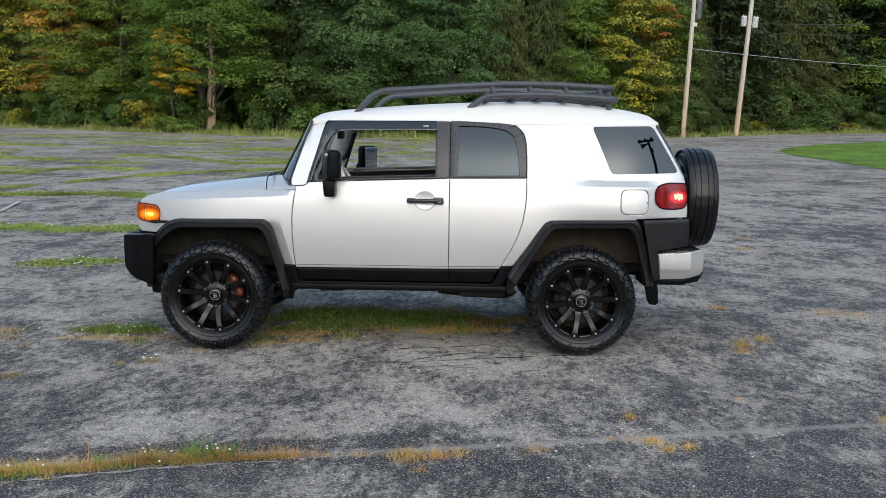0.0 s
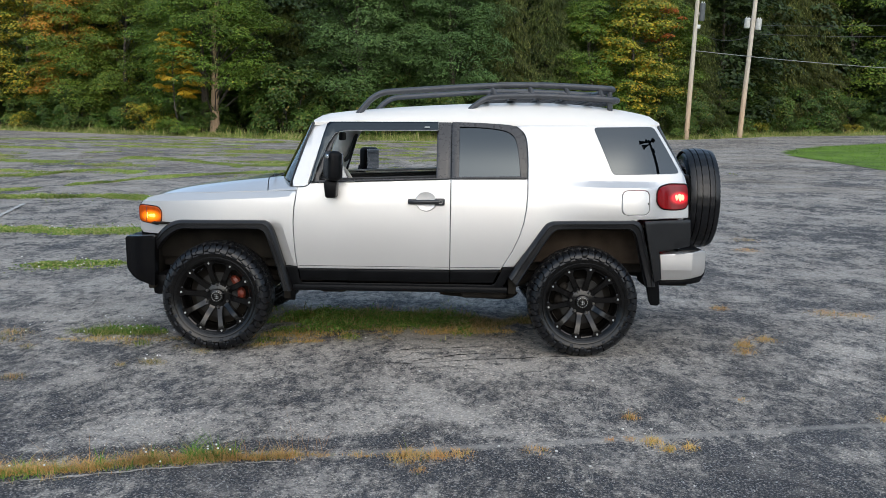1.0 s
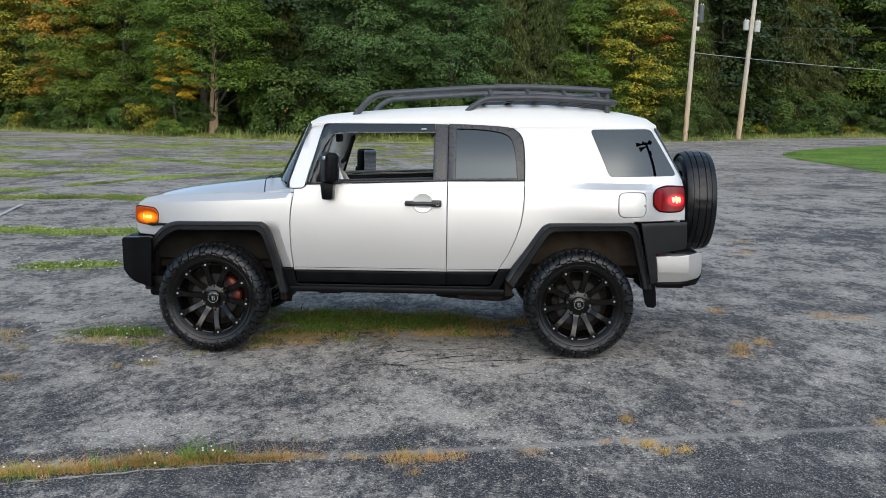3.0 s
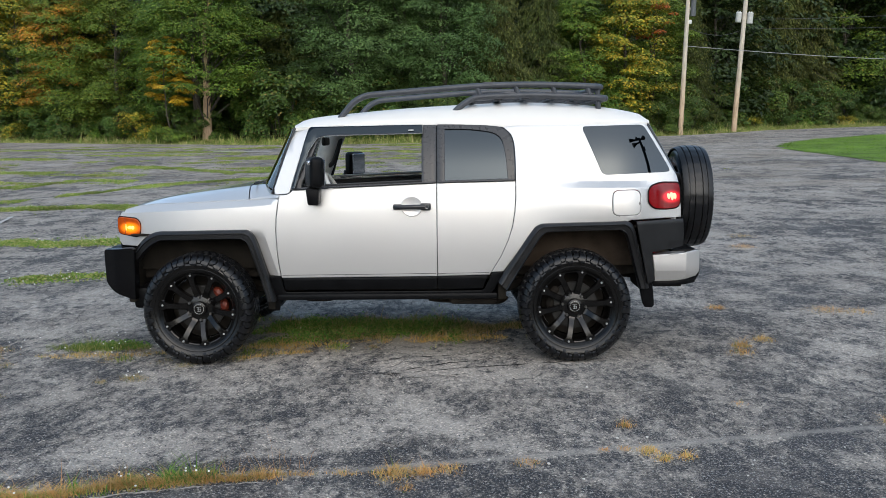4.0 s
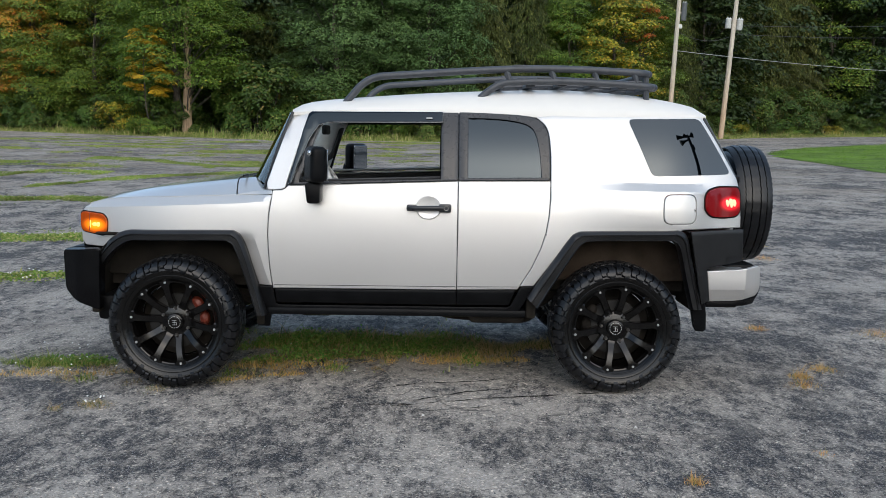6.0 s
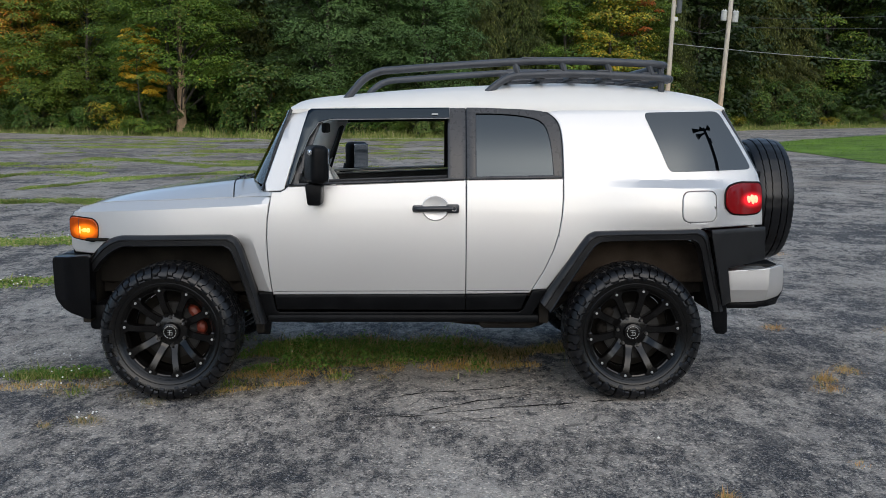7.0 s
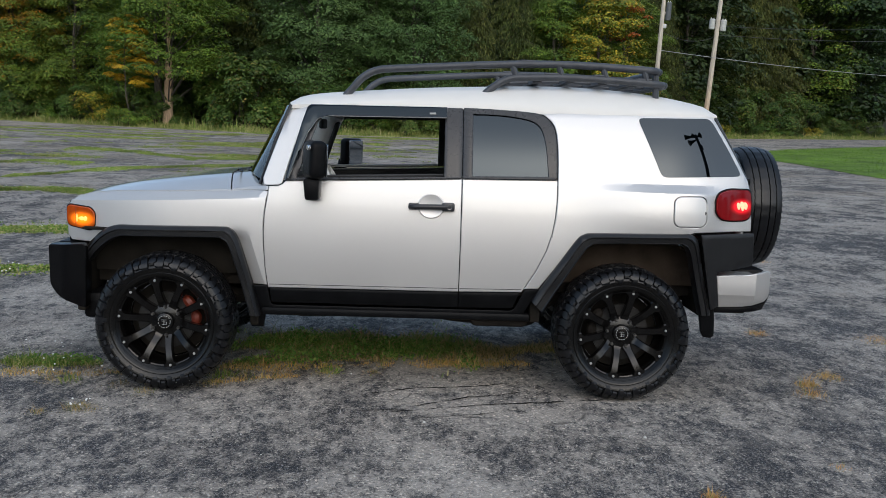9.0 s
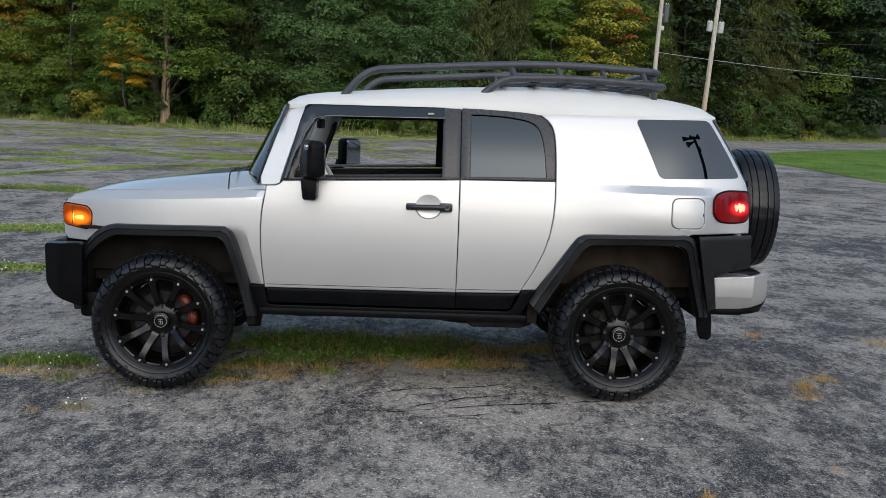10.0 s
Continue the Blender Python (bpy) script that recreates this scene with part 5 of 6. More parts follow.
part("rear_bumper", box(2.08, 2.285, -0.62, 0.62, 0.60, 0.79, bevel=0.025), M["trim"], car, "black rear bumper step")
for y in (-0.35, 0.1, 0.55):
    part("wiper", tube(curve_points([(-1.00, y, 1.285), (-0.985, y - 0.10, 1.303), (-0.965, y - 0.32, 1.306)]), 0.006, 6), M["trim"], car, "black wiper arm")
part("wiper_cowl", box(-0.95, -0.84, -0.45, 0.45, 1.265, 1.300, bevel=0.010), M["trim"], car)

# nose and front bumper
part("grille_panel", box(-1.965, -1.90, -0.70, 0.70, 0.84, 1.10, bevel=0.02), M["trim"], car, "black grille panel")
bm = bmesh.new()
add_box(bm, -2.04, -1.84, -0.74, 0.74, 0.56, 0.855, bevel=0.035, seg=3)
part("front_bumper", bm, M["trim"], car, "black steel-look front bumper")
for s in (-1, 1):
    def end_shape(x, z):
        return 0.86 - 0.55 * max(0.0, -1.93 - x) - 0.1 * max(0, 0.6 - z)
    o = rounded([(-2.055, 0.845), (-2.045, 0.60), (-1.985, 0.535), (-1.815, 0.470), (-1.805, 0.845), (-1.83, 0.860)], 0.03)
    part("bumper_wing", panel(o, s, 0, 0.04, 0.08, shape=end_shape, roll=0.012), M["bumper"], car, "black plastic bumper wing")
    part("air_dam", box(-1.86, -1.70, *sorted((s * 0.50, s * 0.78)), 0.40, 0.56, bevel=0.03), M["trim"], car)

# underside
part("floor_pan", box(-1.85, 2.05, -0.60, 0.60, 0.60, 0.72, bevel=0.02), M["under"], car, "dirty dark underbody")
part("cabin_floor", box(-0.80, 0.80, -0.84, 0.84, 0.62, 0.66, bevel=0.01), M["under"], car)
part("engine_bay", box(-1.88, -0.80, -0.62, 0.62, 0.72, 1.05, bevel=0.03), M["under"], car)
for s in (-1, 1):
    bm = bmesh.new()
    add_tube(bm, curve_points([(-1.75, s * 0.45, 0.60), (-1.35, s * 0.42, 0.66), (-0.85, s * 0.46, 0.50), (0.7, s * 0.50, 0.50), (1.0, s * 0.50, 0.58), (1.35, s * 0.50, 0.72), (2.05, s * 0.50, 0.66)]), 0.055, 8)
    part("frame_rail", bm, M["under"], car, "dark ladder frame rail")
    for cx in (-1.345, 1.345):
        bm = bmesh.new()
        n = 22
        prof = []
        for k in range(n + 1):
            a = math.pi * (0.07 + 0.86 * k / n)
            prof.append((cx + 0.52 * math.copysign(abs(math.cos(a)) ** 0.55, math.cos(a)), 0.46 + 0.505 * math.sin(a) ** 0.55))
        rows = [[bm.verts.new((x, s * y, z)) for x, z in prof] for y in (0.65, 0.85 if cx < 0 else 0.87)]
        for k in range(n):
            bm.faces.new((rows[0][k], rows[0][k + 1], rows[1][k + 1], rows[1][k]))
        bm.faces.new(rows[0])
        r = bmesh.ops.extrude_face_region(bm, geom=bm.faces[:])
        bmesh.ops.translate(bm, verts=[g for g in r["geom"] if isinstance(g, bmesh.types.BMVert)], vec=(0, -s * 0.012, 0.012))
        part("arch_liner", bm, M["liner" if cx < 0 else "liner_lit"], car, "dusty wheel arch liner, toned for the light in each arch")
    for x0, x1, z0, z1 in ((-1.87, -1.82, 0.46, 0.80), (-0.86, -0.81, 0.40, 0.90), (0.80, 0.86, 0.46, 0.90), (1.82, 1.88, 0.52, 0.98), (0.98, 1.84, 0.968, 0.990), (-1.84, -0.90, 0.940, 0.958)):
        part("splash_panel", box(x0, x1, *sorted((s * 0.45, s * 0.845)), z0, z1, bevel=0.012), M["liner"], car)
    part("spring_strut", tube([(-1.345, s * 0.60, 0.50), (-1.32, s * 0.56, 0.88)], 0.05, 10), M["under"], car)
    part("lower_arm", tube([(-1.345, s * 0.72, 0.36), (-1.30, s * 0.35, 0.44)], 0.035, 8), M["under"], car)
    part("shock_absorber", tube([(1.46, s * 0.62, 0.40), (1.40, s * 0.58, 0.80)], 0.03, 10), M["under"], car)
part("rear_axle", add_lathe(tube([(1.345, -0.72, 0.42), (1.345, 0.72, 0.42)], 0.05, 12), [(0.02, -0.13), (0.12, -0.09), (0.155, 0), (0.12, 0.09), (0.02, 0.13)], 20, m=Matrix.Translation((1.345, 0.1, 0.42))), M["under"], car, "dirty rear axle")
bm = box(-0.62, -0.30, -0.30, 0.30, 0.425, 0.52, bevel=0.03)
add_box(bm, -0.20, 0.30, -0.20, 0.22, 0.44, 0.60, bevel=0.05)
add_tube(bm, [(0.3, 0.0, 0.50), (1.25, 0.08, 0.44)], 0.035, 10)
part("gearbox", bm, M["under"], car, "dark gearbox and prop shaft")
bm = tube(curve_points([(-0.6, -0.38, 0.46), (-0.2, -0.36, 0.44), (0.35, -0.40, 0.45)]), 0.032, 8)
add_tube(bm, curve_points([(0.30, -0.40, 0.45), (0.42, -0.42, 0.44), (0.78, -0.46, 0.43), (0.85, -0.46, 0.46)]), 0.075, 10)
add_tube(bm, curve_points([(0.85, -0.46, 0.46), (1.1, -0.42, 0.62), (1.6, -0.40, 0.60), (2.12, -0.44, 0.53)]), 0.028, 8)
part("exhaust", bm, M["under"], car, "sooty exhaust pipe and silencer")
for x0, x1, y0, y1, z0 in ((0.45, 0.80, -0.80, -0.55, 0.415), (-0.62, -0.40, -0.72, -0.45, 0.43)):
    part("skid_bracket", box(x0, x1, y0, y1, z0, 0.50, bevel=0.035, seg=3), M["under"], car)
part("tow_hitch", add_box(tube([(2.06, -0.3, 0.52), (2.06, 0.3, 0.52)], 0.035, 8), 1.95, 2.16, -0.66, -0.58, 0.515, 0.555, bevel=0.008), M["under"], car, "dark tow hitch")

# roof rack: a thing bolted to the roof, part of the car
for s in (-1, 1):
    y = s * 0.575
    up = curve_points([(-0.350, y, 1.755), (-0.300, y, 1.815), (-0.235, y, 1.885), (-0.15, y, 1.928), (0.0, y, 1.945), (0.65, y, 1.990), (1.05, y, 1.998), (1.42, y, 1.985), (1.51, y * 0.99, 1.980), (1.555, y * 0.93, 1.978), (1.575, y * 0.80, 1.976), (1.58, 0, 1.976)], 7)
    part("rack_upper_rail", tube(up, 0.0225, 12), M["rack"], car, "dark grey tubular rack rail")
    lo = curve_points([(0.475, y, 1.785), (0.555, y, 1.855), (0.64, y, 1.902), (0.75, y, 1.915), (1.05, y, 1.922), (1.42, y, 1.908), (1.54, y * 0.99, 1.900), (1.59, y * 0.93, 1.897), (1.612, y * 0.80, 1.895), (1.617, 0, 1.893)], 7)
    part("rack_lower_rail", tube(lo, 0.0225, 12), M["rack"], car, "dark grey tubular rack rail")
    for x in (0.67, 0.95, 1.22, 1.47):
        zt = lerp_table(x, [(0.65, 1.990), (1.05, 1.998), (1.45, 1.985), (1.6, 1.978)])
        part("rack_post", tube([(x - 0.008, y, zt), (x + 0.020, y, zt - 0.085)], 0.019, 8), M["rack"], car)
    part("rack_post", tube([(1.545, s * 0.535, 1.975), (1.555, s * 0.535, 1.80)], 0.02, 8), M["rack"], car)
    for x, z in ((-0.335, 1.764),):
        part("rack_foot", box(x - 0.028, x + 0.028, y - 0.022, y + 0.022, z - 0.03, z + 0.004, bevel=0.006), M["rack"], car, "dark rack foot")
    for x, z in ((0.75, 2.0125), (0.90, 1.9395), (1.20, 1.9390), (1.47, 1.925)):
        part("rack_pad", box(x - 0.045, x + 0.045, y - 0.016, y + 0.016, z - 0.006, z + 0.007, bevel=0.005), M["rack"], car, "flat pad on the rack rail")
for x in (0.62, 0.82, 1.02, 1.22, 1.40, 1.56):
    z = lerp_table(x, [(0.6, 1.885), (1.05, 1.905), (1.6, 1.885)])
    part("rack_slat", box(x - 0.03, x + 0.03, -0.56, 0.56, z - 0.012, z + 0.012, bevel=0.006), M["rack"], car, "dark grey cross slat")
for y in (-0.3, 0.0, 0.3):
    part("rack_slat", tube(curve_points([(0.60, y, 1.888), (1.05, y, 1.908), (1.60, y, 1.888)]), 0.012, 8), M["rack"], car)

# cabin
part("dashboard", box(-0.86, -0.52, -0.74, 0.74, 0.95, 1.245, bevel=0.05, seg=3), M["cabin_dark"], car, "charcoal dashboard")
bm = bmesh.new()
tilt = Matrix.Translation((-0.40, -0.38, 1.20)) @ Euler((0, radians(-28), 0)).to_matrix().to_4x4() @ Euler((0, 0, radians(90))).to_matrix().to_4x4()
ring = [tilt @ Vector((0.172 * math.cos(a), 0, 0.172 * math.sin(a))) for a in [2 * math.pi * k / 40 for k in range(41)]]
add_tube(bm, ring, 0.016, 8, caps=False)
add_box(bm, -0.07, 0.07, -0.02, 0.03, -0.05, 0.05, bevel=0.02, m=tilt)
for a in (0.1, math.pi - 0.1, 1.5 * math.pi):
    add_tube(bm, [tilt @ Vector((0.05 * math.cos(a), 0, 0.05 * math.sin(a))), tilt @ Vector((0.18 * math.cos(a), 0, 0.18 * math.sin(a)))], 0.014, 6)
part("steering_wheel", bm, M["cabin"], car, "grey steering wheel")
part("rear_view_mirror", box(-0.545, -0.515, -0.13, 0.13, 1.565, 1.630, bevel=0.012), M["cabin_dark"], car, "small inside mirror")
for s in (-1, 1):
    part("pillar_lining", tube([(-0.70, s * 0.765, 1.27), (-0.60, s * 0.72, 1.52), (-0.52, s * 0.665, 1.68)], 0.085 if s > 0 else 0.034, 10), M["cabin"], car, "pale grey pillar lining")
    if s > 0:
        part("grab_handle", tube(curve_points([(-0.60, s * 0.70, 1.38), (-0.555, s * 0.645, 1.42), (-0.50, s * 0.62, 1.56), (-0.49, s * 0.645, 1.62)]), 0.02, 8), M["cabin_dark"], car, "dark grab handle")
    y = s * 0.38
    bm = box(0.25, 0.75, y - 0.24, y + 0.24, 0.85, 1.0, bevel=0.05, seg=3)
    part("seat_cushion", bm, M["cabin_dark"], car)
    bm = box(0.70, 0.86, y - 0.23, y + 0.23, 0.95, 1.45, bevel=0.05, seg=3)
    part("seat_back", bm, M["cabin_dark"], car)
    part("head_restraint", box(0.80, 0.89, y - 0.12, y + 0.12, 1.46, 1.62, bevel=0.035, seg=3), M["cabin_dark"], car)
    part("post_lining", panel([(0.27, 1.31), (0.27, 1.70), (0.92, 1.70), (0.92, 1.31), (0.86, 1.33), (0.80, 1.62), (0.44, 1.67), (0.44, 1.33)], s, -0.05, 0.1, 0.02), M["cabin_dark"], car)
part("rear_bench", box(1.15, 1.35, -0.62, 0.62, 0.75, 1.38, bevel=0.05, seg=3), M["cabin_dark"], car)


# wheels
def tyre_mesh(R, half, rim_r):
    """A carcass with a bulging sidewall, a bead ring and a round shoulder."""
    k = half / 0.155
    prof = [(rim_r - 0.012, 0.118 * k), (rim_r + 0.004, 0.140 * k), (rim_r + 0.018, 0.149 * k), (rim_r + 0.022, 0.1525 * k), (rim_r + 0.029, 0.1535 * k), (rim_r + 0.033, 0.1500 * k), (rim_r + 0.046, 0.1580 * k), (rim_r + 0.060, 0.1625 * k), (R - 0.080, 0.1610 * k), (R - 0.062, 0.1535 * k), (R - 0.044, 0.143 * k), (R - 0.028, 0.128 * k), (R - 0.016, 0.105 * k), (R - 0.013, 0.05 * k), (R - 0.012, 0)]
    prof = prof + [(r, -y) for r, y in reversed(prof[:-1])]
    return lathe(prof, 72)


def block(bm, R, a0, a1, w0, w1, r0, r1, skew=0.0, taper=0.86):
    """A tread block between two angles and two widths."""
    def P(r, a, w):
        return (r * math.cos(a), w, r * math.sin(a))
    am, wm = (a0 + a1) / 2, (w0 + w1) / 2
    low, top = [], []
    for a, w in ((a0, w0), (a1, w0), (a1, w1), (a0, w1)):
        sk = skew * (w - wm)
        low.append(P(r0, a + sk, w))
        top.append(P(r1, am + (a - am) * taper + sk, wm + (w - wm) * taper))
    hexa(bm, low + top)


def offroad_tread(R):
    """Interlocking stepped lugs that wrap round the shoulder on to the sidewall, and zigzag centre blocks."""
    bm = bmesh.new()
    n = 25
    p = 2 * math.pi / n
    shoulder = [(R - 0.096, 0.1665), (R - 0.070, 0.1715), (R - 0.046, 0.1660), (R - 0.027, 0.1530), (R - 0.013, 0.1300), (R - 0.005, 0.1100), (R - 0.001, 0.0880)]

    def at(u):
        u = min(max(u, 0.0), 1.0) * (len(shoulder) - 1)
        i = min(int(u), len(shoulder) - 2)
        (r0, w0), (r1, w1) = shoulder[i], shoulder[i + 1]
        return r0 + (r1 - r0) * (u - i), w0 + (w1 - w0) * (u - i)

    def lug(s, base, rows, deep):
        """Rows of (place on the shoulder, start, end), the angles in pitches."""
        tops, lows = [], []
        for i, (u, a, b) in enumerate(rows):
            r, w = at(u)
            edge = 0.004 if i in (0, len(rows) - 1) else 0.0
            pair_t, pair_l = [], []
            for ang, inw in ((a, 0.020), (b, -0.020)):
                t = base + p * (ang + inw)
                pair_t.append(bm.verts.new(((r - edge * 0.5) * math.cos(t), s * (w - edge), (r - edge * 0.5) * math.sin(t))))
                t = base + p * ang
                pair_l.append(bm.verts.new(((r - deep) * math.cos(t), s * (w - deep), (r - deep) * math.sin(t))))
            tops.append(pair_t), lows.append(pair_l)
        for i in range(len(rows) - 1):
            bm.faces.new((tops[i][0], tops[i][1], tops[i + 1][1], tops[i + 1][0]))
            bm.faces.new((tops[i][0], tops[i + 1][0], lows[i + 1][0], lows[i][0]))
            bm.faces.new((tops[i][1], lows[i][1], lows[i + 1][1], tops[i + 1][1]))
        bm.faces.new((tops[0][0], lows[0][0], lows[0][1], tops[0][1]))
        bm.faces.new((tops[-1][0], tops[-1][1], lows[-1][1], lows[-1][0]))

    for k in range(n):
        for s in (-1, 1):
            b = p * (k + random.uniform(-0.03, 0.03)) + (p * 0.5 if s > 0 else 0)
            j = [random.uniform(-0.03, 0.03) for _ in range(2)]
            lug(s, b, [(0.15 + j[0], 0.10, 0.40), (0.23, 0.04, 0.46), (0.26, 0.04, 0.62), (0.36, 0.02, 0.62), (0.42, 0.02, 0.47), (0.66, 0.05, 0.47), (0.70, 0.12, 0.52), (1.0, 0.14, 0.54)], 0.018)
            lug(s, b, [(0.30 + j[1], 0.66, 0.96), (0.39, 0.66, 0.99), (0.43, 0.52, 0.99), (0.56, 0.51, 0.96), (0.62, 0.51, 0.90), (0.72, 0.58, 0.90), (0.76, 0.60, 1.04), (1.0, 0.62, 1.06)], 0.018)
            block(bm, R, b + p * 0.06, b + p * 0.44, s * 0.050, s * 0.082, R - 0.028, R, s * -1.8, 0.9)
            block(bm, R, b + p * 0.54, b + p * 0.92, s * 0.044, s * 0.078, R - 0.028, R, s * -1.8, 0.9)
            block(bm, R, b + p * 0.20, b + p * 0.58, s * 0.005, s * 0.040, R - 0.028, R, s * 2.2, 0.9)
            block(bm, R, b + p * 0.70, b + p * 1.10, s * 0.005, s * 0.037, R - 0.028, R, s * 2.2, 0.9)
    bmesh.ops.recalc_face_normals(bm, faces=bm.faces)
    return bm


def spoke_mesh():
    bm = bmesh.new()
    rows = []
    for r, w, y in ((0.055, 0.036, -0.056), (0.085, 0.0335, -0.058), (0.102, 0.0285, -0.063), (0.118, 0.0250, -0.072), (0.145, 0.0235, -0.092), (0.18, 0.0230, -0.110), (0.225, 0.0235, -0.1215), (0.250, 0.026, -0.1245), (0.262, 0.033, -0.1265), (0.270, 0.043, -0.127), (0.292, 0.047, -0.127)):
        row = [(-w, y + 0.045), (-w, y + 0.007), (-w * 0.80, y), (w * 0.80, y), (w, y + 0.007), (w, y + 0.045)]
        rows.append([bm.verts.new((r, b, a)) for a, b in row])
    for p, q in zip(rows, rows[1:]):
        for i in range(len(p)):
            j = (i + 1) % len(p)
            bm.faces.new((p[i], p[j], q[j], q[i]))
    bm.faces.new(rows[0]), bm.faces.new(list(reversed(rows[-1])))
    bmesh.ops.recalc_face_normals(bm, faces=bm.faces)
    return bm


def mesh_of(bm, name, material, sharp=35):
    ob = part(name, bm, material, None, "", sharp)
    me = ob.data
    bpy.data.objects.remove(ob)
    return me


def child(name, me, parent, m, label=""):
    ob = new(name, me)
    ob.parent = parent
    ob.matrix_basis = m
    return tagged(ob, label)


R = 0.400
WHEEL = {
    "tyre": mesh_of(tyre_mesh(R, 0.155, 0.268), "tyre", M["rubber"]),
    "tread": mesh_of(offroad_tread(R), "tread", M["tread"], 30),
    "rim": mesh_of(lathe([(0.258, 0.12), (0.270, 0.10), (0.254, 0.02), (0.258, -0.06), (0.268, -0.100), (0.276, -0.114), (0.292, -0.120), (0.297, -0.136), (0.304, -0.143), (0.311, -0.138), (0.308, -0.10), (0.29, 0.13)], 72, closed=True), "rim", M["rim"]),
    "spoke": mesh_of(spoke_mesh(), "spoke", M["rim"], 30),
    "bolt": mesh_of(lathe([(0.0005, -0.009), (0.006, -0.009), (0.008, -0.004), (0.0085, 0.002)], 8), "bolt", M["cable_pale"]),
    "hub": mesh_of(lathe([(0.001, -0.060), (0.096, -0.060), (0.108, -0.054), (0.116, -0.03), (0.116, 0.02), (0.001, 0.02)], 40), "hub", M["rim"]),
    "nut": mesh_of(lathe([(0.0005, -0.016), (0.005, -0.016), (0.0085, -0.012), (0.0095, 0.0)], 6), "nut", M["steel"]),
    "cap": mesh_of(lathe([(0.0005, -0.030), (0.030, -0.030), (0.037, -0.026), (0.040, -0.015), (0.041, 0.0)], 32), "cap", M["rim"]),
    "disc": mesh_of(lathe([(0.06, -0.012), (0.168, -0.012), (0.168, 0.012), (0.06, 0.012)], 48, closed=True), "disc", M["disc"]),
}
bm = bmesh.new()
for k in range(14):
    add_box(bm, -0.0042, 0.0042, -0.0016, 0.0, 0.0262, 0.0286, bevel=0, m=Matrix.Rotation(k * math.pi / 7, 4, "Y"))
for x0, x1, z0, z1 in ((-0.012, 0.010, 0.008, 0.0098), (-0.002, 0.0, -0.012, 0.008), (-0.010, 0.010, -0.0138, -0.012), (0.009, 0.0108, -0.012, 0.0), (-0.010, 0.009, -0.0015, 0.0)):
    add_box(bm, x0, x1, -0.0016, 0.0, z0, z1, bevel=0)
WHEEL["emblem"] = mesh_of(bm, "emblem", M["cable_pale"])


def wheel(x, s, turn, front):
    w = new("wheel")
    w.parent = car
    flip = Euler((0, 0, 0 if s < 0 else math.pi)).to_matrix().to_4x4()
    w.matrix_basis = Matrix.Translation((x, s * 0.82, 0.420)) @ flip
    tagged(w, "large black ten-spoke wheel with all-terrain tyre")
    child("tyre", WHEEL["tyre"], w, Matrix(), "black rubber tyre")
    t = child("tread", WHEEL["tread"], w, Matrix.Rotation(radians(turn), 4, "Y"), "chunky tread blocks")
    tagged(t, kind="stuff")
    k9 = Matrix.Diagonal((0.905, 1, 0.905, 1))
    child("rim", WHEEL["rim"], w, k9, "gloss black rim")
    child("hub", WHEEL["hub"], w, k9)
    for k in range(10):
        m = Matrix.Rotation(-radians(turn + 36 * k), 4, "Y")
        child("spoke", WHEEL["spoke"], w, m @ k9)
        child("bolt", WHEEL["bolt"], w, m @ Matrix.Translation((0.2525, -0.127, 0)) @ Matrix.Scale(0.95, 4), "bright rim bolt")
    for k in range(6):
        child("lug_nut", WHEEL["nut"], w, Matrix.Rotation(radians(60 * k + turn), 4, "Y") @ Matrix.Translation((0.084, -0.060, 0)) @ Matrix.Scale(1.15, 4))
    child("centre_cap", WHEEL["cap"], w, Matrix.Translation((0, -0.062, 0)) @ Matrix.Diagonal((1.30, 1, 1.30, 1)), "black centre cap with pale emblem")
    child("emblem", WHEEL["emblem"], w, Matrix.Translation((0, -0.0925, 0)) @ Matrix.Diagonal((1.28, 1, 1.28, 1)))
    part("backing_plate", lathe([(0.03, 0.05), (0.228, 0.05), (0.228, 0.07), (0.03, 0.07)], 32, closed=True), M["under"], w)
    child("brake_disc", WHEEL["disc"], w, Matrix.Translation((0, -0.02, 0)))
    a0, a1 = (-0.12, 0.95) if (front and s < 0) else (2.3, 3.3)
    bm = bmesh.new()
    for f0, f1 in ((0.0, 0.44), (0.52, 1.0)):
        pts = [(0.172 * math.cos(a0 + (a1 - a0) * (f0 + (f1 - f0) * k / 5)), -0.028, 0.172 * math.sin(a0 + (a1 - a0) * (f0 + (f1 - f0) * k / 5))) for k in range(6)]
        add_tube(bm, pts, [0.016, 0.028, 0.032, 0.032, 0.028, 0.016], 8)
    part("brake_caliper", bm, M["caliper"] if front else M["under"], w, "orange painted brake caliper" if front else "")


wheel(-1.345, -1, 28, True)
wheel(1.345, -1, 7.5, False)
wheel(-1.345, 1, 10, True)
wheel(1.345, 1, 20, False)

# spare wheel on the tailgate
spare = new("wheel")
spare.parent = car
spare.matrix_basis = Matrix.Translation((2.352, 0.03, 1.135)) @ Euler((0, 0, radians(90))).to_matrix().to_4x4()
tagged(spare, "spare wheel with ribbed road tyre on the tailgate")
part("tyre", tyre_mesh(0.402, 0.117, 0.25), M["rubber"], spare, "black road tyre", 30)


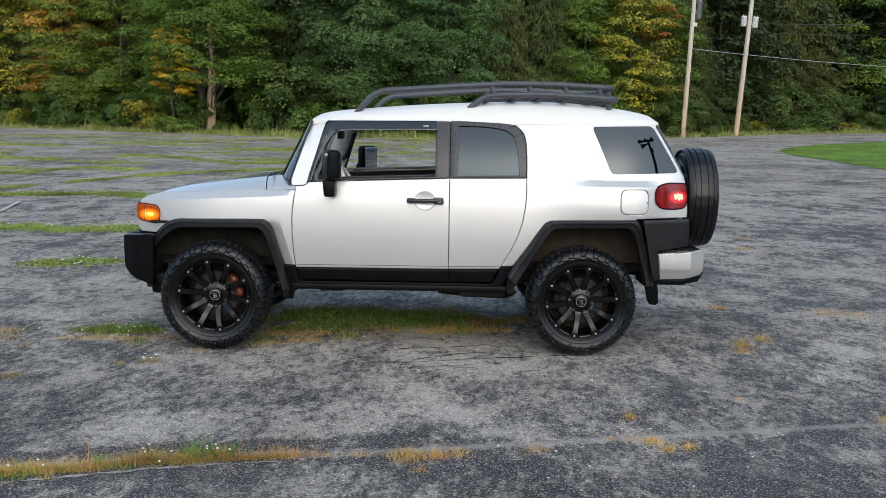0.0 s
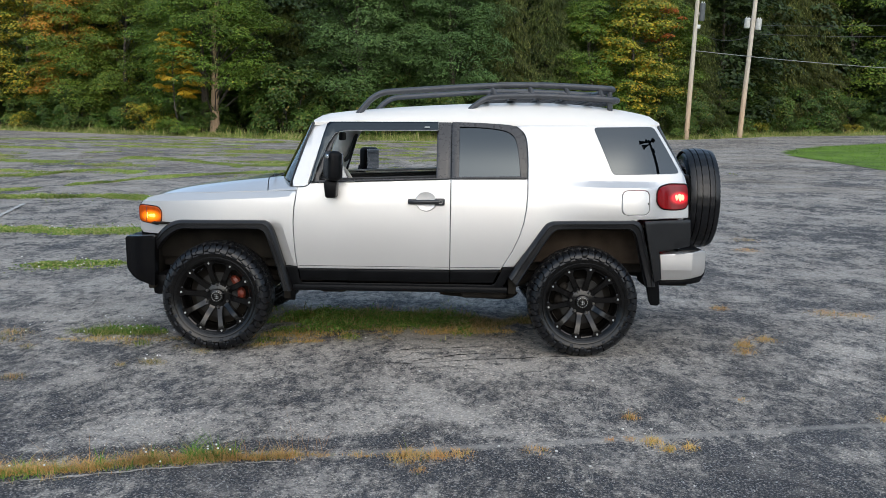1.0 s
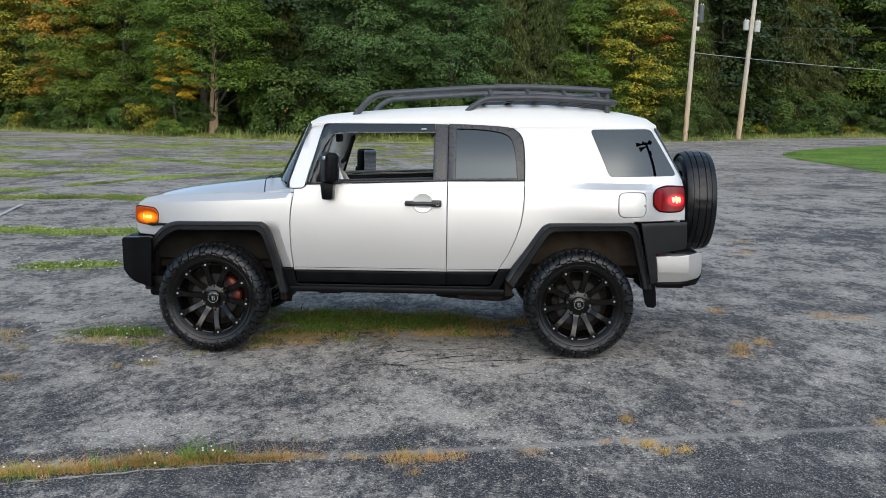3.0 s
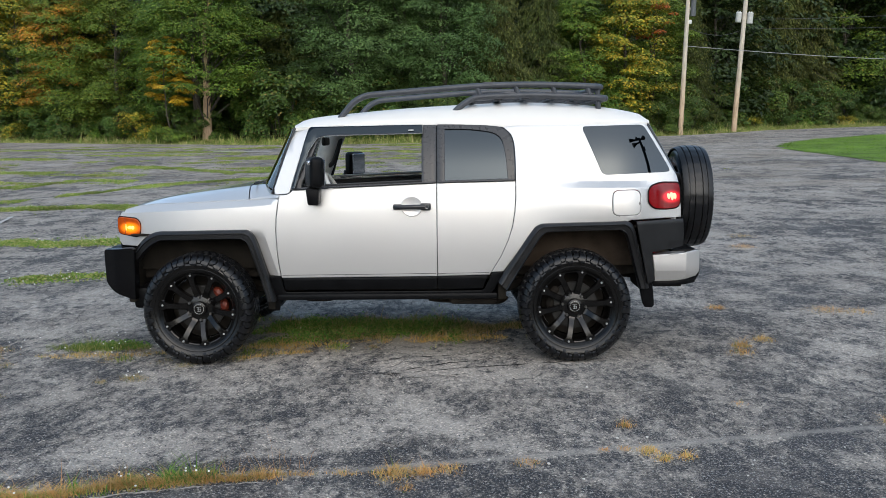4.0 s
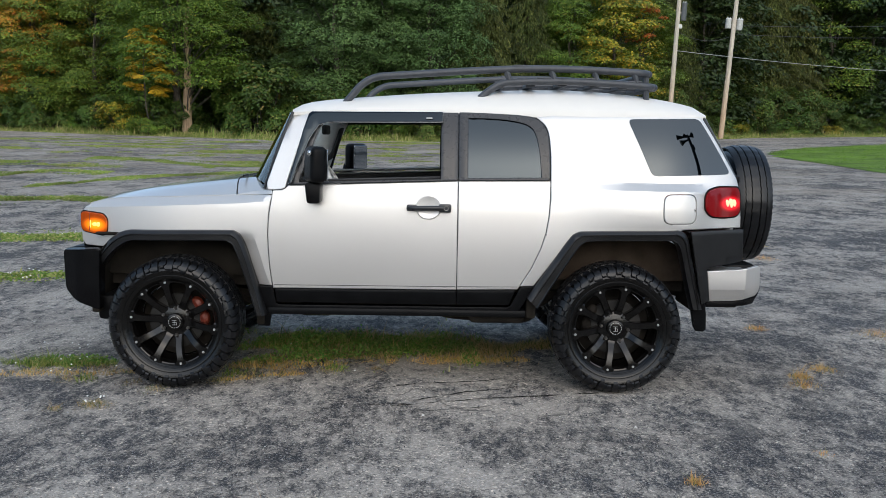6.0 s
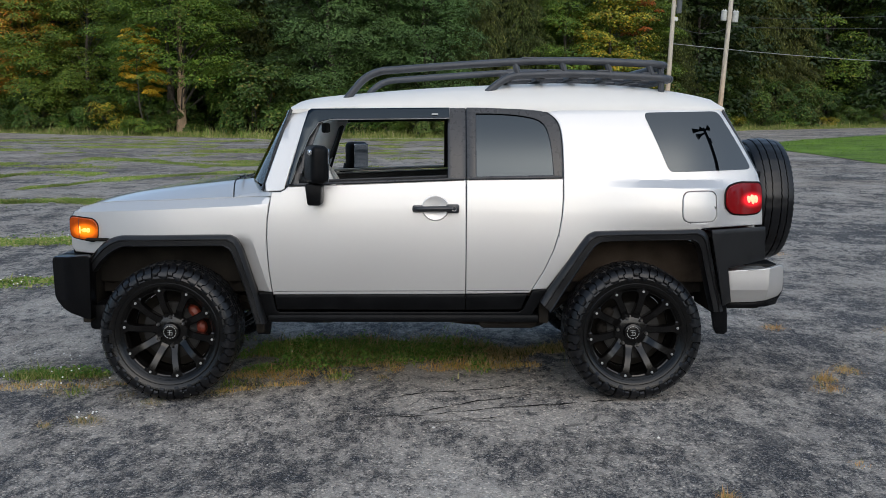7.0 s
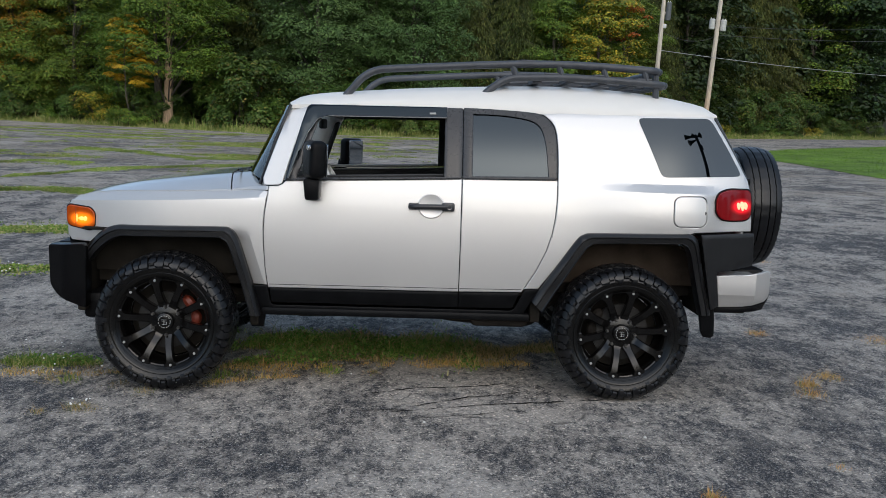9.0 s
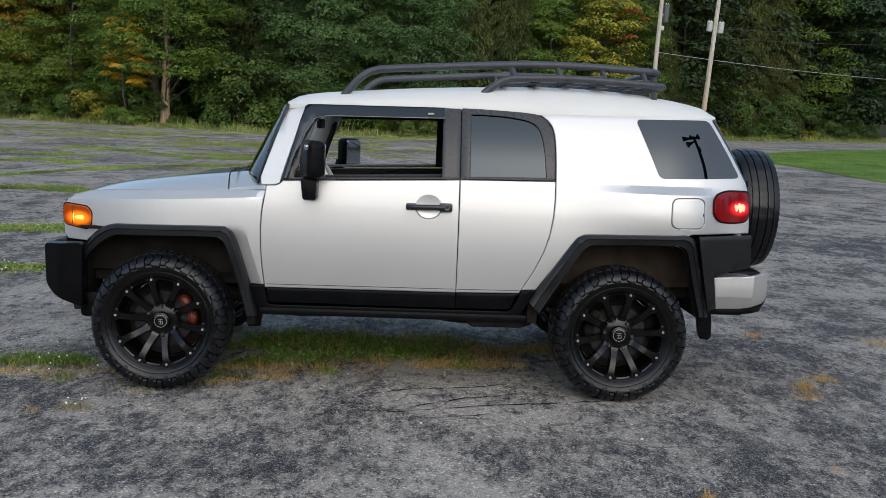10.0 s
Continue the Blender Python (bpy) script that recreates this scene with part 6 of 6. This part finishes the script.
def road_tread(R):
    """Five ribs over a rounded crown, the outer ones notched, with zigzag edges."""
    bm = bmesh.new()
    n = 120
    for w0, w1, notch in ((-0.113, -0.075, 1), (-0.067, -0.033, 0), (-0.025, 0.025, 0), (0.033, 0.067, 0), (0.075, 0.113, 1)):
        rings = []
        for k in range(n):
            a = 2 * math.pi * k / n
            z = 0.0022 * (1 if k % 2 else -1)
            row = []
            for w, lift in ((w0 + z, -0.012), (w0 + z, 0.0), ((w0 + w1) / 2, 0.001), (w1 + z, 0.0), (w1 + z, -0.012)):
                r = R - 0.020 * abs(w / 0.118) ** 2.6 + lift - (0.005 if notch and k % 2 and lift >= 0 else 0.0035 if not notch and k % 4 == 0 and lift >= 0 else 0.0)
                row.append(bm.verts.new((r * math.cos(a), w, r * math.sin(a))))
            rings.append(row)
        for k in range(n):
            p, q = rings[k], rings[(k + 1) % n]
            for i in range(4):
                bm.faces.new((p[i], p[i + 1], q[i + 1], q[i]))
    bmesh.ops.recalc_face_normals(bm, faces=bm.faces)
    return bm


tagged(part("tread", road_tread(0.403), M["tread"], spare, "ribbed road tread", 30), kind="stuff")
part("rim", lathe([(0.26, -0.11), (0.25, -0.06), (0.20, -0.07), (0.06, -0.09), (0.001, -0.09)], 36), M["steel"], spare, "steel spare rim")
part("spare_bracket", box(2.11, 2.32, -0.14, 0.20, 1.0, 1.28, bevel=0.02), M["trim"], car)
part("bracket_cover", box(2.085, 2.140, -0.66, -0.52, 1.305, 1.352, bevel=0.012), M["trim"], car, "grey hinge cover")


# ---- wires ----
def wire(a, b, sag, r, label):
    a, b = Vector(a), Vector(b)
    pts = [a.lerp(b, k / 24) - Vector((0, 0, sag * 4 * (k / 24) * (1 - k / 24))) for k in range(25)]
    ob = part("wire", tube(pts, r, 6), M["cable_pale"] if r > 0.02 else M["cable"], None, "")
    return tagged(ob, label, "cable", "wires on the poles")


def on_pole(p, z, dx=0.0):
    return p.matrix_basis @ Vector((dx, 0, z))


wire(on_pole(pole_a, 5.85), (62, 90, 8.4), 0.5, 0.021, "thick pale grey cable slung between the poles")
wire(on_pole(pole_b, 8.0, 0.2), (62, 88, 14.5), 0.6, 0.014, "thin black overhead wire")
wire(on_pole(pole_b, 7.4, 0.2), (62, 88, 13.0), 0.6, 0.014, "thin black overhead wire")
wire(on_pole(pole_a, 7.0, 0.2), on_pole(pole_b, 7.2, -0.2), 0.4, 0.014, "thin black overhead wire")


# ---- grass ----
def blades(name, places, tall, wide, material, label, lean=0.5, category="grass"):
    """Grass as bent blades at the places (x, y, z, height factor)."""
    n = len(places)
    p = np.asarray(places)
    a = rng.uniform(0, 2 * math.pi, n)
    h = tall * p[:, 3] * (0.30 + 0.85 * rng.uniform(0, 1, n) ** 1.4) * np.where(rng.uniform(0, 1, n) < 0.05, 1.7, 1.0)
    d = np.stack([np.cos(a), np.sin(a), np.zeros(n)], 1)
    b = np.stack([-np.sin(a), np.cos(a), np.zeros(n)], 1)
    ln = (lean * h * rng.uniform(0.2, 1.5, n))[:, None]
    w = (wide * rng.uniform(0.6, 1.3, n))[:, None]
    up = np.array([0, 0, 1.0]) * h[:, None]
    base = p[:, :3]
    v = np.empty((n, 5, 3))
    v[:, 0], v[:, 1] = base - b * w, base + b * w
    v[:, 2], v[:, 3] = base + d * ln * 0.35 + up * 0.6 + b * w * 0.8, base + d * ln * 0.35 + up * 0.6 - b * w * 0.8
    v[:, 4] = base + d * ln + up * 0.97
    i = np.arange(n)[:, None] * 5
    me_quads = i + np.array([[0, 1, 2, 3]])
    tris = i + np.array([[3, 2, 4]])
    me = bpy.data.meshes.new(name)
    me.from_pydata(v.reshape(-1, 3).tolist(), [], me_quads.tolist() + tris.tolist())
    me.materials.append(material)
    return tagged(new(name, me), label, category, kind="stuff")


def strip(x0, y0, x1, y1, wide, n, gap=0.0, hf=1.0, taper=0.65):
    """Places along a line, in ragged islands that thin out at their edges."""
    out = []
    f = 1 / max(0.10, wide * 3.2)
    for k in range(n * 5):
        if len(out) >= n:
            break
        t = rng.uniform(-0.03, 1.03)
        x = x0 + (x1 - x0) * t
        mid = y0 + (y1 - y0) * t + wide * 1.3 * noise.noise(Vector((x * f * 0.45, 7.7, y0)))
        s = rng.normal() * wide * 1.25
        y = mid + s
        field = noise.noise(Vector((x * f * 0.8, y * f * 1.6, 5.0))) + 0.6 * noise.noise(Vector((x * f * 3.1, y * f * 4.0, 8.0)))
        ends = min(1.0, min(t + 0.03, 1.03 - t) * math.hypot(x1 - x0, y1 - y0) / (wide * 2.5))
        d = 0.95 * math.exp(-(s / wide) ** 2) * (1 - taper * (1 - ends)) + 0.75 * field - gap
        if d < 0.35 * rng.uniform():
            continue
        tall = 0.30 + 0.75 * min(1.0, d) + 0.5 * max(0.0, noise.noise(Vector((x * f * 2.0, y * f * 2.0, 31.0))))
        out.append((x + rng.normal() * 0.01, y, height(x, y), hf * tall))
    return out


def tuft(x, y, r, n, hf=1.0):
    return [(x + a, y + b, height(x, y), hf * math.exp(-(a * a + b * b) / (2 * r * r))) for a, b in rng.normal(size=(n, 2)) * r]


def clover(places, tall, size, material, label):
    """Low clover: many small leaves at odd angles."""
    p = np.asarray(places)
    c = p[:, :3].copy()
    c[:, 2] += rng.uniform(0.1, 1.0, len(p)) * tall * p[:, 3]
    v, q = leaf_quads(c, rng.normal(size=(len(p), 3)) * 0.6 + np.array([0, -0.35, 0.8]), size, 0.85)
    return tagged(sheet("clover_patch", v, q, material, smooth=False), label, "clover", kind="stuff")


clover(strip(-1.30, 0.05, 0.50, 0.20, 0.21, 7000, 0.22) + strip(-2.6, -0.42, -1.70, -0.36, 0.12, 420, 0.62, 0.7) + strip(-1.2, -0.34, 0.1, -0.12, 0.08, 900, 0.50), 0.090, 0.020, M["clover"], "low green clover under the car")
g = strip(-1.28, 0.04, 0.50, 0.22, 0.21, 8000, 0.20) + strip(-0.6, 0.3, 0.7, 0.3, 0.14, 1500, 0.35)
blades("grass_strip", g[::4], 0.120, 0.0028, M["mixgrass"], "tan grass among the green under the car", 1.2)
blades("grass_strip", g[1::3], 0.095, 0.0030, M["weeds"], "yellow-green grass under the car", 1.2)
blades("grass_strip", g[::2], 0.095, 0.0032, M["grass"], "green grass growing under the car", 1.1)
g = strip(-2.6, -0.46, -1.72, -0.38, 0.12, 900, 0.60, 0.8) + strip(-2.7, -0.40, -2.2, -0.42, 0.07, 350, 0.42) + strip(-1.75, -0.55, -1.5, -0.55, 0.05, 150, 0.4, 0.7)
blades("grass_strip", g, 0.080, 0.0028, M["weeds"], "uneven green grass along a crack beside the front tyre", 1.3)
g = strip(0.15, 0.12, 1.25, 0.15, 0.21, 3600, 0.30) + strip(-1.2, -0.38, 0.2, -0.12, 0.15, 1900, 0.52, 0.8)
blades("dry_grass_strip", g, 0.080, 0.0024, M["mixgrass"], "tan and green grass under the car's rear", 1.4)
g = strip(-1.25, -0.58, 0.15, -0.24, 0.12, 900, 0.60, 0.8) + strip(0.05, -0.26, 1.1, -0.18, 0.13, 1000, 0.55, 0.8) + strip(-1.1, -0.74, -0.5, -0.56, 0.05, 300, 0.52, 0.7) + strip(-2.8, -0.66, -1.6, -0.62, 0.10, 500, 0.6, 0.7)
blades("dry_grass_strip", g, 0.058, 0.0020, M["dry"], "sparse dry orange-tan grass along a crack", 1.6)
blades("green_tuft", tuft(-0.42, -0.44, 0.05, 110) + tuft(-1.05, -0.62, 0.05, 100) + tuft(-1.36, -0.80, 0.05, 120, 0.8) + tuft(-1.95, -0.80, 0.05, 90, 0.8) + tuft(-2.35, -0.50, 0.06, 120, 0.9), 0.075, 0.0030, M["weeds"], "fresh green tufts at the edge of the crack", 1.2)
g = strip(-2.3, -3.74, -1.0, -3.27, 0.042, 4600, 0.02) + strip(-1.1, -3.30, -0.34, -3.15, 0.034, 2000, 0.16) + strip(-0.4, -3.16, 0.5, -3.08, 0.03, 400, 0.5, 0.6)
blades("dry_grass_strip", g, 0.054, 0.0013, M["dry"], "dry orange-tan grass in an asphalt crack", 1.7)
g = strip(-2.3, -3.76, -0.6, -3.21, 0.036, 700, 0.25)
blades("green_tuft", g[::2], 0.060, 0.0018, M["grass"], "thin green shoots among dry grass in a crack", 1.5)
stalks = strip(-2.1, -3.66, -0.3, -3.11, 0.05, 130) + strip(-1.2, -0.3, 1.2, -0.25, 0.2, 60)
blades("dry_stalks", stalks, 0.17, 0.0008, M["dry"], "thin dry grass stalks", 0.8)
g = tuft(-2.05, -3.64, 0.05, 240, 1.1) + tuft(-1.72, -3.50, 0.03, 60) + tuft(-0.86, -3.23, 0.045, 220, 1.15) + tuft(-0.76, -3.20, 0.04, 200, 1.2) + tuft(-0.68, -3.17, 0.03, 70) + tuft(-1.05, -3.27, 0.03, 70) + tuft(-1.60, -3.46, 0.04, 60) + tuft(-1.28, -3.36, 0.03, 60)
blades("green_tuft", g, 0.085, 0.0026, M["grass"], "fresh green tufts among dry grass", 1.5)


def dry_tufts(spots):
    for x, y, r, n, hf in spots:
        blades("dry_tuft", tuft(x, y, r, int(n * 1.6), hf), 0.065, 0.0014, M["dry"] if x > 0 else M["mixgrass"], "small dry grass tuft in the asphalt", 1.5)


# in the near cracks, beside the rear, and round the front wheel
dry_tufts([
    (0.20, -3.14, 0.07, 260, 0.8), (0.34, -3.12, 0.04, 160, 0.8), (0.46, -3.08, 0.05, 120, 0.6), (0.85, -3.0, 0.05, 70, 0.6), (0.26, -3.32, 0.03, 60, 0.5), (1.44, -2.42, 0.03, 90, 0.8),
    (1.48, -2.85, 0.04, 150, 0.7), (1.54, -2.96, 0.03, 80, 0.7), (1.66, -2.93, 0.03, 90, 0.7), (1.37, -2.80, 0.025, 40, 0.5), (1.26, -2.82, 0.02, 30, 0.5), (2.92, -2.36, 0.03, 60, 0.7)])
dry_tufts([
    (2.66, -0.50, 0.045, 110, 1.6), (2.60, -0.72, 0.07, 120, 0.8), (2.90, -0.28, 0.06, 120, 0.9), (2.90, 1.06, 0.06, 140, 0.8), (3.85, 0.90, 0.12, 200, 0.8), (4.1, 0.82, 0.10, 120, 0.7), (4.45, 5.4, 0.12, 160, 0.9),
    (4.8, 6.6, 0.15, 120, 0.8), (3.6, -1.3, 0.05, 60, 0.5), (2.2, -2.0, 0.03, 30, 0.5)])
dry_tufts([
    (-2.45, -1.79, 0.06, 140, 0.7), (-3.06, -0.5, 0.10, 200, 0.8), (-3.0, -0.75, 0.08, 120, 0.7), (-1.69, -1.34, 0.06, 160, 0.7), (-1.88, -1.42, 0.03, 60, 0.6), (-1.45, -1.0, 0.05, 80, 0.6),
    (-2.35, -0.62, 0.06, 90, 0.7), (-2.05, -0.80, 0.05, 70, 0.6), (-1.95, -0.52, 0.07, 110, 0.7), (-1.62, -0.86, 0.05, 70, 0.6), (-1.10, -0.80, 0.05, 90, 0.6), (-0.92, -0.66, 0.07, 120, 0.7),
    (-0.72, -0.56, 0.07, 120, 0.7), (-0.45, -0.50, 0.06, 80, 0.6), (-2.75, -0.95, 0.05, 60, 0.6), (-0.15, -0.46, 0.05, 60, 0.5)])


# grass in the old lot beyond the car
FAR_STRIPS = [
    [(-8.2, 6.1), (-6.4, 6.22), (-5.45, 6.36), (-4.2, 6.65)],
    [(-11.0, 11.3), (-9.0, 11.45), (-7.9, 11.75), (-7.1, 12.2), (-5.7, 11.6)],
    [(-10.6, 13.0), (-9.3, 13.3)],
    [(-8.9, 14.7), (-8.2, 15.7), (-8.0, 16.9), (-7.0, 18.2), (-5.7, 19.4), (-3.5, 20.5)],
    [(-12.6, 16.5), (-11.0, 17.5), (-10.7, 18.8), (-10.0, 19.4), (-8.7, 19.0)],
    [(-11.5, 25.9), (-8.9, 24.6), (-7.6, 23.5), (-6.5, 22.3), (-4.0, 23.0)],
    [(-14.8, 23.4), (-12.6, 22.4)],
]
g = tuft(-4.35, 3.05, 0.16, 500) + tuft(-4.0, 3.2, 0.16, 450) + tuft(-3.7, 3.3, 0.10, 200)
for k, line in enumerate(FAR_STRIPS):
    for (x0, y0), (x1, y1) in zip(line, line[1:]):
        g += strip(x0, y0, x1, y1, 0.15 + 0.016 * y0, int(1700 * math.hypot(x1 - x0, y1 - y0)), 0.05 if k == 0 else 0.22, 0.8 + 0.4 * (k == 1), 0.0)
blades("crack_grass", g[::3], 0.075, 0.0065, M["weeds"], "green grass growing along asphalt cracks", 1.2)
clover(g, 0.060, 0.030, M["weeds"], "low green weeds along asphalt cracks")
far_strip_places = g
g = []
while len(g) < 90000:
    x, y = rng.uniform(-32, 9), 17 + 27 * rng.uniform() ** 0.8
    ridge = 1 - abs(((y + 0.12 * x + 1.8 * noise.noise(Vector((x * 0.2, y * 0.2, 1.0)))) / 3.1) % 1.0 - 0.5) * 2
    m = noise.noise(Vector((x * 0.20, y * 0.48, 3.0))) + 0.6 * noise.noise(Vector((x * 0.9, y * 1.5, 4.0)))
    if 1.5 * m + 0.5 * ridge ** 2 > 0.42 + 0.35 * rng.uniform() and (x < -4.5 or y > 20):
        g.append((x, y, height(x, y) + 0.005, 0.4 + 1.3 * max(0, m)))
blades("weed_patch", g[::3], 0.048, 0.010, M["weeds"], "patches of green weeds over the old asphalt", 1.1)

clover(g, 0.035, 0.045, M["weeds"], "low mats of green weeds over the old asphalt")

# verge of tall grass along the wood
g = []
for k in range(80000):
    x = rng.uniform(-48, 60)
    b = rng.uniform(-0.3, 3.6)
    y = edge_at(x) + b
    g.append((x, y, height(x, y) - 0.04, (0.35 + 0.75 * min(1, max(0, b) / 1.4)) * (0.75 + 0.5 * (noise.noise(Vector((x * 0.5, y * 0.5, 2.0))) + 0.3))))
blades("verge_grass", g, 0.36, 0.012, M["verge"], "tan and green grass along the wood's edge", 1.0)
g = []
while len(g) < 9000:
    x, b = rng.uniform(-48, 60), rng.uniform(0.3, 4.0)
    y = edge_at(x) + b
    if noise.noise(Vector((x * 0.55, y * 0.55, 6.0))) > 0.10:
        g.append((x, y, height(x, y) - 0.04, 0.6 + 0.6 * rng.uniform()))
blades("verge_stalks", g, 0.62, 0.013, M["verge"], "clumps of tall tan stalks at the wood's edge", 0.5)
g = []
while len(g) < 30000:
    x, y = rng.uniform(14.5, 46), rng.uniform(16, 64)
    if inside(lawn_line, x, y):
        g.append((x, y, height(x, y) + 0.04, 1))
blades("lawn_grass", g, 0.045, 0.012, M["lawn"], "short bright green lawn grass")


# ---- small things on the ground ----
def flower(places, label):
    bm = bmesh.new()
    for x, y, z in places:
        r = 0.0062 if y < 2 else 0.0095
        bmesh.ops.create_icosphere(bm, subdivisions=1, radius=r, matrix=Matrix.Translation((x, y, z)) @ Matrix.Diagonal((1, 1, 0.8, 1)))
    return tagged(part("clover_flowers", bm, M["petal"]), label, "flowers", kind="stuff")


pts = []
for x, y, r, n in ((-1.05, -3.27, 0.09, 6), (-0.72, -3.2, 0.07, 5), (-1.68, -1.34, 0.06, 7), (-1.22, -0.93, 0.05, 8), (-2.3, -0.4, 0.3, 10), (-4.1, 3.1, 0.3, 16), (-1.6, -3.46, 0.05, 3), (-3.05, -0.55, 0.15, 5), (0.0, 0.35, 0.6, 6), (-2.0, -0.6, 0.3, 8), (-1.34, -0.85, 0.06, 12)):
    for a, b in rng.normal(size=(n, 2)) * r:
        pts.append((x + a, y + b * 0.7, 0.055 + rng.uniform(0, 0.035)))
flower(pts, "small white clover flowers among the grass")
pts = []
for k in range(130):
    x, y, z, h = far_strip_places[rng.integers(0, len(far_strip_places))]
    if y > 5:
        pts.append((x, y, z + 0.08))
flower(pts, "white clover flowers along the far grass strips")

stone_mesh = {}
for k in range(4):
    bm = bmesh.new()
    bmesh.ops.create_icosphere(bm, subdivisions=2, radius=1)
    for v in bm.verts:
        v.co *= 1 + 0.28 * noise.noise(v.co * 1.3 + Vector((k * 7, 0, 0)))
        v.co.z *= 0.6
    stone_mesh[k] = mesh_of(bm, "stone", M["stone"], 60)
for k, (x, y, r) in enumerate([(0.182, -1.45, 0.013), (1.335, -1.62, 0.015), (0.955, -3.01, 0.014), (0.66, -2.95, 0.013), (1.52, -2.62, 0.012), (1.36, -2.63, 0.012), (1.47, -2.70, 0.009), (1.10, -3.22, 0.012), (0.88, -3.38, 0.010), (1.95, -3.05, 0.010), (1.88, -3.2, 0.009), (2.0, -2.2, 0.008), (-0.6, -2.0, 0.007), (0.6, -2.2, 0.007), (-1.2, -2.6, 0.007), (2.4, -1.2, 0.009), (3.0, -0.9, 0.008), (-0.2, -2.9, 0.006), (1.7, -1.5, 0.008), (2.5, -2.8, 0.009)]):
    ob = child("pebble", stone_mesh[k % 4], None, Matrix.Translation((x, y, height(x, y) + r * 0.35)) @ Euler((0, 0, k * 1.3)).to_matrix().to_4x4() @ Matrix.Scale(r * 0.62, 4))
    tagged(ob, "small pale pebble lying on the asphalt", "pebble", "pebbles on the lot")


# traces on the old lot: a faded bay line and a pale concrete strip
def trace(name, x0, y0, x1, y1, wide, lift, material, label, category):
    bm = bmesh.new()
    d = Vector((x1 - x0, y1 - y0, 0))
    side = Vector((-d.y, d.x, 0)).normalized()
    rows = []
    for k in range(25):
        p = Vector((x0, y0, 0)) + d * (k / 24)
        row = []
        for sgn in (-1, 1):
            q = p + side * sgn * wide * (0.5 + 0.35 * noise.noise(Vector((k * 0.9, sgn * 5.0, x0))))
            row.append(bm.verts.new((q.x, q.y, height(q.x, q.y) + lift)))
        rows.append(row)
    for a, c in zip(rows, rows[1:]):
        bm.faces.new((a[0], a[1], c[1], c[0]))
    bmesh.ops.recalc_face_normals(bm, faces=bm.faces)
    bm.normal_update()
    if bm.faces[0].normal.z < 0:
        bmesh.ops.reverse_faces(bm, faces=bm.faces)
    return tagged(part(name, bm, material), label, category)


def crack(points, wide, label, dark=True):
    """A thin dark crack with a wandering, broken edge."""
    bm = bmesh.new()
    line = curve_points([(x, y, 0) for x, y in points], 40)
    last = None
    for k, p in enumerate(line):
        d = (line[min(k + 1, len(line) - 1)] - line[max(k - 1, 0)]).normalized()
        side = Vector((-d.y, d.x, 0))
        c = p + side * (0.020 * noise.noise(p * 6.0) + 0.012 * noise.noise(p * 23.0))
        w = wide * max(0.12, 0.5 + 1.1 * noise.noise(p * 9.0 + Vector((3, 0, 0))))
        row = [bm.verts.new((q.x, q.y, height(q.x, q.y) + 0.0035)) for q in (c - side * w, c + side * w)]
        if last:
            bm.faces.new((last[0], row[0], row[1], last[1]))
        last = row
    bmesh.ops.recalc_face_normals(bm, faces=bm.faces)
    bm.normal_update()
    if bm.faces[0].normal.z < 0:
        bmesh.ops.reverse_faces(bm, faces=bm.faces)
    return tagged(part("crack" if dark else "crack_edge", bm, M["crack" if dark else "crumb"]), label, "asphalt crack", kind="stuff")


crack([(-2.1, -3.76), (-1.5, -3.56), (-0.95, -3.37), (-0.4, -3.24)], 0.012, "pale crumbled edge of a crack beside dry grass", False)
crack([(0.10, -1.17), (0.30, -1.04), (0.48, -0.95), (0.82, -0.80)], 0.011, "dark crack in dusty asphalt beside the rear tyre")
crack([(0.0, -1.27), (0.30, -1.17), (0.52, -1.10), (0.95, -1.01), (1.25, -0.94)], 0.009, "long dark crack in dusty asphalt")
crack([(-0.15, -0.92), (0.12, -0.80), (0.40, -0.74), (0.72, -0.62)], 0.009, "broken dark crack in dusty asphalt under the car's edge")
crack([(-0.40, -1.34), (-0.15, -1.27), (0.08, -1.22)], 0.004, "thin dark crack in the asphalt")
crack([(0.12, -1.38), (0.35, -1.32), (0.58, -1.25)], 0.004, "thin dark crack in the asphalt")
crack([(-1.75, -2.72), (-1.60, -2.60), (-1.52, -2.55)], 0.004, "short dark crack in the asphalt")
crack([(0.05, -2.62), (0.18, -2.72), (0.28, -2.85)], 0.004, "short dark crack in the asphalt")
trace("bay_line", -7.30, 7.55, -7.98, 10.2, 0.075, 0.020, M["paint_line"], "faded white paint line on the old asphalt", "paint line")
trace("concrete_strip", -10.9, 36.6, -6.6, 36.2, 0.35, 0.045, M["paint_line"], "pale concrete strip at the far side of the lot", "concrete")


# loose grit on the worn surface
n = 26000
gx, gy = rng.uniform(-5.0, 6.0, n), -4.6 + 9.5 * rng.uniform(0, 1, n) ** 1.3
gz = np.array([height(p, q) for p, q in zip(gx, gy)])
gr = 0.0016 + 0.0050 * rng.uniform(0, 1, n) ** 3
a = rng.uniform(0, 6.28, n)
v = np.empty((n, 5, 3))
for k in range(4):
    v[:, k] = np.stack([gx + gr * np.cos(a + k * 1.57) * 1.2, gy + gr * np.sin(a + k * 1.57), gz - 0.001], 1)
v[:, 4] = np.stack([gx, gy, gz + gr * 1.1], 1)
i = np.arange(n)[:, None] * 5
t = np.concatenate([i + np.array([[0, 1, 4]]), i + np.array([[1, 2, 4]]), i + np.array([[2, 3, 4]]), i + np.array([[3, 0, 4]])])
tagged(sheet("grit", v.reshape(-1, 3), t, M["grit"], smooth=False), "loose grey and white grit on the asphalt", "grit", kind="stuff")
